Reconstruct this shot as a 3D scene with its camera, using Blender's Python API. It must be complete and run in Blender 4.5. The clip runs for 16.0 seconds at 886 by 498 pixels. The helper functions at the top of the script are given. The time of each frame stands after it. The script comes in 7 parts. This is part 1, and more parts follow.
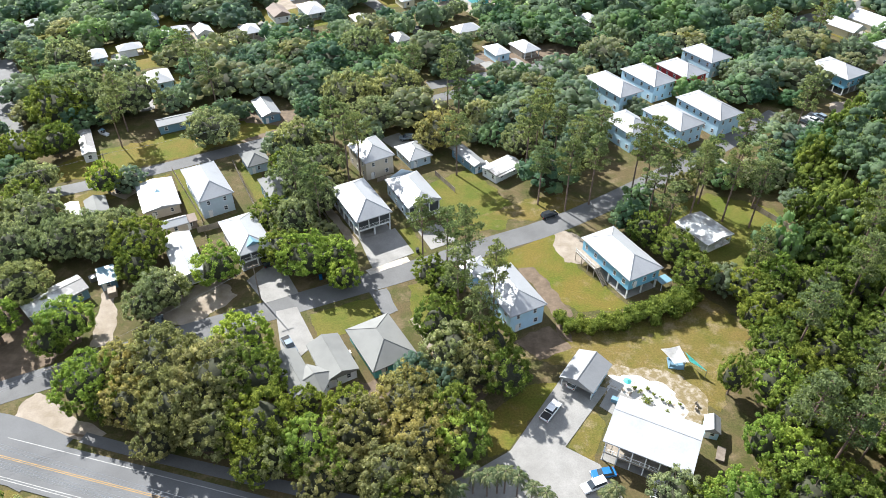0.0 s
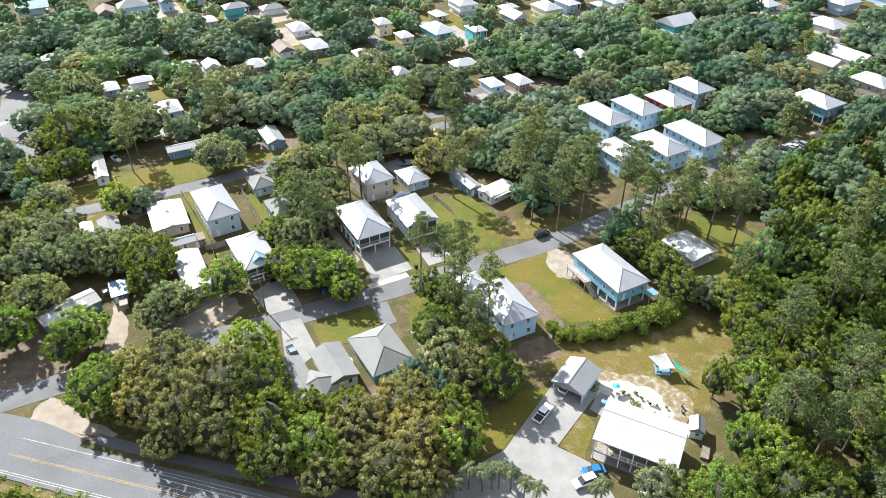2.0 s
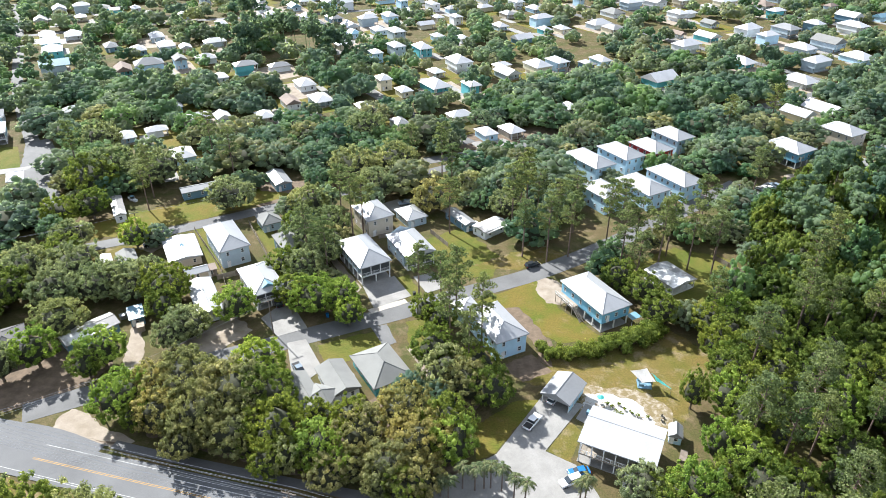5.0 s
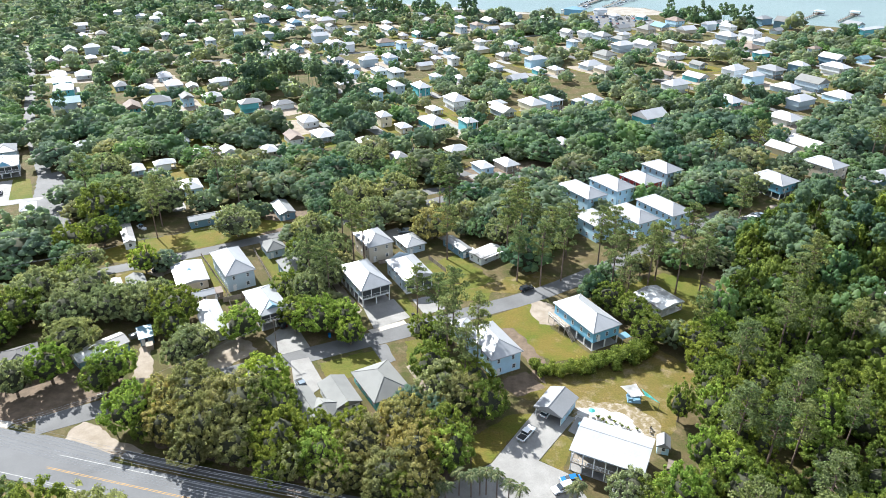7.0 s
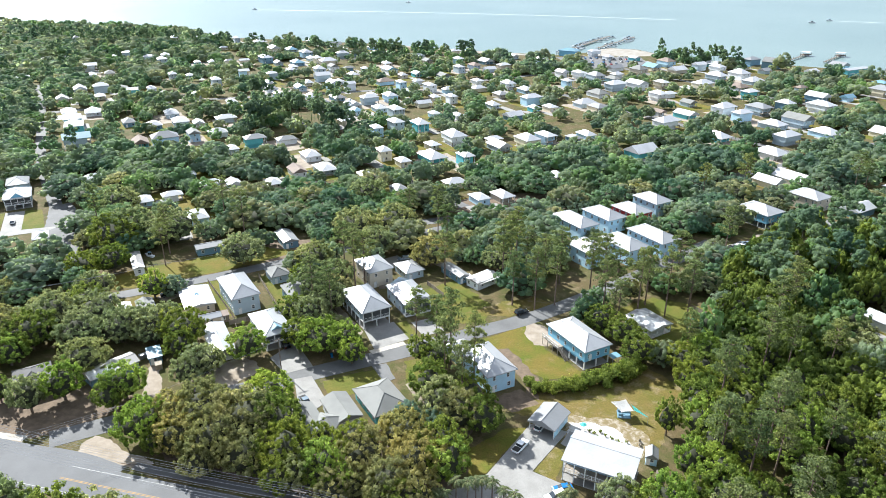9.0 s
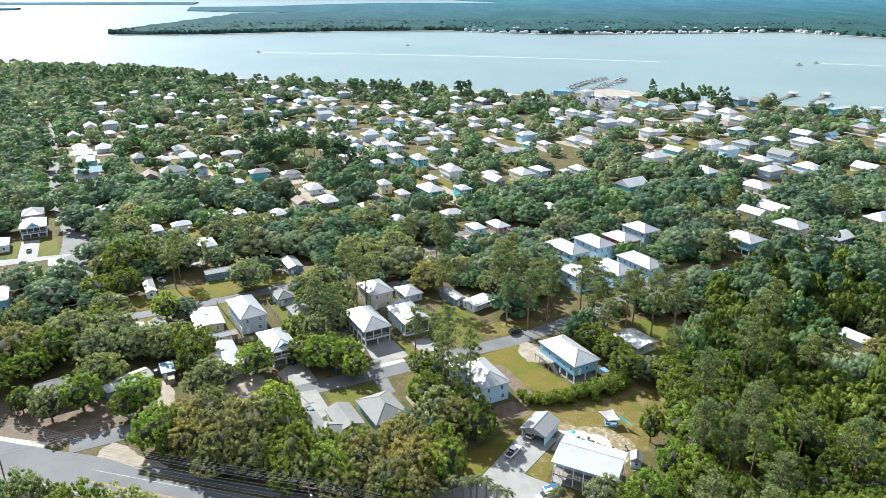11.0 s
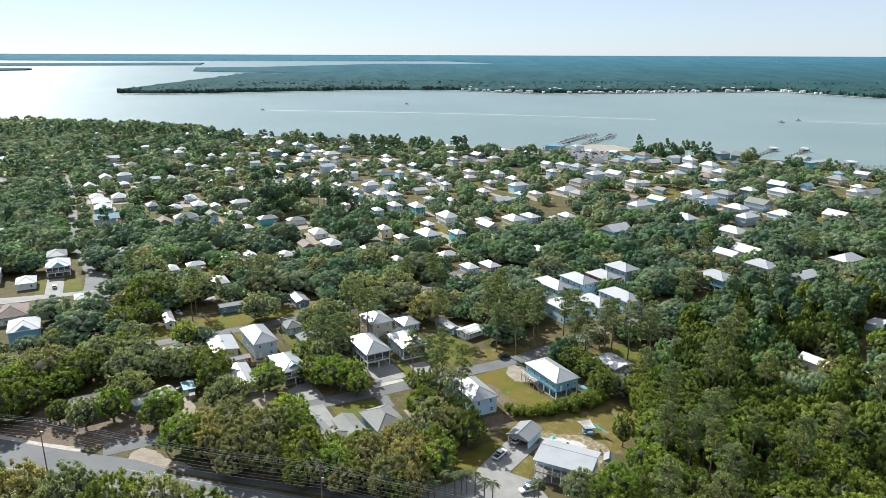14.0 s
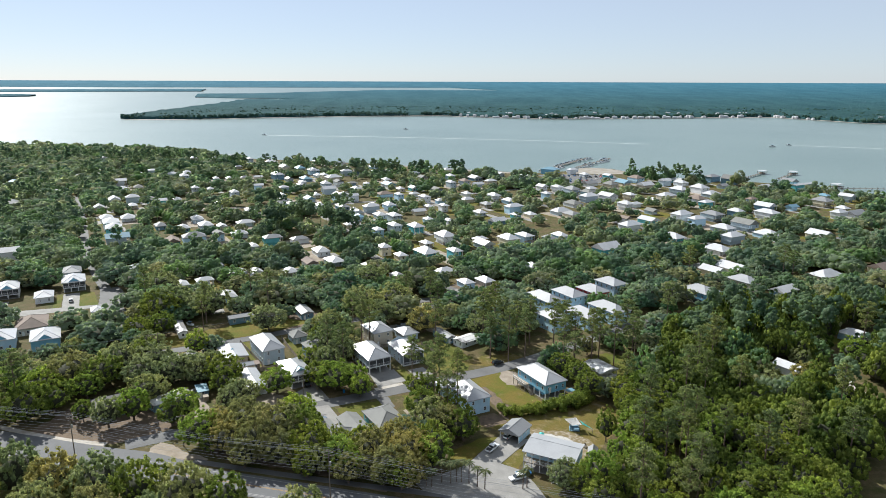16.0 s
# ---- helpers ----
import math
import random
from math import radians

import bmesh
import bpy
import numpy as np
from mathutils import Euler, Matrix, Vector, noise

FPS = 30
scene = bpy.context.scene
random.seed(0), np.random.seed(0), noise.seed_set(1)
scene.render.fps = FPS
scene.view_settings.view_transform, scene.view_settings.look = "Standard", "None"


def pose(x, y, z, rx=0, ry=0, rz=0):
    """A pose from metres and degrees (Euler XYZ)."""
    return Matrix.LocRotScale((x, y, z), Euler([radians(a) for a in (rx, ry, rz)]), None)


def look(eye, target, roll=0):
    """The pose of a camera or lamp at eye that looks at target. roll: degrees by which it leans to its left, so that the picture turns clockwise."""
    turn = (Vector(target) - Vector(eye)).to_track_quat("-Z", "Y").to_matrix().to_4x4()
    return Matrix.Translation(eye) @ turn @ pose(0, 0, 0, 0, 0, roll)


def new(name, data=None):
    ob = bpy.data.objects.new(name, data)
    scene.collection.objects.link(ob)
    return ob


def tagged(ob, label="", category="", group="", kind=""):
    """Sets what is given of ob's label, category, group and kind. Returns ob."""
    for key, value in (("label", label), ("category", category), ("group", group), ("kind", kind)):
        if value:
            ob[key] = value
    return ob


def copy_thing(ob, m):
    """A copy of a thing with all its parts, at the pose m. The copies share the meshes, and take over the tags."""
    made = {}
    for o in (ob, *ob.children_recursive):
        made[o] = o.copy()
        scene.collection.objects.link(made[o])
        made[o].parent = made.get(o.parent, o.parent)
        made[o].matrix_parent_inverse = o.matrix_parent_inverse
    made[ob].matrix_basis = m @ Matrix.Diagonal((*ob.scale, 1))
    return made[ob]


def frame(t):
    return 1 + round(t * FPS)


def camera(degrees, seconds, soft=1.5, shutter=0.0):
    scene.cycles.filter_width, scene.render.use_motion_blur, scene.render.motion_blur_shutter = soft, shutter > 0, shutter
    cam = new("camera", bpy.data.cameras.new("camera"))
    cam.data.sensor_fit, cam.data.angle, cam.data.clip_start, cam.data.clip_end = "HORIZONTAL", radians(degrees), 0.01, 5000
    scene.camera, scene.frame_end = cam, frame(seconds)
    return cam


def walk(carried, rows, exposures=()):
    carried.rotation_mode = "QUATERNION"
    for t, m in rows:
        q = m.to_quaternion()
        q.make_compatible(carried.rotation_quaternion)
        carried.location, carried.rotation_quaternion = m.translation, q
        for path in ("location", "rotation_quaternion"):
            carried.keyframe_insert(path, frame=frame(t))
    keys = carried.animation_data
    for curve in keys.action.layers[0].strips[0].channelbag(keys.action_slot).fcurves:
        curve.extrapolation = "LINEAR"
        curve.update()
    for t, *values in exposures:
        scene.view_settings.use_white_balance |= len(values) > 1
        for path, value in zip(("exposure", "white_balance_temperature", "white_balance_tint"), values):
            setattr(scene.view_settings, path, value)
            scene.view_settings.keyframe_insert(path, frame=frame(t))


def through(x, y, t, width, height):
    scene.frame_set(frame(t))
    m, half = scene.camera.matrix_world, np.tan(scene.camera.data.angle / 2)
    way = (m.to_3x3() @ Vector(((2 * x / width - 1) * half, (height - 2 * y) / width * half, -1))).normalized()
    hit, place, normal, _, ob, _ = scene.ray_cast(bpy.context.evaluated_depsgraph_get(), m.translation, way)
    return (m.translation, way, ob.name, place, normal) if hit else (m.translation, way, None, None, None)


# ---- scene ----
cam = camera(66.4, 16.0, soft=0.88)
# seconds, x, y, z, pitch down, turn to the left, roll
PATH = [
    (0, 0.00, -0.00, 107.65, 39.03, 0.01, -0.24),
    (1, 0.20, -4.79, 107.75, 37.39, -0.02, -0.25),
    (2, 0.26, -9.81, 107.84, 35.72, -0.16, -0.14),
    (3, 0.22, -14.99, 107.82, 34.02, -0.29, -0.06),
    (4, 0.58, -20.13, 107.84, 32.32, -0.29, -0.08),
    (6.5, 0.79, -32.37, 108.03, 28.14, -0.46, 0.00),
    (7.5, 0.82, -37.16, 107.80, 26.41, -0.56, 0.08),
    (8.5, 0.93, -41.97, 108.00, 24.85, -0.61, 0.09),
    (9, 0.96, -44.65, 108.11, 24.02, -0.63, 0.10),
    (11.5, 1.10, -62.72, 108.26, 19.89, -0.80, 0.17),
    (12.5, 1.30, -71.27, 108.46, 18.24, -0.86, 0.20),
    (13.5, 1.67, -80.11, 108.37, 16.61, -0.90, 0.17),
    (14, 1.72, -84.72, 108.61, 16.02, -0.94, 0.21),
    (15, 2.03, -93.95, 108.81, 14.92, -0.97, 0.20),
    (16, 2.08, -103.12, 108.99, 13.93, -1.04, 0.21),
]
# seconds, stops, kelvin, tint
EXPOSURES = [(0, 1.60, 5960, 10), (4, 1.65, 5930, 10), (9, 1.59, 5840, 8), (12.5, 1.29, 5900, 7), (16, 0.85, 6040, 8)]


def aim(x, y, z, down, turn, roll):
    p, a = radians(-down), radians(turn)
    way = Vector((-math.sin(a) * math.cos(p), math.cos(a) * math.cos(p), math.sin(p)))
    return look((x, y, z), Vector((x, y, z)) + way * 10, roll)


walk(cam, [(row[0], aim(*row[1:])) for row in PATH], EXPOSURES)

# ---- light ----
SUN_TURN, SUN_HEIGHT = 39.0, 38.0   # degrees left of +y, degrees above the horizon
sun_way = Vector((-math.sin(radians(SUN_TURN)) * math.cos(radians(SUN_HEIGHT)),
                  math.cos(radians(SUN_TURN)) * math.cos(radians(SUN_HEIGHT)), math.sin(radians(SUN_HEIGHT))))
sun_data = bpy.data.lights.new("sun", "SUN")
sun_data.energy, sun_data.angle, sun_data.color = 4.5, radians(0.6), (1.0, 0.94, 0.84)
sun = new("sun", sun_data)
sun.matrix_world = look(sun_way * 300, (0, 0, 0))
world = bpy.data.worlds.new("sky")
scene.world = world
world.use_nodes = True
wn = world.node_tree.nodes
sky = wn.new("ShaderNodeTexSky")
sky.sky_type, sky.sun_disc = "NISHITA", False
sky.sun_elevation, sky.sun_rotation = radians(SUN_HEIGHT), radians(-SUN_TURN)
sky.air_density, sky.dust_density, sky.ozone_density = 0.75, 0.25, 2.4
wn["Background"].inputs["Strength"].default_value = 0.060
tint = wn.new("ShaderNodeMix")
tint.data_type, tint.blend_type = "RGBA", "MULTIPLY"
tint.inputs["Factor"].default_value, tint.inputs["B"].default_value = 1.0, (0.95, 1.0, 1.10, 1)
world.node_tree.links.new(sky.outputs[0], tint.inputs["A"])
# a thin even veil of high cloud
veil = wn.new("ShaderNodeMix")
veil.data_type = "RGBA"
veil.inputs["Factor"].default_value, veil.inputs["B"].default_value = 0.62, (6.45, 6.6, 6.75, 1)
world.node_tree.links.new(tint.outputs["Result"], veil.inputs["A"])
world.node_tree.links.new(veil.outputs["Result"], wn["Background"].inputs["Color"])

# ---- materials ----
def nodes_of(name, rough=0.6, metal=0.0, spec=0.5):
    m = bpy.data.materials.new(name)
    m.use_nodes = True
    nt = m.node_tree
    b = nt.nodes["Principled BSDF"]
    b.inputs["Roughness"].default_value = rough
    b.inputs["Metallic"].default_value = metal
    b.inputs["Specular IOR Level"].default_value = spec
    return m, nt, b


def noise_tex(nt, scale, detail=4.0, coords=None, rough=0.6):
    n = nt.nodes.new("ShaderNodeTexNoise")
    n.inputs["Scale"].default_value, n.inputs["Detail"].default_value = scale, detail
    n.inputs["Roughness"].default_value = rough
    if coords is not None:
        nt.links.new(coords, n.inputs["Vector"])
    return n.outputs["Fac"]


def ramp(nt, fac, stops):
    r = nt.nodes.new("ShaderNodeValToRGB")
    e = r.color_ramp.elements
    while len(e) < len(stops):
        e.new(0.5)
    for k, (at, col) in zip(e, stops):
        k.position, k.color = at, (*col, 1)
    nt.links.new(fac, r.inputs["Fac"])
    return r.outputs["Color"]


def mixed(nt, fac, a, b, mode="MIX"):
    m = nt.nodes.new("ShaderNodeMix")
    m.data_type, m.blend_type = "RGBA", mode
    for value, sock in ((fac, m.inputs["Factor"]), (a, m.inputs["A"]), (b, m.inputs["B"])):
        if isinstance(value, (int, float)):
            sock.default_value = value
        elif isinstance(value, tuple):
            sock.default_value = (*value, 1)
        else:
            nt.links.new(value, sock)
    return m.outputs["Result"]


def place_of(nt):
    return nt.nodes.new("ShaderNodeNewGeometry").outputs["Position"]


def bumped(nt, b, height, strength=0.3, far=0.02):
    n = nt.nodes.new("ShaderNodeBump")
    n.inputs["Strength"].default_value, n.inputs["Distance"].default_value = strength, far
    nt.links.new(height, n.inputs["Height"])
    nt.links.new(n.outputs["Normal"], b.inputs["Normal"])


def stained(name, light, dark, big=0.35, fine=6.0, rough=0.7, metal=0.0, bump=0.15, spread=(0.35, 0.68), spec=0.4):
    """A surface whose colour wanders between two tones at two scales, with a fine relief."""
    m, nt, b = nodes_of(name, rough, metal, spec)
    at = place_of(nt)
    wide = ramp(nt, noise_tex(nt, big, 5, at), [(spread[0], dark), (spread[1], light)])
    grain = noise_tex(nt, fine, 3, at)
    tone = ramp(nt, grain, [(0.3, (0.80, 0.80, 0.80)), (0.7, (1.0, 1.0, 1.0))])
    nt.links.new(mixed(nt, 1.0, wide, tone, "MULTIPLY"), b.inputs["Base Color"])
    bumped(nt, b, grain, bump)
    return m


def siding(name, col, course=0.18):
    """Lap siding: fine level courses, with a little fading."""
    m, nt, b = nodes_of(name, 0.55)
    at = place_of(nt)
    fade = ramp(nt, noise_tex(nt, 0.5, 3, at), [(0.3, tuple(c * 0.88 for c in col)), (0.7, col)])
    sep = nt.nodes.new("ShaderNodeSeparateXYZ")
    nt.links.new(at, sep.inputs[0])
    mod = nt.nodes.new("ShaderNodeMath")
    mod.operation = "PINGPONG"
    nt.links.new(sep.outputs["Z"], mod.inputs[0])
    mod.inputs[1].default_value = course
    bumped(nt, b, mod.outputs[0], 0.6, 0.05)
    nt.links.new(fade, b.inputs["Base Color"])
    return m


def roofing(name, col, dirty, metal_like=True, spread=(0.30, 0.55)):
    m, nt, b = nodes_of(name, 0.38 if metal_like else 0.85, 0.0, 0.5)
    at = place_of(nt)
    wide = ramp(nt, noise_tex(nt, 0.16, 5, at), [(spread[0], dirty), (spread[1], col)])
    grain = noise_tex(nt, 2.2 if metal_like else 14.0, 4, at)
    tone = ramp(nt, grain, [(0.25, (0.9, 0.9, 0.9)), (0.65, (1, 1, 1))])
    nt.links.new(mixed(nt, 1.0, wide, tone, "MULTIPLY"), b.inputs["Base Color"])
    bumped(nt, b, grain, 0.1)
    return m


def foliage(name, deep, fresh, dry, through=0.52, cells=False):
    """Leaves: each one and each plant a little different, letting some light through. cells: crowns tinted one by one where many are joined."""
    m, nt, b = nodes_of(name, 0.8, 0.0, 0.12)
    geo = nt.nodes.new("ShaderNodeNewGeometry")
    leaf = ramp(nt, geo.outputs["Random Per Island"], [(0.0, deep), (0.62, fresh), (1.0, dry)])
    info = nt.nodes.new("ShaderNodeObjectInfo")
    plant = ramp(nt, info.outputs["Random"], [(0.0, (0.80, 0.86, 0.78)), (0.5, (1.0, 1.0, 1.0)), (1.0, (1.20, 1.10, 0.90))])
    wide = ramp(nt, noise_tex(nt, 0.09, 3, geo.outputs["Position"]), [(0.32, (0.72, 0.80, 0.76)), (0.68, (1.22, 1.14, 1.0))])
    col = mixed(nt, 1.0, mixed(nt, 1.0, leaf, plant, "MULTIPLY"), wide, "MULTIPLY")
    if cells:
        cell = nt.nodes.new("ShaderNodeTexVoronoi")
        cell.inputs["Scale"].default_value = 0.11
        flat = nt.nodes.new("ShaderNodeMapping")
        flat.inputs["Scale"].default_value = (0.75, 0.75, 0)
        nt.links.new(geo.outputs["Position"], flat.inputs["Vector"])
        nt.links.new(flat.outputs[0], cell.inputs["Vector"])
        one = nt.nodes.new("ShaderNodeSeparateXYZ")
        nt.links.new(cell.outputs["Color"], one.inputs[0])
        col = mixed(nt, 1.0, col, ramp(nt, one.outputs["X"], [(0.0, (0.60, 0.74, 0.82)), (0.5, (1.0, 1.02, 1.04)), (1.0, (1.18, 1.20, 1.10))]), "MULTIPLY")
    nt.links.new(col, b.inputs["Base Color"])
    thin = nt.nodes.new("ShaderNodeBsdfTranslucent")
    nt.links.new(mixed(nt, 1.0, col, (1.4, 1.42, 1.0), "MULTIPLY"), thin.inputs["Color"])
    mix = nt.nodes.new("ShaderNodeMixShader")
    mix.inputs[0].default_value = through
    nt.links.new(b.outputs[0], mix.inputs[1])
    nt.links.new(thin.outputs[0], mix.inputs[2])
    nt.links.new(mix.outputs[0], nt.nodes["Material Output"].inputs["Surface"])
    return m


def plain(name, col, rough=0.5, metal=0.0, spec=0.5):
    m, nt, b = nodes_of(name, rough, metal, spec)
    at = place_of(nt)
    tone = ramp(nt, noise_tex(nt, 3.0, 3, at), [(0.3, tuple(c * 0.85 for c in col)), (0.7, col)])
    nt.links.new(tone, b.inputs["Base Color"])
    return m


def grassy(name, fresh, dry, bare, amount):
    """Mown or rough grass with dry and bare patches."""
    m, nt, b = nodes_of(name, 0.9, 0.0, 0.1)
    at = place_of(nt)
    wide = ramp(nt, noise_tex(nt, 0.11, 7, at, 0.68), [(0.36, fresh), (0.60, dry)])
    patch = ramp(nt, noise_tex(nt, 0.23, 9, at, 0.72), [(amount - 0.04, (0, 0, 0)), (amount + 0.14, (1, 1, 1))])
    blade = ramp(nt, noise_tex(nt, 2.6, 5, at, 0.75), [(0.3, (0.52, 0.56, 0.52)), (0.72, (1.22, 1.18, 1.08))])
    col = mixed(nt, 1.0, mixed(nt, patch, wide, bare), blade, "MULTIPLY")
    nt.links.new(col, b.inputs["Base Color"])
    bumped(nt, b, noise_tex(nt, 5.0, 4, at), 0.6, 0.12)
    return m


GRASS = grassy("lawn_grass", (0.099, 0.121, 0.019), (0.158, 0.124, 0.032), (0.215, 0.165, 0.09), 0.60)
LAWN = grassy("green_lawn", (0.089, 0.112, 0.020), (0.140, 0.126, 0.033), (0.190, 0.160, 0.085), 0.62)
DRYGRASS = grassy("sandy_grass", (0.110, 0.108, 0.024), (0.162, 0.122, 0.042), (0.250, 0.196, 0.132), 0.54)
GROUND = grassy("woodland_floor", (0.066, 0.077, 0.023), (0.113, 0.088, 0.047), (0.173, 0.133, 0.086), 0.54)
LITTER = stained("brown_leaf_litter", (0.185, 0.136, 0.094), (0.105, 0.078, 0.052), 0.5, 7.0, 0.95, bump=0.4)
WHITE_SAND = stained("white_sand", (0.47, 0.455, 0.43), (0.27, 0.225, 0.165), 0.9, 4.0, 0.95, spread=(0.32, 0.46))
THIN_SAND = stained("thin_sand", (0.34, 0.30, 0.24), (0.18, 0.14, 0.068), 0.75, 4.0, 0.95, spread=(0.46, 0.64))
SAND = stained("pale_sand", (0.44, 0.41, 0.365), (0.30, 0.255, 0.20), 0.25, 4.0, 0.95, spread=(0.3, 0.5))
BEACH = stained("beach_sand", (0.34, 0.32, 0.285), (0.235, 0.205, 0.165), 0.12, 2.0, 0.95)
BEIGE = stained("beige_dirt", (0.336, 0.290, 0.238), (0.230, 0.189, 0.140), 0.3, 4.0, 0.95)
ASPHALT = stained("worn_asphalt", (0.152, 0.152, 0.152), (0.109, 0.109, 0.109), 0.12, 5.0, 0.85)
HIGHWAY = stained("highway_asphalt", (0.146, 0.149, 0.154), (0.110, 0.112, 0.116), 0.10, 6.0, 0.85)
CONCRETE = stained("driveway_concrete", (0.288, 0.280, 0.264), (0.216, 0.209, 0.196), 0.22, 5.0, 0.85)
WHITELINE = stained("white_road_paint", (0.421, 0.421, 0.410), (0.281, 0.281, 0.269), 0.8, 8.0, 0.7)
YELLOWLINE = stained("yellow_road_paint", (0.393, 0.225, 0.047), (0.281, 0.166, 0.047), 0.8, 8.0, 0.7)
ROOF_WHITE = roofing("white_metal_roof", (0.350, 0.358, 0.370), (0.297, 0.306, 0.316))
ROOF_PALE = roofing("pale_galvanised_roof", (0.191, 0.191, 0.183), (0.156, 0.156, 0.152))
# white roofs farther off: distance haze put into the colour as brightness
ROOF_HAZY = roofing("hazy_white_roof", (0.521, 0.525, 0.536), (0.446, 0.451, 0.461))
ROOF_LIGHT = roofing("light_metal_roof", (0.239, 0.243, 0.246), (0.210, 0.214, 0.217))
ROOF_GREY = roofing("grey_shingle_roof", (0.192, 0.195, 0.184), (0.155, 0.157, 0.150), False)
ROOF_DARK = roofing("dark_shingle_roof", (0.101, 0.098, 0.098), (0.070, 0.066, 0.066), False)
ROOF_BROWN = roofing("brown_shingle_roof", (0.211, 0.164, 0.136), (0.156, 0.125, 0.101), False)
ROOF_BLUE = roofing("blue_metal_roof", (0.16, 0.29, 0.37), (0.13, 0.24, 0.31))
ROOF_PATCHED = roofing("patched_old_roof", (0.624, 0.624, 0.616), (0.234, 0.226, 0.218), True, (0.42, 0.52))
SIDE_BLUE = siding("pale_blue_siding", (0.19, 0.43, 0.60))
SIDE_SKY = siding("sky_blue_siding", (0.46, 0.66, 0.80))
SIDE_GREY = siding("grey_siding", (0.43, 0.52, 0.58))
SIDE_WHITE = siding("white_siding", (0.76, 0.78, 0.79))
SIDE_TAN = siding("tan_siding", (0.52, 0.46, 0.37))
SIDE_RED = siding("red_siding", (0.390, 0.035, 0.039))
SIDE_TEAL = siding("teal_siding", (0.12, 0.44, 0.48))
SIDE_DARKBLUE = siding("steel_blue_siding", (0.14, 0.25, 0.33))
SIDE_YELLOW = siding("cream_siding", (0.66, 0.60, 0.44))
TRIM_WHITE = plain("white_trim_paint", (0.76, 0.76, 0.75), 0.45)
GLASS = plain("window_glass", (0.035, 0.045, 0.055), 0.08, 0.0, 0.8)
SHADOWED = plain("dark_screen", (0.05, 0.055, 0.06), 0.6)
WOOD = stained("weathered_wood", (0.234, 0.195, 0.156), (0.148, 0.121, 0.098), 1.2, 12.0, 0.85)
PALE_WOOD = stained("pale_timber", (0.359, 0.312, 0.250), (0.265, 0.226, 0.179), 1.2, 12.0, 0.85)
BARK = stained("bark", (0.20, 0.155, 0.12), (0.11, 0.085, 0.068), 1.5, 9.0, 0.95, bump=0.5)
# dark crown hearts: inner twigs with the crown's shade put into their colour
TWIG_SHADE = stained("shaded_inner_twigs", (0.053, 0.058, 0.032), (0.033, 0.036, 0.022), 1.5, 5.0, 0.95, bump=0.5)
PINEBARK = stained("pine_bark", (0.24, 0.17, 0.13), (0.12, 0.085, 0.07), 1.8, 9.0, 0.95, bump=0.5)
STEEL = plain("galvanised_steel", (0.45, 0.46, 0.47), 0.4, 0.8)
RUBBER = plain("black_rubber", (0.02, 0.02, 0.02), 0.8)
SAIL_WHITE = plain("white_shade_cloth", (0.608, 0.601, 0.585), 0.8)
SAIL_TEAL = plain("turquoise_shade_cloth", (0.094, 0.468, 0.429), 0.8)
LEAF_OAK = foliage("oak_leaves", (0.104, 0.127, 0.073), (0.231, 0.269, 0.159), (0.371, 0.408, 0.256))
LEAF_OLIVE = foliage("olive_brown_leaves", (0.116, 0.120, 0.058), (0.251, 0.249, 0.126), (0.396, 0.382, 0.214))
LEAF_GREEN = foliage("green_leaves", (0.067, 0.097, 0.023), (0.160, 0.208, 0.050), (0.275, 0.326, 0.088))
LEAF_BRIGHT = foliage("bright_green_leaves", (0.096, 0.146, 0.032), (0.223, 0.306, 0.070), (0.378, 0.468, 0.124))
LEAF_PINE = foliage("pine_needles", (0.071, 0.093, 0.045), (0.153, 0.191, 0.095), (0.250, 0.294, 0.148), 0.48)
LEAF_PALM = foliage("palm_fronds", (0.075, 0.100, 0.055), (0.135, 0.165, 0.088), (0.20, 0.21, 0.125), 0.35)
# oak to pine for the distance: haze is put into these bluer colours
HAZY_OAK = foliage("oak_leaves_hazy", (0.194, 0.234, 0.193), (0.232, 0.278, 0.226), (0.259, 0.308, 0.253), 0.66, True)
HAZY_OLIVE = foliage("olive_leaves_hazy", (0.194, 0.216, 0.169), (0.241, 0.263, 0.204), (0.287, 0.299, 0.240), 0.66, True)
HAZY_GREEN = foliage("green_leaves_hazy", (0.133, 0.196, 0.132), (0.174, 0.248, 0.164), (0.223, 0.292, 0.208), 0.62, True)
HAZY_BRIGHT = foliage("bright_leaves_hazy", (0.149, 0.216, 0.112), (0.189, 0.269, 0.140), (0.233, 0.309, 0.177), 0.62, True)
HAZY_PINE = foliage("pine_needles_hazy", (0.129, 0.178, 0.124), (0.164, 0.220, 0.154), (0.205, 0.258, 0.184), 0.6, True)
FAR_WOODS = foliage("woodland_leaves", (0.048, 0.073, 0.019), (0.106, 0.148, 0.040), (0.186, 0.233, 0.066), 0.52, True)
# ---- building tools ----
from mathutils import geometry

GRID = 28.0          # the way the lots run, degrees from +x


def part(name, bm, material, parent, label=""):
    me = bpy.data.meshes.new(name)
    bm.to_mesh(me)
    bm.free()
    if material is not None:
        me.materials.append(material)
    ob = new(name, me)
    ob.parent = parent
    if label:
        tagged(ob, label)
    return ob


def raw(name, verts, faces, material, parent=None, smooth=False):
    me = bpy.data.meshes.new(name)
    me.from_pydata(verts, [], faces)
    me.materials.append(material)
    if smooth:
        me.polygons.foreach_set("use_smooth", [True] * len(me.polygons))
    me.update()
    ob = new(name, me)
    ob.parent = parent
    return ob


def thing(name, x, y, z=0.0, turn=0.0, label="", category="", group="", kind=""):
    ob = new(name)
    ob.empty_display_size = 0.5
    ob.matrix_basis = pose(x, y, z, 0, 0, turn)
    return tagged(ob, label, category, group, kind)


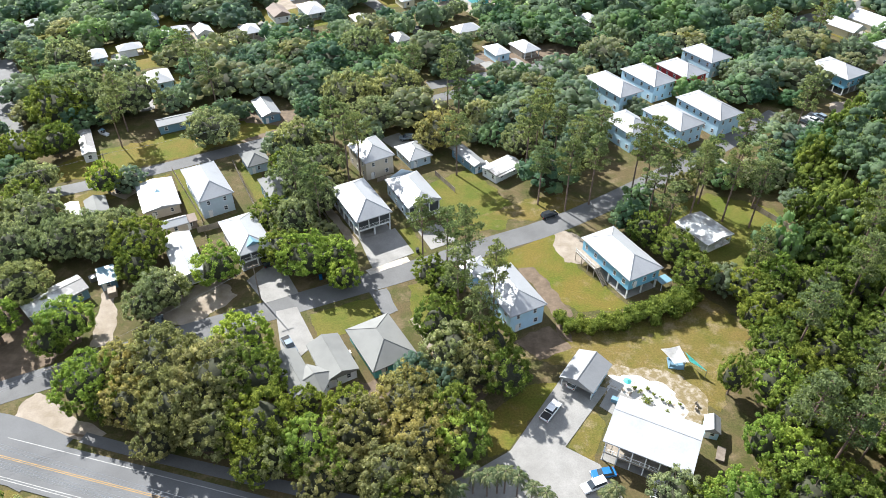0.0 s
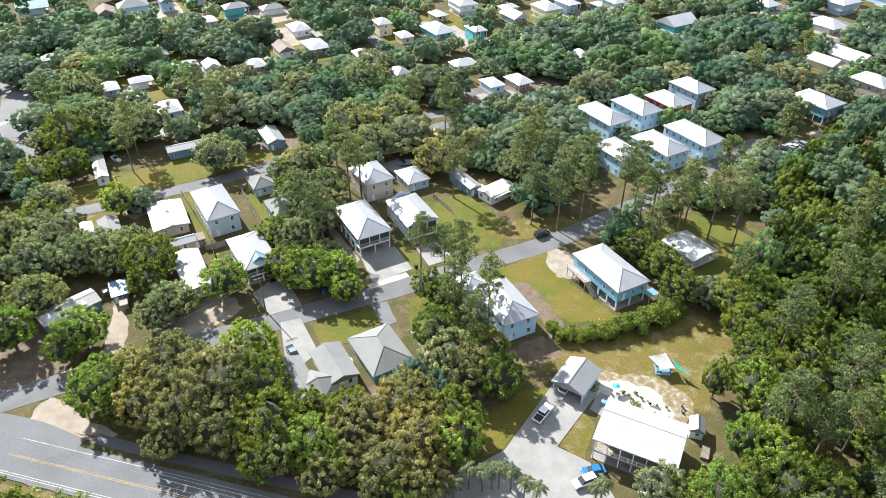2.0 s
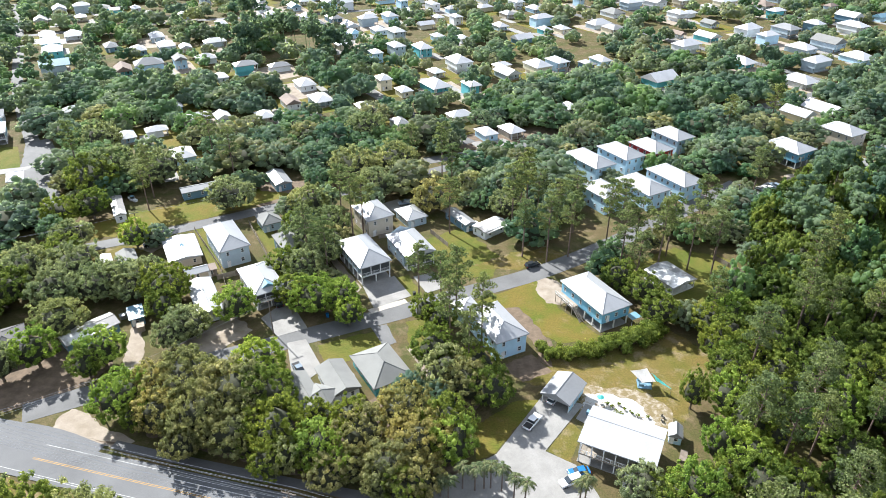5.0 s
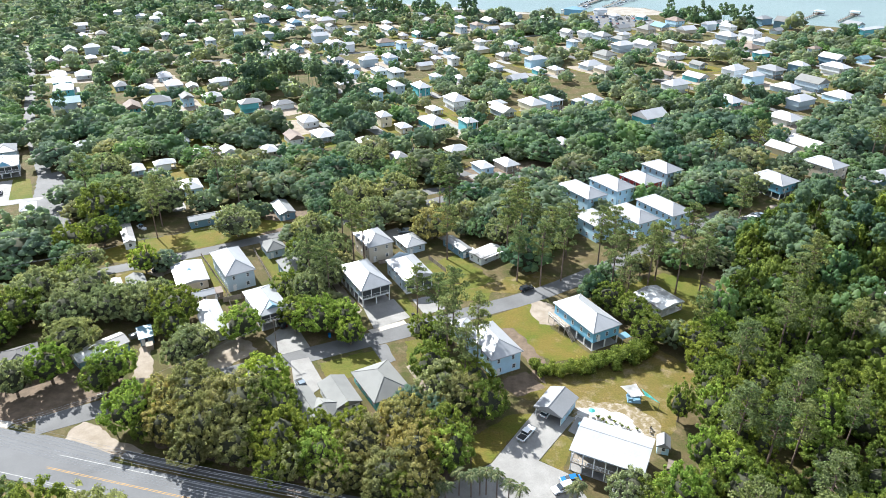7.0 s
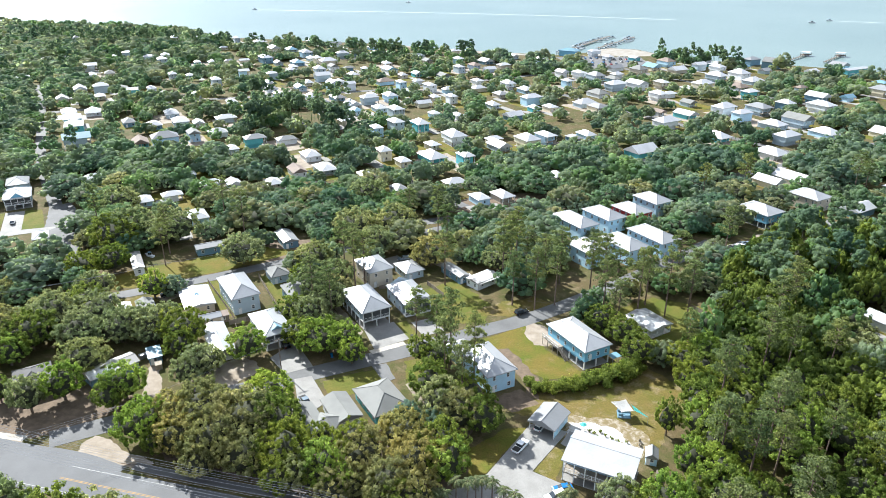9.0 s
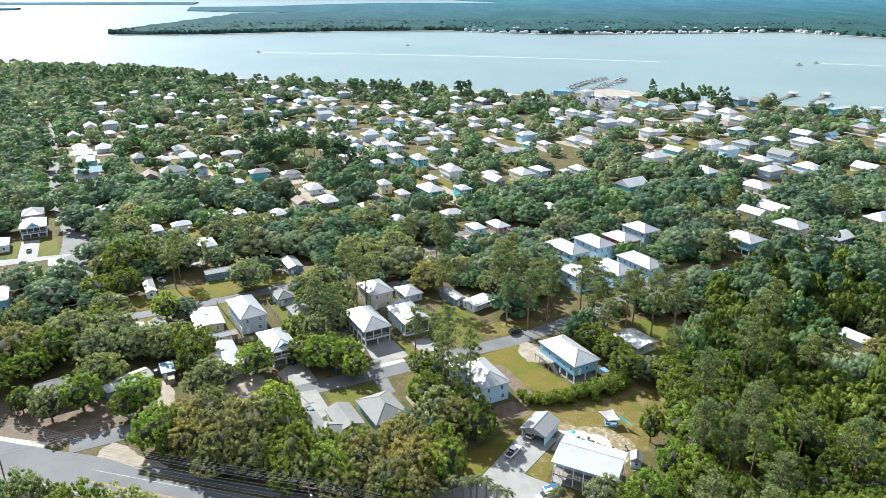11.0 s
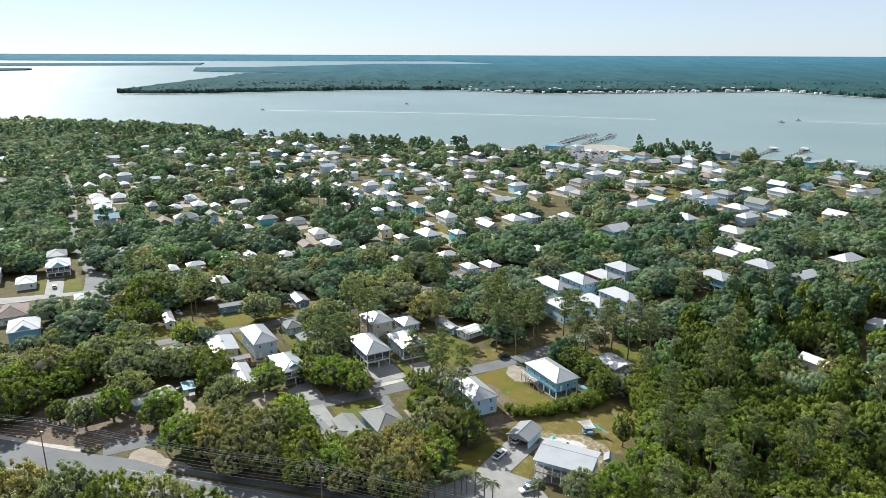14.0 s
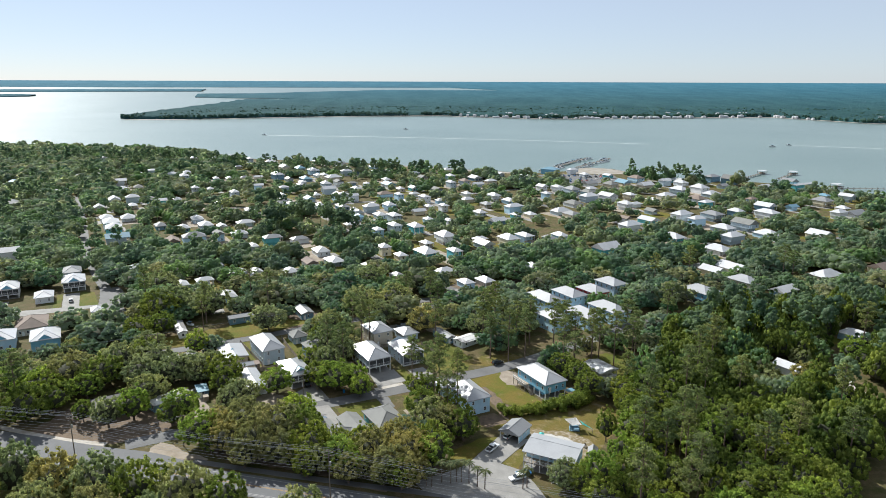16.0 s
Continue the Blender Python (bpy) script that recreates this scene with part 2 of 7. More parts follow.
def box(bm, x0, y0, z0, x1, y1, z1, m=None):
    vs = [bm.verts.new((x, y, z)) for z in (z0, z1) for x, y in ((x0, y0), (x1, y0), (x1, y1), (x0, y1))]
    if m is not None:
        for v in vs:
            v.co = m @ v.co
    for f in ((3, 2, 1, 0), (4, 5, 6, 7), (0, 1, 5, 4), (1, 2, 6, 5), (2, 3, 7, 6), (3, 0, 4, 7)):
        bm.faces.new([vs[i] for i in f])
    return bm


def boxed(*args):
    return box(bmesh.new(), *args)


def tube(bm, a, b, r0, r1=None, n=7, cap=True):
    a, b = Vector(a), Vector(b)
    r1 = r0 if r1 is None else r1
    q = (b - a).to_track_quat("Z", "Y").to_matrix()
    rings = []
    for p, r in ((a, r0), (b, r1)):
        rings.append([bm.verts.new(p + q @ Vector((r * math.cos(6.28319 * k / n), r * math.sin(6.28319 * k / n), 0))) for k in range(n)])
    for k in range(n):
        bm.faces.new((rings[0][k], rings[0][(k + 1) % n], rings[1][(k + 1) % n], rings[1][k]))
    if cap:
        bm.faces.new(rings[0][::-1])
        bm.faces.new(rings[1])
    return bm


def solid(bm, faces_of_points):
    """Faces from lists of points; the same point is one vertex."""
    seen = {}
    for pts in faces_of_points:
        vs = []
        for p in pts:
            k = tuple(round(c, 4) for c in p)
            if k not in seen:
                seen[k] = bm.verts.new(p)
            vs.append(seen[k])
        bm.faces.new(vs)
    return bm


def ribbon(name, pts, width, z, material, parent=None, thick=0.06, label="", category=""):
    """A road or path of even width along a line of points, with the line's corners eased."""
    line = [Vector((*p, 0)) for p in pts]
    for _ in range(2):
        cut = [line[0]]
        for a, b in zip(line, line[1:]):
            cut += [a.lerp(b, 0.25), a.lerp(b, 0.75)]
        line = cut + [line[-1]]
    verts, faces = [], []
    for i, p in enumerate(line):
        d = (line[min(i + 1, len(line) - 1)] - line[max(i - 1, 0)]).normalized()
        s = Vector((-d.y, d.x, 0)) * width / 2
        verts += [p + s + Vector((0, 0, z)), p - s + Vector((0, 0, z)), p + s + Vector((0, 0, z - thick)), p - s + Vector((0, 0, z - thick))]
    for i in range(len(line) - 1):
        a, b = 4 * i, 4 * i + 4
        faces += [(a, a + 1, b + 1, b), (a + 2, a, b, b + 2), (a + 1, a + 3, b + 3, b + 1)]
    ob = raw(name, verts, faces, material, parent)
    return tagged(ob, label, category, kind="structure") if parent is None else ob


def plate(rim, z, low, spread=0.0):
    """Points and faces of a flat piece with this outline, its top at z and its edge going down to low."""
    if sum(a[0] * b[1] - b[0] * a[1] for a, b in zip(rim, rim[1:] + rim[:1])) < 0:
        rim = rim[::-1]
    n = len(rim)
    cdt = geometry.delaunay_2d_cdt([Vector(p) for p in rim], [], [list(range(n))], 1, 1e-4)
    verts = [(p.x, p.y, z) for p in cdt[0]]
    faces = [tuple(f) for f in cdt[2]]
    o = len(verts)
    verts += [(x, y, z) for x, y in rim] + [(x, y + (spread if y > 0 else 0), low) for x, y in rim]
    faces += [(o + k, o + n + k, o + n + (k + 1) % n, o + (k + 1) % n) for k in range(n)]
    return verts, faces


def patch(name, pts, z, material, ragged=0.5, label="", category="", step=1.5, thick=0.05):
    """A piece of ground with its outline; ragged: how far the outline wanders."""
    rim = []
    step = min(step, 0.6) if step < 2 else step
    for (ax, ay), (bx, by) in zip(pts, pts[1:] + pts[:1]):
        n = max(1, int(math.hypot(bx - ax, by - ay) / step)) if ragged else 1
        for k in range(n):
            x, y = ax + (bx - ax) * k / n, ay + (by - ay) * k / n
            a, b = noise.noise_vector(Vector((x * 0.33, y * 0.33, z * 40))), noise.noise_vector(Vector((x * 1.5, y * 1.5, z * 40)))
            rim.append((x + (a.x * 1.9 + b.x * 0.55) * ragged, y + (a.y * 1.9 + b.y * 0.55) * ragged))
    ob = raw(name, *plate(rim, z, z - thick), material)
    return tagged(ob, label, category, kind="structure")


def inside(x, y, poly):
    hit, j = False, len(poly) - 1
    for i in range(len(poly)):
        (xi, yi), (xj, yj) = poly[i], poly[j]
        if (yi > y) != (yj > y) and x < (xj - xi) * (y - yi) / (yj - yi) + xi:
            hit = not hit
        j = i
    return hit


def off_line(x, y, pts):
    best = 1e9
    for (ax, ay), (bx, by) in zip(pts, pts[1:]):
        dx, dy = bx - ax, by - ay
        k = max(0.0, min(1.0, ((x - ax) * dx + (y - ay) * dy) / (dx * dx + dy * dy)))
        best = min(best, math.hypot(x - ax - k * dx, y - ay - k * dy))
    return best

# ---- ground, roads, water ----
SHORE = [(-2600, 1060), (-900, 1010), (-500, 960), (-392, 935), (-283, 881), (-180, 850), (-79, 819), (15, 772), (70, 745), (130, 722), (170, 740),
         (205, 778), (235, 765), (252, 722), (312, 662), (360, 650), (395, 628), (424, 575), (430, 515), (445, 480), (560, 440), (800, 360), (2600, 300)]


def shore_y(x):
    for (ax, ay), (bx, by) in zip(SHORE, SHORE[1:]):
        if ax <= x <= bx:
            return ay + (by - ay) * (x - ax) / (bx - ax)
    return 300


def build_ground():
    rim = [(-2600, -900), (2600, -900)] + SHORE[::-1]
    tagged(raw("ground", *plate(rim, 0, -2.5, 6), GROUND), "patchy woodland floor and grass between the houses", "ground", kind="structure")


build_ground()


def water_material():
    m, nt, b = nodes_of("bay_water", 0.30, 0.0, 0.4)
    at = place_of(nt)
    nt.links.new(ramp(nt, noise_tex(nt, 0.004, 4, at), [(0.35, (0.118, 0.172, 0.162)), (0.65, (0.150, 0.206, 0.192))]), b.inputs["Base Color"])
    bumped(nt, b, noise_tex(nt, 0.35, 5, at, 0.7), 0.8, 0.6)
    return m


tagged(raw("water", [(-5000, 200, -0.8), (5000, 200, -0.8), (5000, 2300, -0.8), (-5000, 2300, -0.8)], [(0, 1, 2, 3)], water_material()),
       "calm grey-blue bay water with fine ripples", "water", kind="structure")

STREET_A = [(-92, 86), (-60, 102), (-40, 110.5), (-22, 118.5), (-10, 123.5), (12, 134.3), (30, 142.5), (53, 158), (90, 186), (112, 204)]
STREET_B = [(-190, 118), (-123, 153), (-100, 163), (-78, 174), (-55, 187), (-15, 208), (15, 226)]
STREET_C = [(-5, 226), (40, 243), (110, 268), (177, 300), (242, 338), (330, 385), (420, 430)]
STREET_D = [(14, 245), (-9, 275), (-38, 321), (-70, 372), (-104, 428)]
STREET_E = [(-128, 178), (-173, 248), (-220, 322), (-278, 437), (-340, 545)]
STREET_F = [(-280, 436), (-180, 486), (-60, 512), (60, 574), (190, 655)]
STREET_G = [(60, 574), (110, 490), (165, 400), (215, 318)]
STREET_H = [(-420, 560), (-330, 610), (-200, 690), (-60, 745), (60, 705)]
STREET_I = [(150, 700), (200, 600), (260, 500), (330, 385)]
STREETS = [(STREET_A, 6.6), (STREET_B, 5.6), (STREET_C, 6.4), (STREET_D, 6.0), (STREET_E, 5.6), (STREET_F, 6.0), (STREET_G, 6.0), (STREET_H, 6.0), (STREET_I, 6.0)]
for n, (line, wide) in enumerate(STREETS):
    ribbon("road", line, wide, 0.05 + 0.006 * n, ASPHALT, label="worn grey asphalt street without kerbs", category="road")

# the main road, with its painted lines
HIGH = [(-190, 101), (-130, 85.5), (-83, 73.2), (-66, 68.7), (-48, 64), (-20, 56.5), (20, 46), (90, 28), (200, 0)]
ribbon("road", HIGH, 9.6, 0.12, HIGHWAY, label="two-lane grey asphalt main road", category="road")
ribbon("road", [(-72, 71), (-84, 76.2), (-97, 78.4), (-130, 87.5), (-190, 104)], 12.0, 0.115, HIGHWAY, label="wider stretch of the main road with a turning lane", category="road")
ribbon("path", [(-190, 118), (-136, 97), (-113, 89.3), (-98, 86.5)], 2.0, 0.07, SAND, label="pale footpath beside the main road", category="path")


def shifted(line, by):
    out = []
    for i, (x, y) in enumerate(line):
        a, b = line[max(i - 1, 0)], line[min(i + 1, len(line) - 1)]
        d = math.hypot(b[0] - a[0], b[1] - a[1])
        out.append((x - (b[1] - a[1]) / d * by, y + (b[0] - a[0]) / d * by))
    return out


for by, colour, text in ((0.16, YELLOWLINE, "yellow centre line"), (-0.16, YELLOWLINE, "yellow centre line"),
                         (3.75, WHITELINE, "white edge line"), (-3.5, WHITELINE, "white edge line"), (-3.95, WHITELINE, "white edge line")):
    ribbon("road_marking", shifted(HIGH[2:], by), 0.13 if by else 0.12, 0.13, colour, thick=0.008, label=text + " painted on the main road", category="road marking")
ribbon("road_marking", shifted(HIGH[:3], -3.5), 0.13, 0.13, WHITELINE, thick=0.008, label="white edge line painted on the main road", category="road marking")
ribbon("path", [(-68, 76.9), (-60, 74.5), (-30, 66.8), (-6, 61.3), (10, 58)], 2.3, 0.07, ASPHALT, label="narrow asphalt footpath beside the main road", category="path")

patch("verge", [(-78, 66), (-60, 61.5), (-30, 54), (-30, 40), (-140, 60), (-150, 87), (-130, 80), (-100, 72)], 0.03, DRYGRASS, 0.6, "dry grass verge beside the main road", "verge")
patch("dirt", [(-84, 81), (-80, 79.5), (-66, 75.5), (-64, 78), (-72, 82), (-79, 87), (-82, 88)], 0.045, BEIGE, 0.5, "bare beige sand at the street corner", "dirt")

patch("dirt", [(-127, 92.5), (-124.4, 88.5), (-109.3, 86), (-98, 83.5), (-98, 85.5), (-111, 89)], 0.05, BEIGE, 0.3, "sandy road shoulder", "dirt")
patch("dirt", [(-74, 78.5), (-55, 73.4), (-30, 66.2), (-10, 60.5), (-10, 61.6), (-30, 67.6), (-46, 71.6), (-66, 77.2)], 0.052, LITTER, 0.35, "brown leaf-strewn verge between path and road", "verge")
patch("dirt", [(-72, 88), (-40, 98), (-20, 88), (-2, 96), (12, 100), (4, 66), (-30, 69), (-60, 78.5)], 0.022, LITTER, 0.8, "leaf litter under the roadside oaks", "ground")

patch("dirt", [(-126, 93), (-122, 110), (-100, 117), (-84, 112), (-78, 101), (-86, 91), (-98, 86.5), (-112, 90)], 0.026, LITTER, 0.8, "brown leaf-strewn yard round a dark-roofed house", "dirt")

# lawns and yards
patch("lawn", [(9, 127), (28.5, 139), (33, 130), (33, 125), (38, 119), (43, 111), (30.5, 110), (25, 116), (18, 125.5)], 0.034, GRASS, 0.3, "mown yellow-green lawn between two houses", "lawn")
patch("lawn", [(16, 96), (24, 101), (30, 107), (46, 112), (60, 116), (68, 104), (58, 88), (54, 82), (47, 85), (36, 91), (26, 94)], 0.034, DRYGRASS, 0.6, "yellow-green lawn wearing into sand", "lawn")
patch("lawn", [(8, 82), (20, 90), (23, 89), (14, 76), (8, 72)], 0.030, GRASS, 0.6, "shaded grass beside the driveway", "lawn")
patch("lawn", [(23, 74.5), (29.3, 82.5), (31, 80), (27, 70.5)], 0.030, DRYGRASS, 0.3, "small dry lawn beside the driveway", "lawn")
patch("dirt", [(18.7, 125), (24, 112), (25, 103), (27.5, 101), (29, 109), (26.5, 116), (22, 126)], 0.040, LITTER, 0.5, "strip of bare brown soil beside a house", "dirt")
patch("dirt", [(15, 101), (23.5, 105.5), (27.5, 99), (20, 95.5)], 0.042, LITTER, 0.4, "bare brown soil behind a house", "dirt")
patch("dirt", [(28.2, 133.5), (28.6, 140.8), (34, 139.5), (36.5, 135), (35.5, 128), (33, 126.5), (30, 127.5)], 0.044, BEIGE, 0.5, "sandy driveway", "driveway")
patch("dirt", [(31.5, 94), (41, 94.5), (49, 90.5), (52, 84), (47, 77), (38, 77), (33, 83)], 0.042, THIN_SAND, 1.0, "dry ground strewn with thin white sand", "sand")
patch("dirt", [(33, 91.5), (40.5, 91.5), (45.5, 88.5), (47.5, 84), (45, 78), (38, 78), (34, 83)], 0.046, WHITE_SAND, 0.7, "white sand yard with bare plantings", "sand")
patch("lawn", [(-10, 158), (8, 171), (20, 151), (16, 141), (3, 140), (-2, 150)], 0.032, LAWN, 0.6, "vacant grassy lot beside the street", "lawn")
patch("lawn", [(10, 146), (18, 152), (34, 158), (40, 152), (24, 144.5)], 0.034, DRYGRASS, 0.6, "dry grass under pines", "lawn")
patch("lawn", [(-30, 109.5), (-15, 116), (-11, 112), (-20.5, 103.5), (-27, 101)], 0.034, LAWN, 0.5, "front lawn of a grey-roofed house", "lawn")
patch("lawn", [(-8, 119), (-1, 121.5), (1, 108), (4, 99), (-1, 97), (-7, 107)], 0.034, LAWN, 0.5, "narrow lawn beside a grey-roofed house", "lawn")
patch("lawn", [(-120, 160.5), (-112, 178), (-78, 196), (-66, 200), (-52, 196), (-60, 190), (-78, 178), (-100, 167)], 0.030, GRASS, 0.7, "wide lawn along a side street", "lawn")
patch("lawn", [(-122, 148.5), (-102, 158), (-80, 168.5), (-80, 162), (-104, 149), (-118, 142)], 0.030, DRYGRASS, 0.6, "patchy grass beside a side street", "lawn")
patch("lawn", [(-80, 170), (-76.5, 171), (-64, 146), (-67, 144)], 0.036, LAWN, 0.2, "narrow grass strip beside a fence", "lawn")
patch("lawn", [(-62, 174), (-58, 176), (-44, 152), (-40, 127), (-37, 118), (-39.5, 119), (-47, 145)], 0.036, LAWN, 0.2, "narrow grass strip beside a fence", "lawn")
patch("lawn", [(-12, 140.5), (-8.5, 142), (-4, 132), (-7.5, 129.5)], 0.036, LAWN, 0.2, "grass strip between driveways", "lawn")
patch("lawn", [(62, 124), (60, 150), (74, 157), (90, 150), (90, 138), (80, 129), (70, 123)], 0.030, LAWN, 0.7, "lawn among pines", "lawn")
patch("dirt", [(-66, 117), (-54, 122), (-48, 116), (-56, 106), (-66, 108)], 0.036, BEIGE, 0.6, "bare beige dirt yard", "dirt")
patch("dirt", [(-80, 119), (-76.5, 117.5), (-71, 100), (-76.5, 100)], 0.038, BEIGE, 0.5, "sandy wheel tracks of a yard drive", "dirt")
patch("dirt", [(-85, 205), (-50, 208), (-40, 190), (-60, 184)], 0.028, LITTER, 0.7, "dry leaf-strewn ground under oaks", "dirt")
patch("dirt", [(0, 238), (60, 243), (100, 258), (90, 268), (20, 262)], 0.028, LITTER, 0.8, "dry brown ground beneath oaks", "dirt")

# driveways
patch("driveway", [(-47, 121), (-41.3, 130), (-33.8, 116.6), (-41, 113.2)], 0.09, CONCRETE, 0, "pale concrete driveway", "driveway", thick=0.08)
patch("driveway", [(-21.4, 136.5), (-12.6, 141.5), (-7.2, 131.2), (-17.2, 125.2)], 0.09, CONCRETE, 0, "pale concrete driveway under a raised house", "driveway", thick=0.08)
patch("driveway", [(-7, 141), (-1.2, 143.5), (3.6, 136), (-3, 132.5)], 0.085, CONCRETE, 0, "pale concrete driveway", "driveway", thick=0.08)
patch("driveway", [(24.2, 91), (12.3, 73.6), (22.5, 74.3), (33, 88)], 0.09, CONCRETE, 0, "pale concrete driveway running up to a carport", "driveway", thick=0.08)
patch("driveway", [(12.3, 73.6), (5, 69), (-3, 65.5), (0, 61), (16, 55), (34, 54), (31, 64), (28.2, 70.6), (22.5, 74.3)], 0.094, CONCRETE, 0, "wide pale concrete forecourt", "driveway", thick=0.08)
patch("driveway", [(30.5, 83.6), (33.5, 88.2), (37.5, 85.5), (34.5, 80)], 0.10, CONCRETE, 0, "concrete patio slab", "patio", thick=0.08)
patch("driveway", [(-38, 110.5), (-33.5, 112), (-27.5, 100.5), (-30.5, 96.5), (-34.5, 98)], 0.085, CONCRETE, 0, "pale concrete driveway with a parked pickup", "driveway", thick=0.08)
patch("driveway", [(-17.2, 116.6), (-13.4, 118.2), (-10.2, 110.5), (-13.4, 108.6)], 0.06, ASPHALT, 0.2, "short shaded asphalt drive", "driveway")
patch("dirt", [(-7.6, 108), (-6.6, 108.6), (-0.6, 97.2), (-1.8, 96.4)], 0.045, BEIGE, 0.2, "narrow dirt path beside a lawn", "path")
patch("driveway", [(-22.5, 133), (-21.5, 135.5), (-31, 152), (-33, 151)], 0.06, BEIGE, 0.2, "sandy side path beside a raised house", "path")
patch("driveway", [(-18.8, 124.6), (-9, 129.8), (-8, 128), (-17.6, 122.8)], 0.08, SAND, 0.1, "pale apron where a driveway meets the street", "driveway")
patch("dirt", [(-3, 188), (0.5, 189), (12, 176), (9, 173.5)], 0.05, BEIGE, 0.4, "sandy lane beside a cottage", "lane")
patch("driveway", [(-20, 188), (-14, 192), (-4, 178), (-9, 175)], 0.07, CONCRETE, 0, "concrete driveway with a parked car", "driveway", thick=0.06)


patch("driveway", [(115, 199), (124, 205), (129, 197), (118, 189.5)], 0.07, CONCRETE, 0.2, "concrete parking pad with a row of cars", "parking pad")
patch("dirt", [(132, 211), (139, 213), (137, 202), (129, 198)], 0.05, BEIGE, 0.4, "orange-brown sandy drive", "driveway")
patch("driveway", [(77, 176), (82.7, 179.2), (85, 172.6), (79.4, 168.6)], 0.08, CONCRETE, 0, "pale concrete pad beside the street", "driveway", thick=0.06)
patch("driveway", [(-94, 158), (-91, 163.5), (-85, 161), (-88, 155.5)], 0.088, BEIGE, 0.3, "sandy parking spot beside a low house", "driveway", thick=0.09)
patch("road", [(-160, 212), (-149, 206), (-150, 228), (-168, 252), (-175, 247)], 0.058, ASPHALT, 0.3, "wide worn asphalt corner of a side street", "road")
patch("dirt", [(153.5, 141), (161, 143), (160, 122), (159.5, 108), (152, 102), (153, 125)], 0.05, SAND, 0.6, "pale sandy lane through the wood", "lane")
# the row of houses at the far side of the left street
patch("driveway", [(-204, 203), (-190, 204), (-176, 211), (-161, 217.5), (-158, 223), (-178, 217), (-203, 210)], 0.075, CONCRETE, 0.1, "pale concrete lane", "driveway")
patch("driveway", [(-190, 238), (-183, 241), (-171.5, 217), (-178.5, 214)], 0.085, CONCRETE, 0, "pale concrete driveway", "driveway")
patch("driveway", [(-221, 222), (-211, 226), (-203, 209), (-214, 205)], 0.085, CONCRETE, 0, "pale concrete driveway", "driveway")
patch("lawn", [(-183, 241), (-176.5, 243), (-163, 219.5), (-171.5, 216)], 0.04, LAWN, 0.2, "bright lawn beside a driveway", "lawn")
patch("lawn", [(-192.5, 237), (-190, 238), (-179, 213.5), (-182.5, 212)], 0.04, LAWN, 0.2, "bright lawn beside a driveway", "lawn")
patch("dirt", [(172, 716), (200, 712), (249, 712), (250, 722), (234, 763), (206, 776), (190, 765), (176, 742)], 0.05, BEACH, 1.0, "pale sand beach beside the marina", "beach", 5)
patch("dirt", [(-60, 800), (14, 758), (66, 732), (126, 708), (128, 720), (70, 743), (15, 770), (-58, 810)], 0.05, BEACH, 1.0, "narrow pale beach", "beach", 5)
patch("driveway", [(130, 705), (172, 716), (222, 700), (212, 640), (150, 636), (136, 668)], 0.06, ASPHALT, 0.5, "pale open marina lot", "parking lot")
patch("lawn", [(-190, 560), (-150, 585), (-128, 545), (-165, 525)], 0.04, GRASS, 1.0, "open grassy lot in the town", "lawn", 4)
patch("lawn", [(-40, 402), (-8, 418), (6, 395), (-26, 380)], 0.04, GRASS, 1.0, "open grassy lot in the town", "lawn", 4)
patch("lawn", [(100, 225), (112, 240), (130, 232), (118, 214)], 0.04, DRYGRASS, 1.0, "dry grassy lot", "lawn", 4)

# ---- houses ----
def frame_mesh():
    bm = bmesh.new()
    for x0, z0, x1, z1 in ((-0.5, 0, -0.4, 1), (0.4, 0, 0.5, 1), (-0.4, 0, 0.4, 0.08), (-0.4, 0.92, 0.4, 1), (-0.4, 0.47, 0.4, 0.53)):
        box(bm, x0, -0.06, z0, x1, 0.02, z1)
    me = bpy.data.meshes.new("window_frame")
    bm.to_mesh(me)
    me.materials.append(TRIM_WHITE)
    return me


def pane_mesh():
    me = bpy.data.meshes.new("pane")
    boxed(-0.41, -0.03, 0.07, 0.41, 0.0, 0.93).to_mesh(me)
    me.materials.append(GLASS)
    return me


FRAME_ME, PANE_ME = frame_mesh(), pane_mesh()


def window(parent, m, wide, high, fine=True):
    """A window in a wall; m: the wall's own place and turn, with -y looking out."""
    w = new("window", FRAME_ME if fine else PANE_ME)
    w.parent = parent
    w.matrix_basis = m @ Matrix.Diagonal((wide, 1, high, 1))
    if fine:
        p = new("pane", PANE_ME)
        p.parent = w


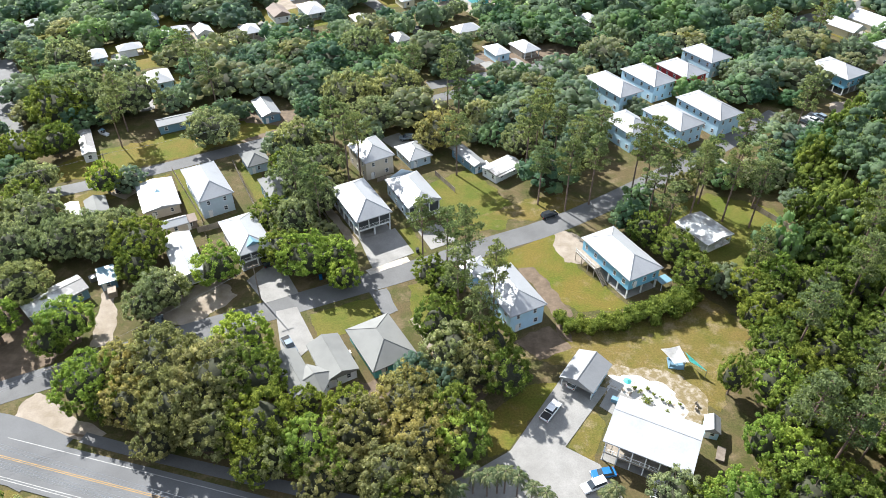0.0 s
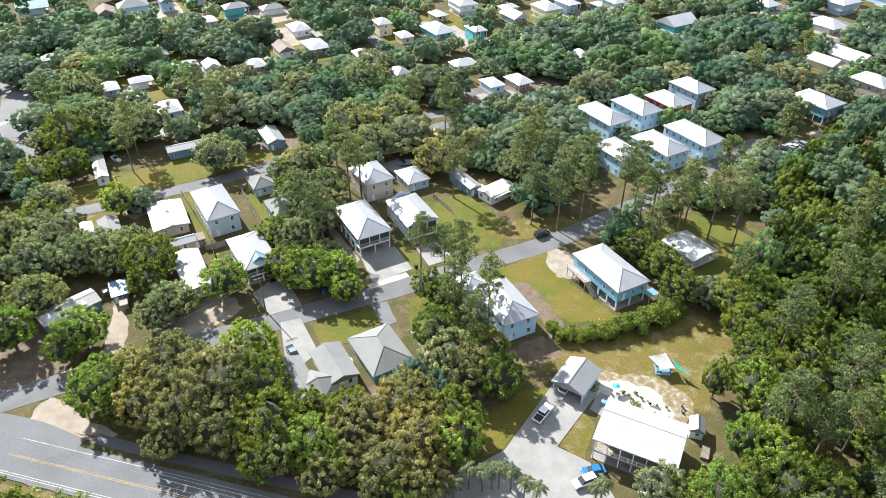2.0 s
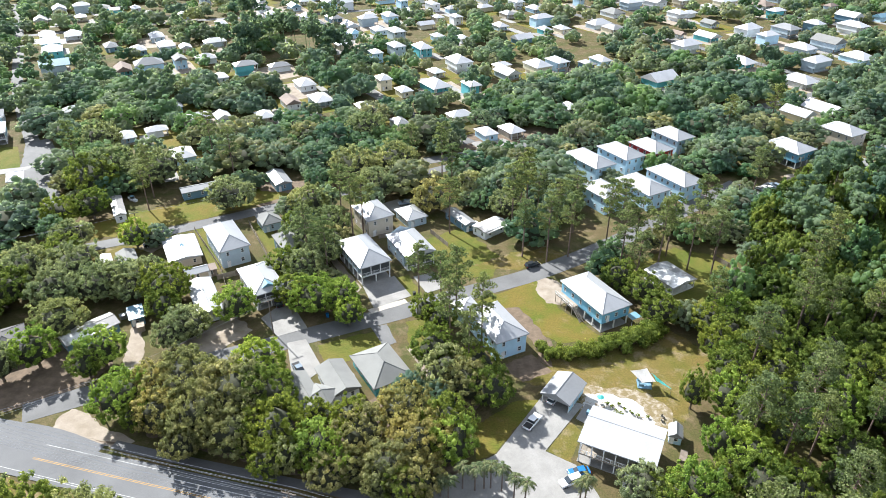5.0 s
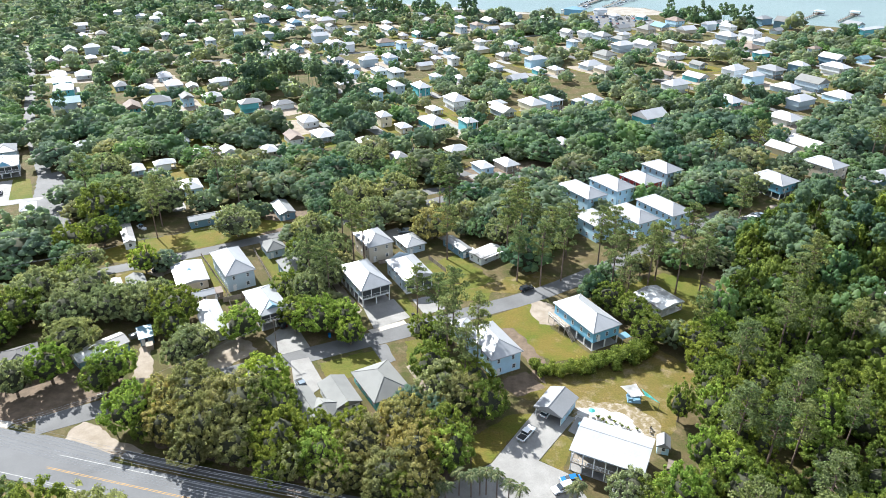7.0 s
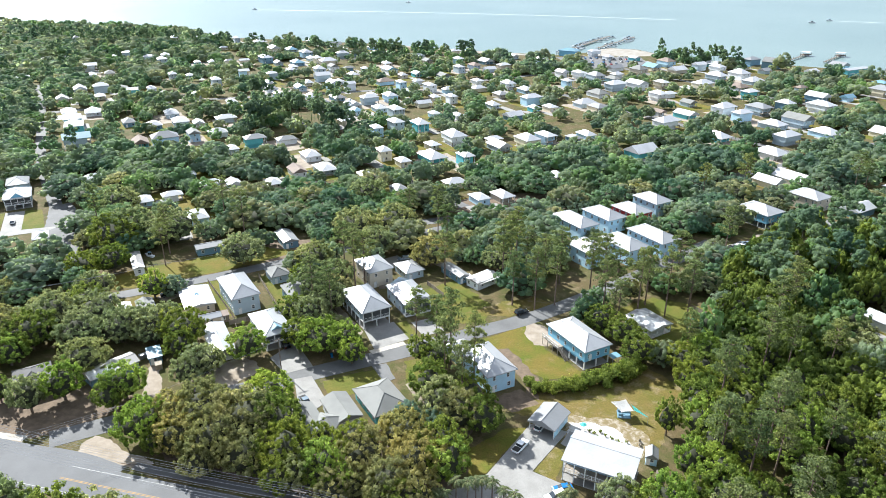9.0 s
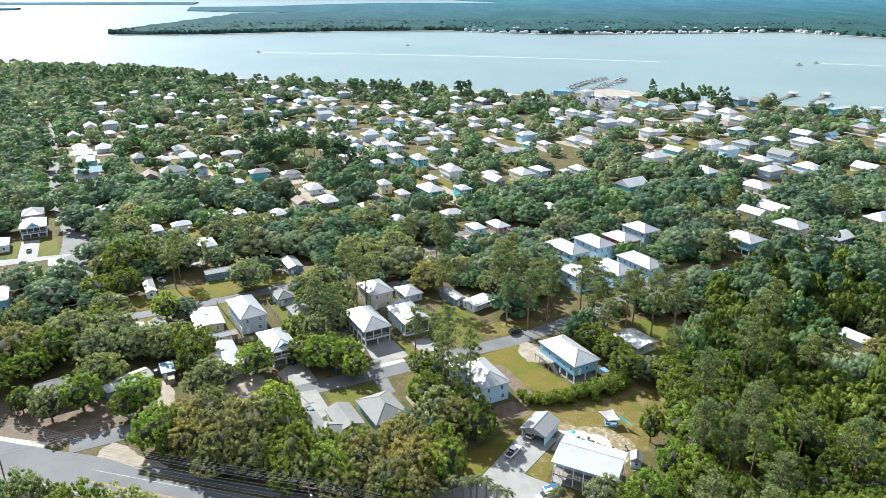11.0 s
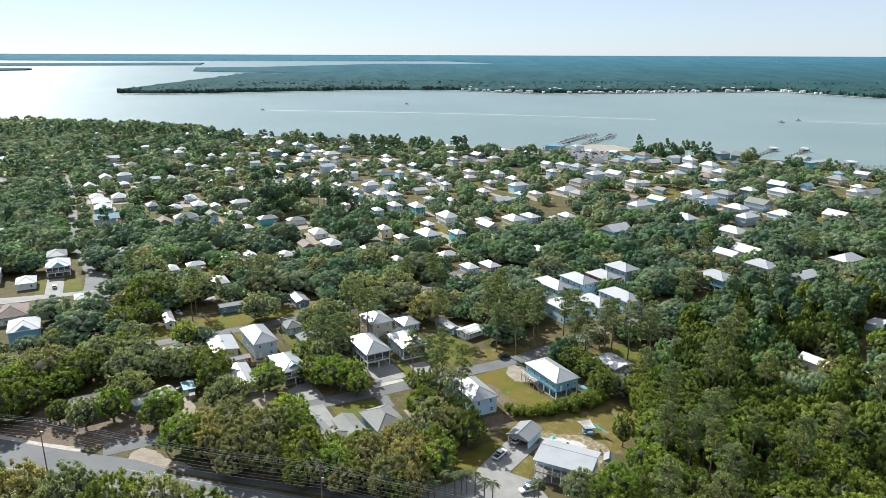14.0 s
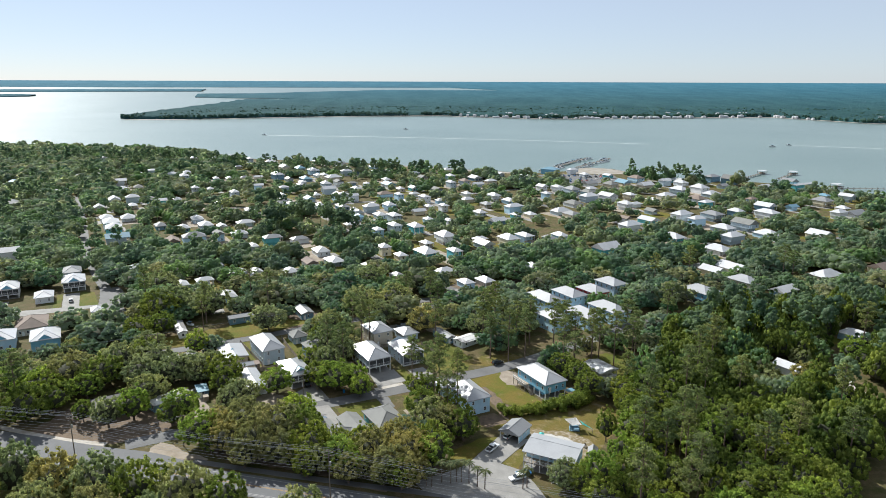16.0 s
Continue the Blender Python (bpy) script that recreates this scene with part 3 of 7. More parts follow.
def roof_part(house, W, L, z, rise, kind, over, material, cap):
    w, l, t = W / 2 + over, L / 2 + over, 0.24
    a, b, c, d = (-w, -l), (w, -l), (w, l), (-w, l)
    e = [(*p, z) for p in (a, b, c, d)]
    s = [(*p, z - t) for p in (a, b, c, d)]
    faces = [[s[3], s[2], s[1], s[0]]] + [[s[i], s[(i + 1) % 4], e[(i + 1) % 4], e[i]] for i in range(4)]
    lines = []
    if kind == "hip":
        r = max(0.0, l - w)
        if r < 0.3:
            top = (0, 0, z + rise)
            faces += [[e[i], e[(i + 1) % 4], top] for i in range(4)]
            lines = [(p, top) for p in e]
        else:
            p, q = (0, -r, z + rise), (0, r, z + rise)
            faces += [[e[0], e[1], p], [e[1], e[2], q, p], [e[2], e[3], q], [e[3], e[0], p, q]]
            lines = [(p, q), (e[0], p), (e[1], p), (e[2], q), (e[3], q)]
    elif kind == "gable":
        p, q = (0, -l, z + rise), (0, l, z + rise)
        faces += [[e[0], e[1], p], [e[1], e[2], q, p], [e[2], e[3], q], [e[3], e[0], p, q]]
        lines = [(p, q)]
    elif kind == "half":
        p, q, g = (0, -l + w * 0.55, z + rise), (0, l - w, z + rise), z + rise * 0.5
        m, n = (-w * 0.5, -l, g), (w * 0.5, -l, g)
        faces += [[e[0], e[1], n, m], [m, n, p], [e[1], e[2], q, p, n], [e[2], e[3], q], [e[3], e[0], m, p, q]]
        lines = [(p, q)]
    else:
        p = [(-w, -l, z), (w, -l, z), (w, l, z + rise), (-w, l, z + rise)]
        faces = faces[:1] + [[s[0], s[1], p[1], p[0]], [s[1], s[2], p[2], p[1]], [s[2], s[3], p[3], p[2]], [s[3], s[0], p[0], p[3]], p]
    bm = solid(bmesh.new(), faces)
    bmesh.ops.recalc_face_normals(bm, faces=bm.faces)
    roof = part("roof", bm, material, house)
    if cap and lines:
        bm = bmesh.new()
        for u, v in lines:
            tube(bm, u, v, 0.09, n=5)
        part("ridge_cap", bm, material, roof)
    return roof


def walls_with_windows(house, W, L, z0, z1, material, front=None, rows=(), fine=True, rng=None, door=True):
    """The body of a house, windows all round."""
    y0 = -L / 2 if front is None else front
    body = part("wall", boxed(-W / 2, y0, z0, W / 2, L / 2, z1), material, house)
    rng = rng or random.Random(1)
    for base in rows:
        for turn, half, run in ((0, -y0, W), (180, L / 2, W), (90, W / 2, L / 2 - y0), (-90, W / 2, L / 2 - y0)):
            count = max(1, int(run / rng.uniform(2.6, 4.0)))
            if not fine:
                count = min(count, 2) if turn in (0, 90) else 0
            for k in range(count):
                x = -run / 2 + run * (k + 0.5) / count + rng.uniform(-0.25, 0.25)
                mid = (L / 2 + y0) / 2
                m = pose(0, mid if abs(turn) == 90 else 0, 0) @ pose(0, 0, 0, 0, 0, turn) @ pose(x, -half, base)
                window(house, m, rng.choice((0.85, 0.95, 1.1)), 1.35, fine)
    if door:
        part("door", boxed(-W * 0.28 - 0.48, y0 - 0.05, z0, -W * 0.28 + 0.48, y0 + 0.02, z0 + 2.05), TRIM_WHITE, house)
    return body


def rail(house, a, b, z, posts=True, high=1.0, name="railing", every=1.6):
    a, b = Vector((*a, z)), Vector((*b, z))
    n = max(1, int((b - a).length / every))
    bm = bmesh.new()
    for h in (high, high * 0.12):
        tube(bm, a + Vector((0, 0, h)), b + Vector((0, 0, h)), 0.05, n=4)
    count = int((b - a).length / 0.22)
    for k in range(count + 1):
        p = a.lerp(b, k / max(1, count))
        tube(bm, p + Vector((0, 0, 0.1)), p + Vector((0, 0, high)), 0.022, n=4, cap=False)
    r = part(name, bm, TRIM_WHITE, house)
    if posts:
        for k in range(n + 1):
            p = a.lerp(b, k / n)
            part("post", boxed(p.x - 0.06, p.y - 0.06, p.z, p.x + 0.06, p.y + 0.06, p.z + high + 0.08), TRIM_WHITE, r)
    return r


def stair(house, top, way, z1, wide=1.1, material=None):
    """A straight outside stair from the ground up to z1 at the point top; way: the direction in which it goes down."""
    steps = max(2, int(z1 / 0.185))
    rise, run = z1 / steps, 0.27
    d = Vector((*way, 0)).normalized()
    s = Vector((-d.y, d.x, 0)) * wide / 2
    st = part("stair", bmesh.new(), material or PALE_WOOD, house)
    bm = bmesh.new()
    top = Vector((*top, 0))
    for side in (-1, 1):
        tube(bm, top + s * side + Vector((0, 0, z1 - 0.1)), top + s * side + d * run * steps + Vector((0, 0, 0.05)), 0.09, n=4)
        tube(bm, top + s * side + Vector((0, 0, z1 + 0.9)), top + s * side + d * run * steps + Vector((0, 0, 0.95)), 0.04, n=4)
    bm.to_mesh(st.data)
    bm.free()
    for k in range(steps):
        p = top + d * (run * (k + 0.5)) + Vector((0, 0, z1 - rise * (k + 1)))
        m = Matrix.Translation(p) @ Matrix.Rotation(math.atan2(d.y, d.x), 4, "Z")
        part("step", boxed(-run / 2, -wide / 2, -0.04, run / 2, wide / 2, 0.0, m), material or PALE_WOOD, st)
    return st


def house(x, y, W, L, eave, turn=GRID, kind="hip", rise=None, wall=None, roof=None, piles=0.0, porch=0.0, over=0.55, fine=True,
          label="", storeys=1, seed=1, group="", screened=False):
    """A house whose front looks along its own -y. piles: height of an open ground floor; porch: depth of a front porch on the main floor."""
    rng = random.Random(seed)
    h = thing("house", x, y, 0, turn, label, "house", group)
    w, l = W - 2 * over, L - 2 * over
    rise = rise if rise is not None else w * 0.23
    roof_part(h, w, l, eave, rise, kind, over, roof or ROOF_WHITE, fine)
    rows = [piles + 0.95]
    if storeys == 2:
        rows = [0.9, eave / 2 + 0.9]
    if kind in ("gable", "half"):
        bm = solid(bmesh.new(), [[(-w / 2, s * (l / 2 - 0.1), eave), (w / 2, s * (l / 2 - 0.1), eave), (0, s * (l / 2 - 0.1), eave + rise * 0.92)] for s in ((1, -1) if kind == "gable" else (1,))])
        part("gable_wall", bm, wall or SIDE_WHITE, h)
    walls_with_windows(h, w, l, piles, eave - 0.26, wall or SIDE_WHITE, -l / 2 + porch, rows, fine, rng)
    if porch:
        zf = max(piles, 0.25)
        part("porch_floor", boxed(-w / 2, -l / 2, zf - 0.25, w / 2, -l / 2 + porch, zf), PALE_WOOD if not fine else TRIM_WHITE, h)
        n = max(2, int(w / (2.4 if fine else 4)))
        for k in range(n + 1):
            px = -w / 2 + 0.1 + (w - 0.2) * k / n
            part("post", boxed(px - 0.11, -l / 2 + 0.02, zf, px + 0.11, -l / 2 + 0.24, eave - 0.26), TRIM_WHITE, h)
        if fine:
            rail(h, (-w / 2, -l / 2 + 0.13), (w / 2, -l / 2 + 0.13), zf, False)
            part("beam", boxed(-w / 2, -l / 2, eave - 0.55, w / 2, -l / 2 + 0.26, eave - 0.27), TRIM_WHITE, h)
        if screened:
            part("screen", boxed(-w / 2 + 0.05, -l / 2 + 0.28, zf, w / 2 - 0.05, -l / 2 + 0.30, eave - 0.6), SHADOWED, h)
    if piles:
        nx, ny = max(2, int(w / 3.4)), max(2, int(l / 3.4))
        for i in range(nx + 1):
            for j in range(ny + 1):
                if fine or (i in (0, nx) and j == 0):
                    px, py = -w / 2 + 0.2 + (w - 0.4) * i / nx, -l / 2 + 0.2 + (l - 0.4) * j / ny
                    part("support_post", boxed(px - 0.15, py - 0.15, 0, px + 0.15, py + 0.15, piles), TRIM_WHITE if fine else WOOD, h)
        part("slab", boxed(-w / 2, -l / 2, 0, w / 2, l / 2, 0.1), CONCRETE, h)
        if not fine:
            part("store_room", boxed(-w / 2 + 1.2, -l / 2 + 2.5, 0.1, w / 2 - 0.6, l / 2 - 0.6, piles), wall or SIDE_WHITE, h)
    return h


def lots():
    """The houses near the camera, one by one."""
    # pale blue house on piles beside the sandy drive
    h = house(42.1, 123.7, 9.9, 18.0, 6.2, 27.5, "hip", 2.3, SIDE_BLUE, ROOF_WHITE, 2.7, 0, 0.5, label="pale blue house on piles under a white metal hip roof", seed=3)
    w, l = 8.9, 17.0
    part("store_room", boxed(-w / 2 + 2.2, -l / 2 + 4.2, 0.1, w / 2 - 0.3, l / 2 - 1, 2.68), SIDE_BLUE, h)
    part("deck", boxed(-w / 2 - 2.0, 1.0, 2.45, -w / 2, l / 2, 2.7), PALE_WOOD, h, "pale timber side deck")
    rail(h, (-w / 2 - 1.95, 1.0), (-w / 2 - 1.95, l / 2), 2.7)
    for k in range(4):
        part("post", boxed(-w / 2 - 1.95, 1.1 + k * 2.4, 0, -w / 2 - 1.8, 1.25 + k * 2.4, 2.45), PALE_WOOD, h)
    stair(h, (-w / 2 - 1.4, 1.0), (0, -1), 2.7)
    part("canopy", boxed(w / 2 + 0.2, -l / 2 - 1.6, 1.9, w / 2 + 3.4, -l / 2 + 1.0, 2.0), ROOF_BLUE, h, "pale blue lean-to canopy")
    for px, py in ((w / 2 + 0.3, -l / 2 - 1.5), (w / 2 + 3.3, -l / 2 - 1.5), (w / 2 + 3.3, -l / 2 + 0.9), (w / 2 + 0.3, -l / 2 + 0.9)):
        part("post", boxed(px - 0.05, py - 0.05, 0, px + 0.05, py + 0.05, 1.9), TRIM_WHITE, h)
    # tall sky-blue house behind the carport
    h = house(15.0, 111.6, 9.4, 15.6, 5.7, 26, "hip", 2.3, SIDE_SKY, ROOF_WHITE, 0, 0, 0.5, label="two-storey sky-blue house with a white metal hip roof", storeys=2, seed=5)
    low = house(7.6, 121.4, 6.4, 6.5, 3.6, 26, "hip", 1.3, SIDE_SKY, ROOF_WHITE, 0, 0, 0.5, label="low white-roofed garage wing of a blue house", seed=6)
    # grey two-storey
    house(-64.6, 155.6, 9.4, 18.6, 5.9, 31, "hip", 2.6, SIDE_GREY, ROOF_WHITE, 0, 0, 0.5, label="two-storey blue-grey house with white trim and white metal roof", storeys=2, seed=7)
    # raised house with a screened porch over its drive
    h2 = house(-49.0, 133.0, 9.0, 16.2, 5.2, 31, "hip", 1.9, SIDE_WHITE, ROOF_WHITE, 2.5, 3.0, 0.5, label="raised white house with a screened porch over its carport", seed=8, screened=True)
    bm = solid(bmesh.new(), [[(-1.7, -6.6, 6.0), (1.7, -6.6, 6.0), (0, -6.6, 7.0)], [(-1.7, -6.6, 6.0), (0, -6.6, 7.0), (0, -3.6, 7.0), (-1.7, -4.6, 6.0)], [(1.7, -6.6, 6.0), (1.7, -4.6, 6.0), (0, -3.6, 7.0), (0, -6.6, 7.0)]])
    # the blue shade of its front face is put into the gablet's colour
    part("gablet", bm, ROOF_BLUE, h2, "small gablet on the front roof slope, coloured in blue shade")
    house(-21.7, 146.3, 10.0, 18.2, 6.0, 29, "hip", 2.7, SIDE_GREY, ROOF_WHITE, 2.7, 2.6, 0.5, label="raised grey house with a screened porch over its carport", seed=9, screened=True)
    house(-8.2, 152.6, 9.9, 15.6, 5.0, 27, "half", 2.4, SIDE_GREY, ROOF_WHITE, 0.4, 2.4, 0.5, label="grey house with a screened front porch and white roof", storeys=2, seed=10, screened=True)
    house(-21.1, 171.6, 9.6, 13.0, 6.2, 30, "hip", 2.3, SIDE_TAN, ROOF_WHITE, 0, 0, 0.5, label="tall grey-beige house with a white metal hip roof", storeys=2, seed=11)
    house(-8.8, 175.9, 7.7, 10.0, 3.0, 30, "hip", 1.6, SIDE_GREY, ROOF_WHITE, 0, 0, 0.5, label="low grey cottage with a white metal hip roof", seed=12)
    # flat-looking white roofs at the dirt yard
    vented = house(-77.9, 153.3, 9.9, 15.0, 3.1, 27, "gable", 0.7, SIDE_TAN, ROOF_WHITE, 0, 0, 0.6, label="long low house with a shallow white roof", seed=13)
    part("vent", solid(bmesh.new(), [[(-0.9, -0.5, 3.62), (0.9, -0.5, 3.62), (0, 0.7, 4.15)], [(-0.9, -0.5, 3.62), (0, 0.7, 4.15), (-0.5, 1.2, 3.7)], [(0.9, -0.5, 3.62), (0.5, 1.2, 3.7), (0, 0.7, 4.15)]]), ROOF_BLUE, vented, "small blue-grey roof vent")
    house(-69.8, 141.0, 4.0, 6.6, 2.7, 118, "gable", 0.9, SIDE_TAN, ROOF_WHITE, 0, 0, 0.4, label="small outbuilding with a white roof", seed=14)
    house(-66.3, 142.8, 3.4, 3.4, 2.5, 28, "shed", 0.3, WOOD, ROOF_BROWN, 0, 0, 0.3, label="small shed with a rusty brown roof", seed=15)
    house(-63.3, 127.4, 6.9, 18.0, 3.1, 28, "gable", 0.8, SIDE_TAN, ROOF_WHITE, 0, 3.0, 0.5, label="long low trailer house with a white roof", seed=16)
    # grey shingle hip and the white house beside it
    house(-13.2, 98.4, 10.2, 13.8, 3.0, 30, "hip", 2.4, SIDE_TEAL, ROOF_GREY, 0, 0, 0.6, label="teal cottage under a grey shingle hip roof", seed=17)
    house(-22.9, 94.2, 7.2, 11.4, 3.0, 29, "gable", 1.3, SIDE_WHITE, ROOF_GREY, 0, 0, 0.5, label="white house wing with a pale grey roof", seed=18)
    house(-30.0, 90.0, 5.6, 12.5, 2.9, 31, "gable", 1.1, SIDE_WHITE, ROOF_GREY, 0, 0, 0.5, label="pale grey garage wing of a house", seed=19)
    house(-25.6, 88.4, 6.0, 6.2, 3.1, 74, "hip", 1.5, SIDE_WHITE, ROOF_GREY, 0, 0, 0.5, label="pale hip-roofed middle wing", seed=20)
    # pale grey house in the trees, and the little grey hip by the side street
    house(-45.2, 155.4, 8.2, 11, 4.6, 30, "hip", 2.6, SIDE_DARKBLUE, ROOF_GREY, 0, 0, 0.5, label="blue-grey house half hidden among trees", storeys=2, seed=21)
    house(-55.6, 172.5, 7.0, 9.0, 3.0, 30, "hip", 1.9, SIDE_GREY, ROOF_GREY, 0, 0, 0.5, label="small grey hip-roofed cottage beside the side street", seed=22)
    house(-85.3, 196.6, 5.6, 14.0, 3.0, 118, "gable", 0.9, SIDE_DARKBLUE, ROOF_LIGHT, 0, 0, 0.4, label="long blue-grey trailer house with a pale roof", seed=23)
    house(-58.7, 204.6, 6.4, 13.0, 3.0, 28, "gable", 1.0, SIDE_DARKBLUE, ROOF_LIGHT, 0, 0, 0.4, label="low house with a pale metal roof", seed=24)
    house(-98.3, 146.0, 4.2, 8.6, 2.7, 30, "gable", 0.5, SIDE_WHITE, ROOF_PATCHED, 0, 0, 0.3, label="shabby trailer with a patched white roof", seed=25)
    house(-92.8, 148.4, 5.6, 8.4, 2.8, 30, "gable", 1.0, SIDE_DARKBLUE, ROOF_GREY, 0, 0, 0.3, label="blue-grey roofed cottage beside the side street", seed=26)
    house(-88.5, 113.0, 6.6, 13.5, 3.0, 136, "gable", 0.9, SIDE_DARKBLUE, ROOF_PATCHED, 0, 0, 0.4, label="run-down house with a patched metal roof under trees", seed=27)
    house(-79.6, 120.6, 4.0, 6.0, 2.5, 28, "shed", 0.4, SIDE_DARKBLUE, ROOF_BLUE, 0, 0, 0.3, label="blue shed in a cluttered yard", seed=28)
    house(-109.2, 182.1, 4.0, 16.0, 3.0, 28, "gable", 0.6, SIDE_WHITE, ROOF_PATCHED, 0, 0, 0.3, label="narrow white trailer beside the side street", seed=29)
    house(66.6, 137.2, 9.4, 11.4, 3.0, 30, "gable", 0.8, SIDE_WHITE, ROOF_PATCHED, 0, 2.6, 0.4, label="old trailer house with a patched white roof and carport", seed=30)
    porch = house(17.2, 167.8, 6.2, 10.6, 2.9, 130, "gable", 0.5, SIDE_WHITE, ROOF_PATCHED, 0, 0, 0.3, label="old white trailer with a patched roof and porch", seed=31)
    for k in range(6):
        part("porch_post", boxed(-3.22, -4.6 + k * 1.8, 0.1, -3.1, -4.48 + k * 1.8, 2.6), TRIM_WHITE, porch)
    part("porch_roof", boxed(-3.9, -4.9, 2.62, -2.7, 4.8, 2.72), ROOF_PATCHED, porch, "stained lean-to porch roof")
    part("porch_rail", boxed(-3.2, -4.6, 0.85, -3.13, 4.5, 0.95), TRIM_WHITE, porch)
    house(7.6, 173.4, 4.4, 12.6, 2.9, 32, "gable", 0.7, SIDE_DARKBLUE, ROOF_LIGHT, 0, 0, 0.3, label="blue-grey trailer with a pale roof", seed=32)


ROW = [(58.1, 214.2, 10.2, 19, "b"), (71.8, 221.3, 10.6, 17, "b"), (84.9, 226.6, 10.6, 15, "r"), (97.5, 239.5, 10.4, 15, "b"),
       (57.6, 187.0, 10.2, 14, "b"), (72.3, 191.0, 10.6, 17, "b"), (85.9, 198.4, 10.6, 19, "b"), (140, 226, 12, 16, "g"), (170.5, 244, 11.5, 15, "t")]


def row_houses():
    for n, (x, y, w, l, c) in enumerate(ROW):
        wall, text = {"b": (SIDE_SKY, "pale blue"), "r": (SIDE_RED, "bright red"), "g": (SIDE_BLUE, "steel blue"), "t": (SIDE_TAN, "tan")}[c]
        house(x, y, w, l, 6.2, 30, "hip", 2.5, wall, ROOF_WHITE, 2.5 if c == "g" else 0, 0, 0.5, label=f"{text} {'raised' if c == 'g' else 'two-storey'} house with a white metal hip roof",
              storeys=1 if c == "g" else 2, seed=50 + n, group="houses of the same row")


def boxy_yard():
    """The big white-roofed house with its verandah and stairs."""
    h = thing("house", 37.6, 73.0, 0, -27, "large raised house with a broad white metal roof and verandah", "house")
    W, L, z = 15.6, 11.0, 5.75
    faces = []
    w, t = W / 2, 0.22
    prof = [(-L / 2, z), (1.6, z + 0.85), (L / 2, z + 0.35)]
    for s in (0, -t):
        a = [(-w, y, zz + s) for y, zz in prof]
        b = [(w, y, zz + s) for y, zz in prof]
        faces += [[a[0], b[0], b[1], a[1]], [a[1], b[1], b[2], a[2]]]
    for x in (-w, w):
        faces.append([(x, y, zz) for y, zz in prof] + [(x, y, zz - t) for y, zz in prof[::-1]])
    faces += [[(-w, prof[i][0], prof[i][1]), (w, prof[i][0], prof[i][1]), (w, prof[i][0], prof[i][1] - t), (-w, prof[i][0], prof[i][1] - t)] for i in (0, 2)]
    bm = solid(bmesh.new(), faces)
    bmesh.ops.recalc_face_normals(bm, faces=bm.faces)
    roof = part("roof", bm, ROOF_WHITE, h)
    part("ridge_cap", tube(bmesh.new(), (-w, 1.6, z + 0.86), (w, 1.6, z + 0.86), 0.09, n=5), ROOF_WHITE, roof)
    body = [[(x, -2.4, 2.5), (x, L / 2 - 0.6, 2.5), (x, L / 2 - 0.6, z + 0.12), (x, 1.6, z + 0.55), (x, -2.4, z + 0.1)] for x in (-w + 0.5, w - 0.5)]
    for i in range(5):
        body.append([body[0][i], body[0][(i + 1) % 5], body[1][(i + 1) % 5], body[1][i]])
    bm = solid(bmesh.new(), body[:2] + body[2:])
    bmesh.ops.recalc_face_normals(bm, faces=bm.faces)
    part("wall", bm, SIDE_SKY, h)
    part("store_room", boxed(-w + 3, -1.5, 0.1, w - 1, L / 2 - 0.8, 2.48), SIDE_WHITE, h)
    for k in range(5):
        window(h, pose(-w + 2.2 + k * 2.8, -2.4, 3.3), 1.1, 1.4)
    part("porch_floor", boxed(-w + 0.4, -L / 2 + 0.2, 2.25, w - 0.4, -2.4, 2.5), PALE_WOOD, h)
    rail(h, (-w + 0.5, -L / 2 + 0.3), (w - 5.4, -L / 2 + 0.3), 2.5)
    rail(h, (w - 3.8, -L / 2 + 0.3), (w - 0.5, -L / 2 + 0.3), 2.5)
    rail(h, (-w + 0.5, -L / 2 + 0.3), (-w + 0.5, -2.4), 2.5)
    for k in range(7):
        px = -w + 0.6 + k * (W - 1.2) / 6
        for py in (-L / 2 + 0.35, -2.5, 1.2, L / 2 - 0.9):
            part("post", boxed(px - 0.1, py - 0.1, 0, px + 0.1, py + 0.1, z - 0.1 if py < -3 else 2.5), TRIM_WHITE, h)
    stair(h, (w - 4.6, -L / 2 + 0.2), (0.0, -1), 2.5, 1.5, TRIM_WHITE)
    part("slab", boxed(-w + 0.3, -L / 2 + 0.2, 0, w - 0.3, L / 2 - 0.5, 0.12), CONCRETE, h)
    # carport with a gable roof
    c = thing("carport", 28.6, 90.2, 0, -35, "open gabled carport with a pale metal roof", "carport")
    W, L, z = 7.4, 9.0, 3.0
    roof_part(c, W - 0.8, L - 0.8, z, 1.5, "gable", 0.4, ROOF_LIGHT, True)
    for side in (-1, 1):
        for k in range(4):
            px, py = side * (W / 2 - 0.5), -L / 2 + 0.6 + k * (L - 1.2) / 3
            part("post", boxed(px - 0.08, py - 0.08, 0, px + 0.08, py + 0.08, z - 0.2), TRIM_WHITE, c)
    part("side_panel", boxed(W / 2 - 0.55, -L / 2 + 0.6, 0.1, W / 2 - 0.49, L / 2 - 0.5, z - 0.24), SIDE_SKY, c)
    part("back_panel", boxed(-W / 2 + 0.5, L / 2 - 0.56, 0.1, W / 2 - 0.5, L / 2 - 0.5, z - 0.24), SIDE_SKY, c)
    for s in (-1, 1):
        part("gable_panel", solid(bmesh.new(), [[(-W / 2 + 0.5, s * (L / 2 - 0.45), z), (W / 2 - 0.5, s * (L / 2 - 0.45), z), (0, s * (L / 2 - 0.45), z + 1.3)]]), SIDE_WHITE, c)
    # garden shed
    house(79.4, 131.0, 3.0, 4.2, 2.2, -58, "gable", 0.8, SIDE_RED, ROOF_LIGHT, 0, 0, 0.2, label="small red shed with a pale roof beside a lawn", seed=34)
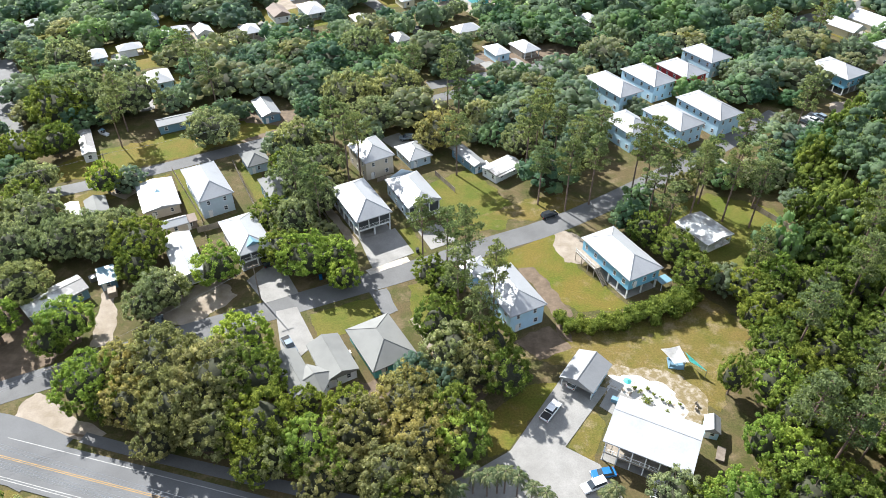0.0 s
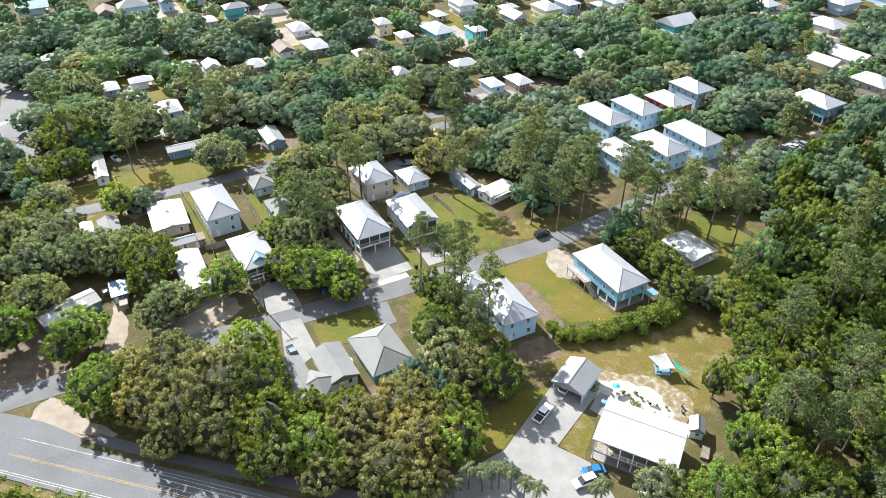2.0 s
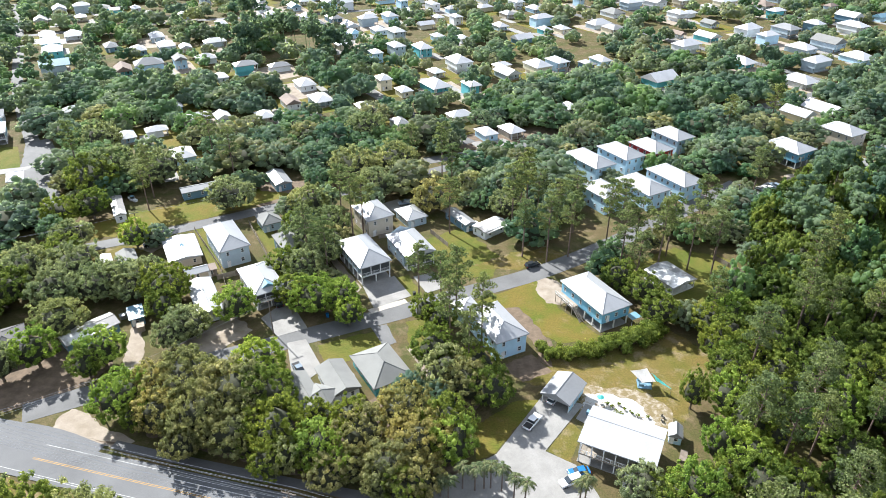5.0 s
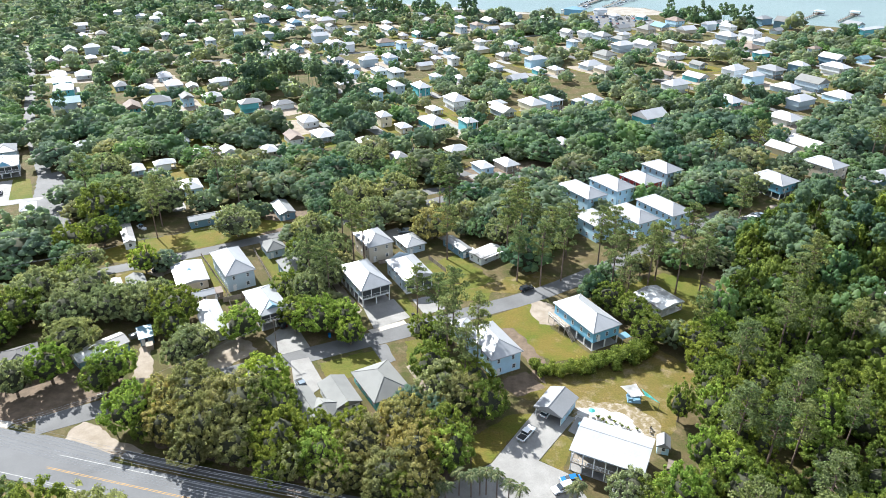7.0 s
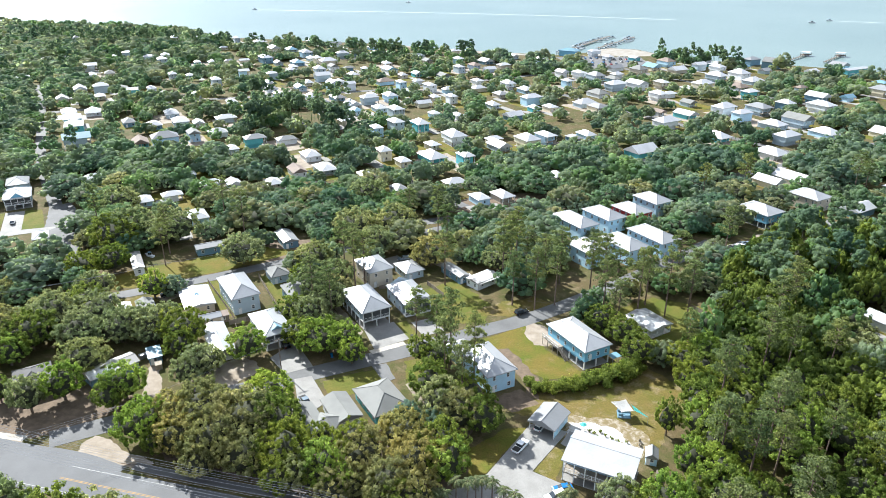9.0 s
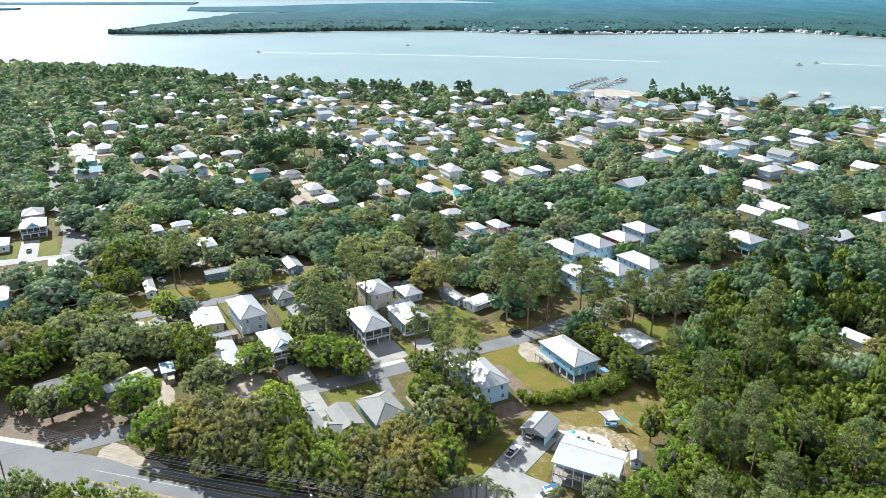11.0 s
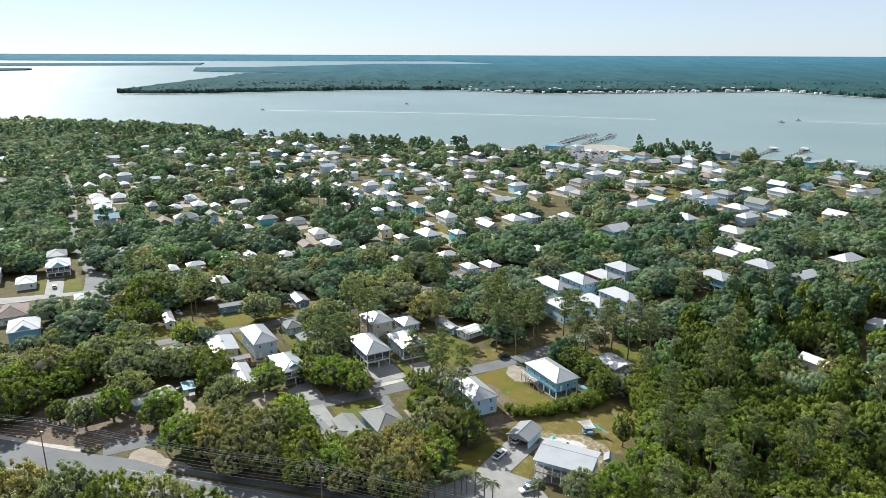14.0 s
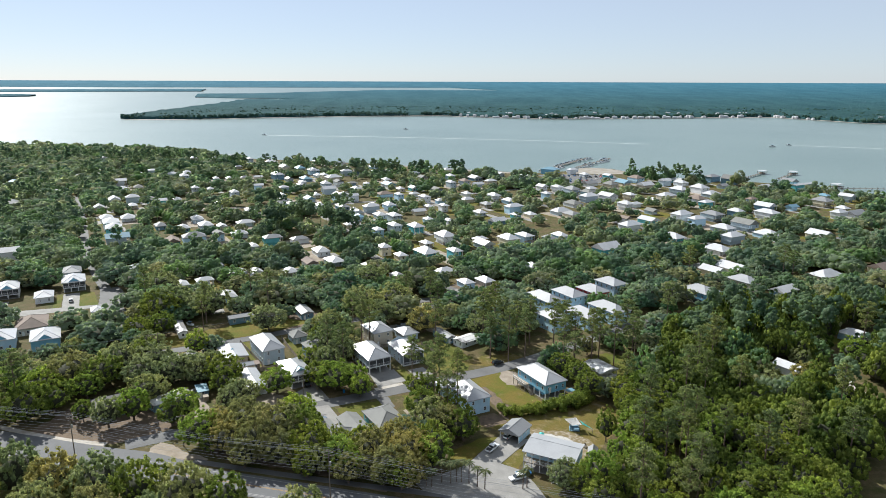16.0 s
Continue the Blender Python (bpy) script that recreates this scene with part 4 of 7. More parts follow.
    house(50.3, 77.6, 3.0, 3.8, 2.3, -17, "gable", 1.0, SIDE_SKY, ROOF_LIGHT, 0, 0, 0.25, label="small pale garden shed with a gabled roof", seed=33)


lots()
row_houses()
boxy_yard()


def left_row():
    """Raised cottages in a row beyond the trees of the side street."""
    for n, (x, y, w, l, z, wall, top, text) in enumerate((
            (-217, 236, 11, 15, 5.4, SIDE_WHITE, ROOF_HAZY, "white raised cottage with a blue-shaded porch gable"), (-194.5, 228.5, 9, 12, 3.2, SIDE_WHITE, ROOF_HAZY, "small white cottage with a white roof"),
            (-190, 249.5, 11.5, 15, 5.4, SIDE_BLUE, ROOF_HAZY, "pale blue raised cottage with a porch gable"), (-201.5, 270, 10, 13, 4.5, SIDE_GREY, ROOF_LIGHT, "grey cottage with a pale roof"),
            (-177, 187, 13, 17, 3.4, SIDE_TAN, ROOF_BROWN, "long house with a brown shingle roof"), (-160.5, 168, 11.5, 15, 5.0, SIDE_BLUE, ROOF_HAZY, "pale blue raised cottage with a white roof"),
            (-178, 166.5, 11, 14, 5.0, SIDE_SKY, ROOF_HAZY, "sky-blue raised cottage with a white roof"), (-157, 206, 6, 9, 3.0, SIDE_WHITE, ROOF_HAZY, "low white outbuilding beside a lane"),
            (-107, 108, 9.5, 11.5, 3.2, SIDE_DARKBLUE, ROOF_DARK, "low house with a dark grey shingle hip roof"))):
        h = house(x, y, w, l, z, GRID + (0 if n != 8 else 4), "hip", w * 0.22, wall, top, 2.3 if z > 5 else 0, 2.2 if z > 5 else 0, 0.5, True, text, 1, 400 + n, screened=z > 5)
        if z >= 5:
            front, half, low, top_z = -l / 2 + 0.4, w * 0.24, z + 0.12, z + w * 0.19
            gable = part("gablet", solid(bmesh.new(), [[(-half, front, low), (half, front, low), (0, front, top_z)], [(-half, front, low), (0, front, top_z), (0, front + w * 0.42, top_z), (-half, front + 0.6, low)],
                                                       [(half, front, low), (half, front + 0.6, low), (0, front + w * 0.42, top_z), (0, front, top_z)]]), top, h)
            # blue siding colour stands for the shade on the gable front
            part("gable_face", solid(bmesh.new(), [[(-half * 0.86, front - 0.02, low + 0.08), (half * 0.86, front - 0.02, low + 0.08), (0, front - 0.02, top_z - 0.16)]]), SIDE_BLUE, gable, "gable face with blue shade in its colour")


left_row()

HOUSES_A = [
    (140, 137, 9), (187, 170, 15), (166, 215, 11), (-102, 228, 14), (188, 235, 15), (-132, 248, 9), (21, 251, 11), (32, 254, 13),
    (-122, 255, 11), (-17, 264, 11), (227, 264, 22), (-98, 272, 11), (-109, 272, 12), (10, 273, 13), (-79, 273, 12), (166, 274, 15),
    (180, 279, 18), (270, 280, 18), (-170, 281, 12), (62, 284, 10), (-35, 285, 11), (-125, 287, 9), (-71, 293, 14), (-57, 297, 16),
    (-260, 309, 15), (-17, 310, 11), (17, 311, 12), (-1, 319, 18), (-28, 321, 11), (-69, 322, 15), (190, 325, 22), (118, 329, 20),
]
HOUSES_B = [
    (-116, 335, 9), (38, 341, 16), (-1, 343, 12), (55, 346, 18), (-106, 348, 15), (-174, 349, 16), (-211, 349, 18), (-160, 351, 17),
    (212, 353, 17), (67, 354, 15), (36, 355, 10), (-89, 355, 13), (12, 355, 18), (85, 358, 9), (-146, 360, 13), (173, 361, 20),
    (94, 366, 14), (282, 368, 22), (245, 370, 22), (-135, 372, 14), (-36, 373, 10), (-228, 381, 19), (-9, 385, 15), (-25, 389, 14),
    (151, 390, 18), (222, 392, 18), (-182, 392, 15), (240, 396, 20), (-155, 397, 10), (-202, 400, 14), (-239, 401, 19), (-169, 403, 16),
]
HOUSES_C = [
    (-141, 411, 15), (210, 413, 14), (16, 419, 11), (175, 422, 17), (0, 424, 10), (-183, 426, 16), (-27, 427, 16), (158, 428, 10),
    (-239, 430, 17), (-256, 430, 18), (230, 432, 22), (205, 432, 22), (278, 439, 22), (72, 442, 12), (118, 445, 16), (84, 445, 14),
    (356, 447, 22), (43, 453, 14), (-60, 454, 16), (112, 459, 18), (73, 466, 17), (-49, 466, 15), (291, 469, 20), (13, 470, 9),
    (-34, 474, 15), (-283, 475, 15), (173, 480, 16), (0, 481, 11), (-75, 481, 17), (-360, 482, 16), (247, 487, 15), (-49, 490, 11),
]
HOUSES_D = [
    (185, 492, 14), (-187, 492, 9), (356, 496, 22), (130, 496, 22), (-281, 500, 16), (351, 503, 11), (295, 503, 9), (-22, 504, 11),
    (-243, 509, 9), (74, 511, 16), (11, 511, 12), (-270, 512, 14), (208, 516, 13), (36, 516, 14), (-4, 516, 14), (-134, 516, 15),
    (-231, 516, 9), (-255, 516, 16), (150, 521, 20), (-70, 521, 9), (-111, 521, 15), (252, 523, 21), (223, 523, 19), (168, 523, 20),
    (61, 524, 15), (-84, 524, 16), (190, 528, 15), (-28, 529, 10), (112, 534, 10), (-141, 540, 14), (-108, 542, 13), (-186, 542, 13),
]
HOUSES_E = [
    (-14, 548, 11), (-43, 548, 18), (-82, 548, 12), (277, 550, 22), (37, 550, 13), (249, 561, 22), (157, 561, 16), (142, 562, 19),
    (-99, 562, 15), (-232, 568, 11), (-145, 571, 12), (274, 573, 22), (130, 576, 15), (8, 576, 16), (-220, 577, 11), (115, 579, 14),
    (-29, 579, 12), (-309, 580, 14), (-16, 586, 14), (-297, 589, 15), (189, 595, 18), (-107, 598, 15), (230, 608, 22), (23, 608, 13),
    (-135, 608, 12), (52, 611, 14), (-43, 611, 22), (-96, 611, 15), (-66, 615, 9), (-327, 615, 15), (389, 618, 22), (173, 618, 17),
]
HOUSES_F = [
    (66, 618, 15), (38, 618, 15), (-82, 618, 12), (255, 621, 14), (211, 625, 22), (-446, 627, 16), (230, 643, 22), (276, 643, 22),
    (-106, 646, 22), (200, 646, 10), (-156, 650, 14), (-238, 654, 12), (-223, 654, 14), (-138, 654, 22), (320, 654, 19), (-208, 661, 10),
    (52, 661, 22), (-194, 665, 9), (255, 665, 10), (-396, 669, 15), (-173, 669, 21), (-293, 673, 13), (-381, 681, 11), (-16, 681, 13),
    (-281, 685, 14), (-338, 693, 10), (-327, 701, 14), (-138, 706, 22), (-400, 732, 10), (-179, 737, 22), (-387, 746, 9), (-162, 747, 22),
]
HOUSES_G = [
    (-242, 761, 10), (-448, 786, 17), (-213, 813, 22), (-323, 835, 17), (-303, 859, 16), (-278, 859, 16), (-389, 884, 22),
]
TOWN = HOUSES_A + HOUSES_B + HOUSES_C + HOUSES_D + HOUSES_E + HOUSES_F + HOUSES_G


def more_town():
    """Further houses on the lots between, in the thick of the town and along the wooded side."""
    rng = random.Random(4)
    out = []
    a = radians(GRID)
    for i in range(-30, 31):
        for j in range(-4, 34):
            u, v = i * 17.5 + rng.uniform(-2, 2), j * 23.0 + rng.uniform(-3, 3)
            x, y = u * math.cos(a) - v * math.sin(a) + 40, u * math.sin(a) + v * math.cos(a) + 330
            thick = 430 < y < shore_y(x) - 18 and -190 < x < 400
            wooded = 330 < y < shore_y(x) - 30 and abs(x) < 0.62 * (y + 130)
            if not (thick and rng.random() < 0.14 or wooded and rng.random() < 0.04):
                continue
            if any(math.hypot(x - p, y - q) < 18 for p, q, _ in TOWN + out) or any(off_line(x, y, line) < wide / 2 + 6 for line, wide in STREETS):
                continue
            out.append((x, y, rng.uniform(12, 16)))
    return out


TOWN = TOWN + more_town()
NEAR_HOUSES = [(42, 124, 12), (15, 112, 10), (8, 121, 5), (-65, 156, 11), (-49, 133, 10), (-22, 146, 11), (-8, 153, 10), (-21, 172, 9), (-9, 176, 7),
               (-78, 153, 10), (-70, 141, 5), (-63, 127, 10), (-13, 98, 9), (-23, 94, 7), (-30, 90, 8), (-26, 88, 5), (-45, 155, 5), (-56, 172, 6), (-85, 197, 7),
               (-59, 205, 6), (-98, 146, 4), (-93, 148, 5), (-88, 113, 5), (-80, 121, 4), (-109, 182, 6), (67, 137, 8), (17, 168, 6), (8, 173, 6),
               (38, 73, 11), (29, 90, 7), (50, 78, 4), (-217, 236, 9), (-194, 228, 8), (-190, 249, 9), (-201, 270, 8), (-177, 187, 10), (-160, 168, 9), (-178, 166, 9), (-157, 206, 5), (-107, 108, 7)] + [(x, y, 10) for x, y, *_ in ROW]


def town():
    rng = random.Random(12)
    looks = [(SIDE_WHITE, "white"), (SIDE_SKY, "pale blue"), (SIDE_GREY, "grey"), (SIDE_TAN, "tan"), (SIDE_YELLOW, "cream"), (SIDE_GREY, "grey"), (SIDE_WHITE, "white"), (SIDE_WHITE, "white"), (SIDE_SKY, "pale blue"), (SIDE_TAN, "tan"), (SIDE_WHITE, "white"), (SIDE_GREY, "grey"), (SIDE_YELLOW, "cream"), (SIDE_TEAL, "teal"), (SIDE_DARKBLUE, "steel blue")]
    tops = [(ROOF_HAZY, "white metal")] * 28 + [(ROOF_LIGHT, "pale metal")] * 4 + [(ROOF_GREY, "grey shingle")] * 2 + [(ROOF_BROWN, "brown shingle"), (ROOF_BLUE, "blue metal")]
    for n, (x, y, wide) in enumerate(TOWN):
        wide = min(max(wide * 0.92, 10.5), 18)
        w, l = wide * rng.uniform(0.60, 0.70), wide * rng.uniform(0.86, 1.0)
        wall, c1 = rng.choice(looks)
        top, c2 = rng.choice(tops)
        raised = rng.random() < 0.36 and wide > 13
        raised = raised and (y > 300 or rng.random() < 0.2)
        tall = raised or y > 300 and rng.random() < 0.3
        house(x, y, w, l, 5.8 if tall else 3.1, GRID + rng.choice((0, 0, 90)) + rng.uniform(-3, 3), rng.choice(("hip", "hip", "hip", "gable")), w * rng.uniform(0.22, 0.28), wall, top,
              2.5 if raised else 0, 2.0 if rng.random() < 0.5 else 0, 0.5, False, f"{c1} {'raised ' if raised else ''}house with a {c2} roof", 2 if tall and not raised else 1, 100 + n, "houses of the town")


town()



def yards():
    """Mown yards and drives round the houses of the town."""
    rng = random.Random(61)
    for material, name, label, z, share in ((GRASS, "lawns", "mown yellow-green lawns round the town houses", 0.02, 0.7), (BEIGE, "yards", "bare sandy yards round the town houses", 0.028, 0.35), (CONCRETE, "driveways", "pale concrete driveways beside the town houses", 0.036, 0.6)):
        v, f = [], []
        for x, y, wide in TOWN:
            if rng.random() > share:
                continue
            c, s = math.cos(radians(GRID)), math.sin(radians(GRID))
            if material is CONCRETE:
                px, py, a, b = rng.choice((-1, 1)) * rng.uniform(6, 8), rng.uniform(-10, -4), rng.uniform(2, 3.2), rng.uniform(7, 11)
            else:
                px, py, a, b = rng.uniform(-4, 4), rng.uniform(-5, 3), rng.uniform(8, 13), rng.uniform(10, 16)
            n = 10
            o = len(v)
            for k in range(n):
                t = 2 * math.pi * (k + 0.5) / n
                q = 1.0 if material is CONCRETE else rng.uniform(0.8, 1.1)
                e = 0.35
                ux = px + a * q * math.copysign(abs(math.cos(t)) ** e, math.cos(t))
                uy = py + b * q * math.copysign(abs(math.sin(t)) ** e, math.sin(t))
                v.append((x + ux * c - uy * s, y + ux * s + uy * c, z + 0.00001 * o))
            f.append(tuple(range(o, o + n)))
        tagged(raw(name, v, f, material), label, name, kind="stuff")


yards()
# ---- trees ----
def leaf_cloud(rng, clumps, per, size, stretch=1.0, three=False, rough=0.55, inner=0.62, out=None):
    """Leaves as small three- or four-cornered blades laid over clumps. clumps: rows of x, y, z, radius. out: the way in which each clump looks out of its crown."""
    wide = np.repeat(rng.uniform(0.72, 1.30, (len(clumps), 3)), per, axis=0)
    c = np.repeat(np.array(clumps, float), per, axis=0)
    n = len(c)
    d = rng.normal(size=(n, 3))
    d /= np.linalg.norm(d, axis=1, keepdims=True)
    if out is not None:
        d = d * 0.8 + np.repeat(np.array(out), per, axis=0) * 0.75
        d /= np.linalg.norm(d, axis=1, keepdims=True)
    d[:, 2] = np.where(d[:, 2] < -0.35, -d[:, 2], d[:, 2])
    p = c[:, :3] + d * (c[:, 3:4] * (inner + (1.22 - inner) * rng.random((n, 1)) ** 1.3)) * wide * np.array([1, 1, stretch])
    nor = d + rng.normal(scale=rough, size=(n, 3))
    nor /= np.linalg.norm(nor, axis=1, keepdims=True)
    u = np.cross(nor, rng.normal(size=(n, 3)))
    u /= np.linalg.norm(u, axis=1, keepdims=True)
    v = np.cross(nor, u)
    s = size * rng.uniform(0.6, 1.35, (n, 1))
    if three:
        q = np.stack([p - u * s * 0.62 - v * s * 0.3, p + v * s * 0.62 + nor * s * 0.15, p + u * s * 0.62 - v * s * 0.3], 1)
        return q.reshape(-1, 3), np.arange(3 * n).reshape(-1, 3)
    q = np.stack([p - u * s * 0.62, p - v * s * 0.42 + nor * s * 0.12, p + u * s * 0.62, p + v * s * 0.42 - nor * s * 0.08], 1)
    return q.reshape(-1, 3), np.arange(4 * n).reshape(-1, 4)


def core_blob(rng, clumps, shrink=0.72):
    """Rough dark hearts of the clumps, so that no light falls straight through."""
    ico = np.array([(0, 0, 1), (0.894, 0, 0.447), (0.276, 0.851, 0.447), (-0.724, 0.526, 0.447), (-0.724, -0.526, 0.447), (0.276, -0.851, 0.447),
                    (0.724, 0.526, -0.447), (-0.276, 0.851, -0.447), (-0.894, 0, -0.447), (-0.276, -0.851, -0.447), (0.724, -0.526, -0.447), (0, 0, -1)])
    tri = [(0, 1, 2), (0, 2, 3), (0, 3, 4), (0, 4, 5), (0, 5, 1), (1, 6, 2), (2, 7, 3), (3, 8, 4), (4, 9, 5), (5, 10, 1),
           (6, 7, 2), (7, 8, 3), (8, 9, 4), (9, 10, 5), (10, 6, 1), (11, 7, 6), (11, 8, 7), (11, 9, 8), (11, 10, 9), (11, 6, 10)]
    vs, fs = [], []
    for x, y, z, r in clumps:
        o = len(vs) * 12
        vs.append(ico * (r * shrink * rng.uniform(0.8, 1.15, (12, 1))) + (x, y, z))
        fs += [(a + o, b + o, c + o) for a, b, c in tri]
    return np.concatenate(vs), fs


def clump_shells(rng, clumps, ways, share=1.0):
    """The rounded outer sides of the clumps, over which the leaves stand."""
    ico = np.array([(0, 0, 1), (0.894, 0, 0.447), (0.276, 0.851, 0.447), (-0.724, 0.526, 0.447), (-0.724, -0.526, 0.447), (0.276, -0.851, 0.447),
                    (0.724, 0.526, -0.447), (-0.276, 0.851, -0.447), (-0.894, 0, -0.447), (-0.276, -0.851, -0.447), (0.724, -0.526, -0.447), (0, 0, -1)])
    tri = np.array([(0, 1, 2), (0, 2, 3), (0, 3, 4), (0, 4, 5), (0, 5, 1), (1, 6, 2), (2, 7, 3), (3, 8, 4), (4, 9, 5), (5, 10, 1),
                    (6, 7, 2), (7, 8, 3), (8, 9, 4), (9, 10, 5), (10, 6, 1), (11, 7, 6), (11, 8, 7), (11, 9, 8), (11, 10, 9), (11, 6, 10)])
    vs, fs = [], []
    for (x, y, z, r), way in zip(clumps, ways):
        turn = np.array(Euler(rng.uniform(0, 6.28, 3)).to_matrix())
        p = ico @ turn.T
        seen = p[tri].mean(1) @ (way / np.linalg.norm(way)) > -0.1
        fs.append(tri[seen] + 12 * len(vs))
        vs.append(p * rng.uniform(0.74, 1.16, (12, 1)) * (r * share * rng.uniform(0.8, 1.15, 3)) + (x, y, z))
    return np.concatenate(vs), np.concatenate(fs)


def dome(rng, R, H, count, heart=2):
    """A broad uneven crown as a dome of clumps over a dark heart. Returns the clumps, the ways they look, and the heart's points and faces."""
    shift = Vector(rng.uniform(-50, 50, 3))

    def rim(d):
        q = Vector(d)
        k = 1 + 0.30 * noise.noise(q * 1.5 + shift) + 0.16 * noise.noise(q * 3.4 + shift)
        return np.array((R * d[0] * k, R * d[1] * k, H * (0.5 + (0.46 if d[2] > 0 else 0.30) * d[2] * k)))

    clumps, ways = [], []
    for k in range(count):
        z = 1 - 1.5 * (k + 0.5) / count + rng.uniform(-0.06, 0.06)
        a = k * 2.39996 + rng.uniform(-0.35, 0.35)
        z = min(1.0, z)
        q = math.sqrt(1 - z * z)
        d = np.array((q * math.cos(a), q * math.sin(a), z))
        p = rim(d) * rng.uniform(0.76, 0.93)
        p[2] = max(p[2], H * 0.2)
        clumps.append((*p, R * 1.5 / math.sqrt(count) * rng.uniform(0.6, 1.35)))
        ways.append(d + (0, 0, 0.25))
    bm = bmesh.new()
    bmesh.ops.create_icosphere(bm, subdivisions=heart, radius=1.0)
    v = np.array([rim(np.array(p.co)) * (0.64, 0.64, 0.70) * rng.uniform(0.88, 1.06) for p in bm.verts])
    bm.verts.index_update()
    f = [tuple(p.index for p in face.verts) for face in bm.faces]
    bm.free()
    return clumps, ways, v, f


def pine_clumps(rng, H, count):
    out = []
    for k in range(count):
        f = 0.52 + 0.46 * (k + rng.uniform(0, 1)) / count
        reach = 3.7 * math.sin(math.pi * (f - 0.44) / 0.62) ** 0.8
        a = k * 2.4 + rng.uniform(-0.5, 0.5)
        r = reach * rng.uniform(0.25, 1.0)
        out.append((r * math.cos(a), r * math.sin(a), H * f, rng.uniform(0.6, 1.15)))
    return out


def limbs(clumps, H, r, start, every=2, n=6, lean=0.0):
    bm = bmesh.new()
    top = H * 0.62
    tube(bm, (0, 0, 0), (lean * 0.4, 0, start), r * 1.15, r * 0.85, n)
    tube(bm, (lean * 0.4, 0, start), (lean, 0, top), r * 0.85, r * 0.35, n)
    for x, y, z, _ in clumps[1::every]:
        tube(bm, (lean * 0.5, 0, min(start * 1.05, z * 0.8)), (x * 0.85, y * 0.85, z - 0.3), r * 0.34, r * 0.08, 4, False)
    return bm


def tree(name, seed, kind, leaf, R=5.0, H=10.0, label="", fine=1.0, large=False):
    """One tree at the origin: a trunk with limbs, and a crown."""
    rng = np.random.default_rng(seed)
    t = thing(name, 0, -600, -60, 0, label, "tree" if kind != "shrub" else "bush")
    if kind == "pine":
        cl = pine_clumps(rng, H, 30)
        bm = bmesh.new()
        tube(bm, (0, 0, 0), (0.1, 0, H * 0.5), 0.24, 0.17, 7)
        tube(bm, (0.1, 0, H * 0.5), (0, 0, H * 0.97), 0.17, 0.04, 6)
        for x, y, z, _ in cl:
            tube(bm, (0, 0, z - 0.5), (x, y, z), 0.07, 0.02, 4, False)
        part("trunk", bm, PINEBARK, t)
        v, f = leaf_cloud(rng, cl, int(95 * fine), 0.30, 0.55, True, 0.8)
    elif kind == "shrub":
        cl = [(rng.uniform(-R, R) * 0.6, rng.uniform(-R, R) * 0.6, H * rng.uniform(0.25, 0.62), R * rng.uniform(0.25, 0.42)) for _ in range(16)]
        part("trunk", limbs(cl, H * 0.7, 0.08, 0.3, 2, 5), BARK, t)
        v, f = leaf_cloud(rng, cl, int(110 * fine), 0.26, 1.0, True)
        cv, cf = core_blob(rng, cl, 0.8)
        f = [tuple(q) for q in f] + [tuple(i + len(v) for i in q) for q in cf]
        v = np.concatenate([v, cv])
    else:
        cl, ways, cv, cf = dome(rng, R, H, 230 if large else 125)
        part("trunk", limbs(cl, H, 0.32, H * 0.22, 9 if large else 6, 7), BARK, t)
        v, f = leaf_cloud(rng, cl, int((40 if large else 34) * fine), 0.27 if large else 0.25, 0.9, True, 0.6, 0.72, ways)
        sv, sf = clump_shells(rng, cl, ways, 0.74)
        f = np.concatenate([f, sf + len(v)])
        v = np.concatenate([v, sv])
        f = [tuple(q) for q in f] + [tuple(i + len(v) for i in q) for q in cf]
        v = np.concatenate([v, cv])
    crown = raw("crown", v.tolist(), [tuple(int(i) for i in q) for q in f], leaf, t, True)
    # the heart's dark colour carries the shade inside the crown
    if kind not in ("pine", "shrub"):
        crown.data.materials.append(TWIG_SHADE)
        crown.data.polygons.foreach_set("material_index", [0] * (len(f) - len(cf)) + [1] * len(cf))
    return t


FRONT_TREES = [
    (-68.5, 86, 6.4, 'B'), (-64, 90, 5.6, 'O'), (-56, 90, 8.6, 'O'), (-50, 82, 8.4, 'O'), (-45, 85, 9.3, 'O'),
    (-59, 83, 5.6, 'O'), (-41, 96, 6.7, 'B'), (-37, 86, 6.9, 'G'), (-33, 77.5, 7.2, 'G'), (-42, 77, 5.8, 'O'),
    (-30, 72, 4.6, 'D'), (-24, 73, 5.3, 'B'), (-15, 77, 6.4, 'O'), (-18, 81, 4.9, 'G'), (-7, 83, 6.6, 'O'),
    (-4, 74, 7.4, 'O'), (-9, 68, 6.2, 'O'), (2, 79, 6.4, 'G'), (3, 74, 5.3, 'B'), (-4, 65, 5.0, 'O'),
    (7, 90, 6.2, 'O'), (2, 94, 6.3, 'D'), (10, 96, 5.2, 'G'), (-1, 102, 5.4, 'G'), (12, 88, 5.1, 'G'),
    (-19, 69, 3.1, 'B'), (-26, 83, 3.6, 'G'),
]
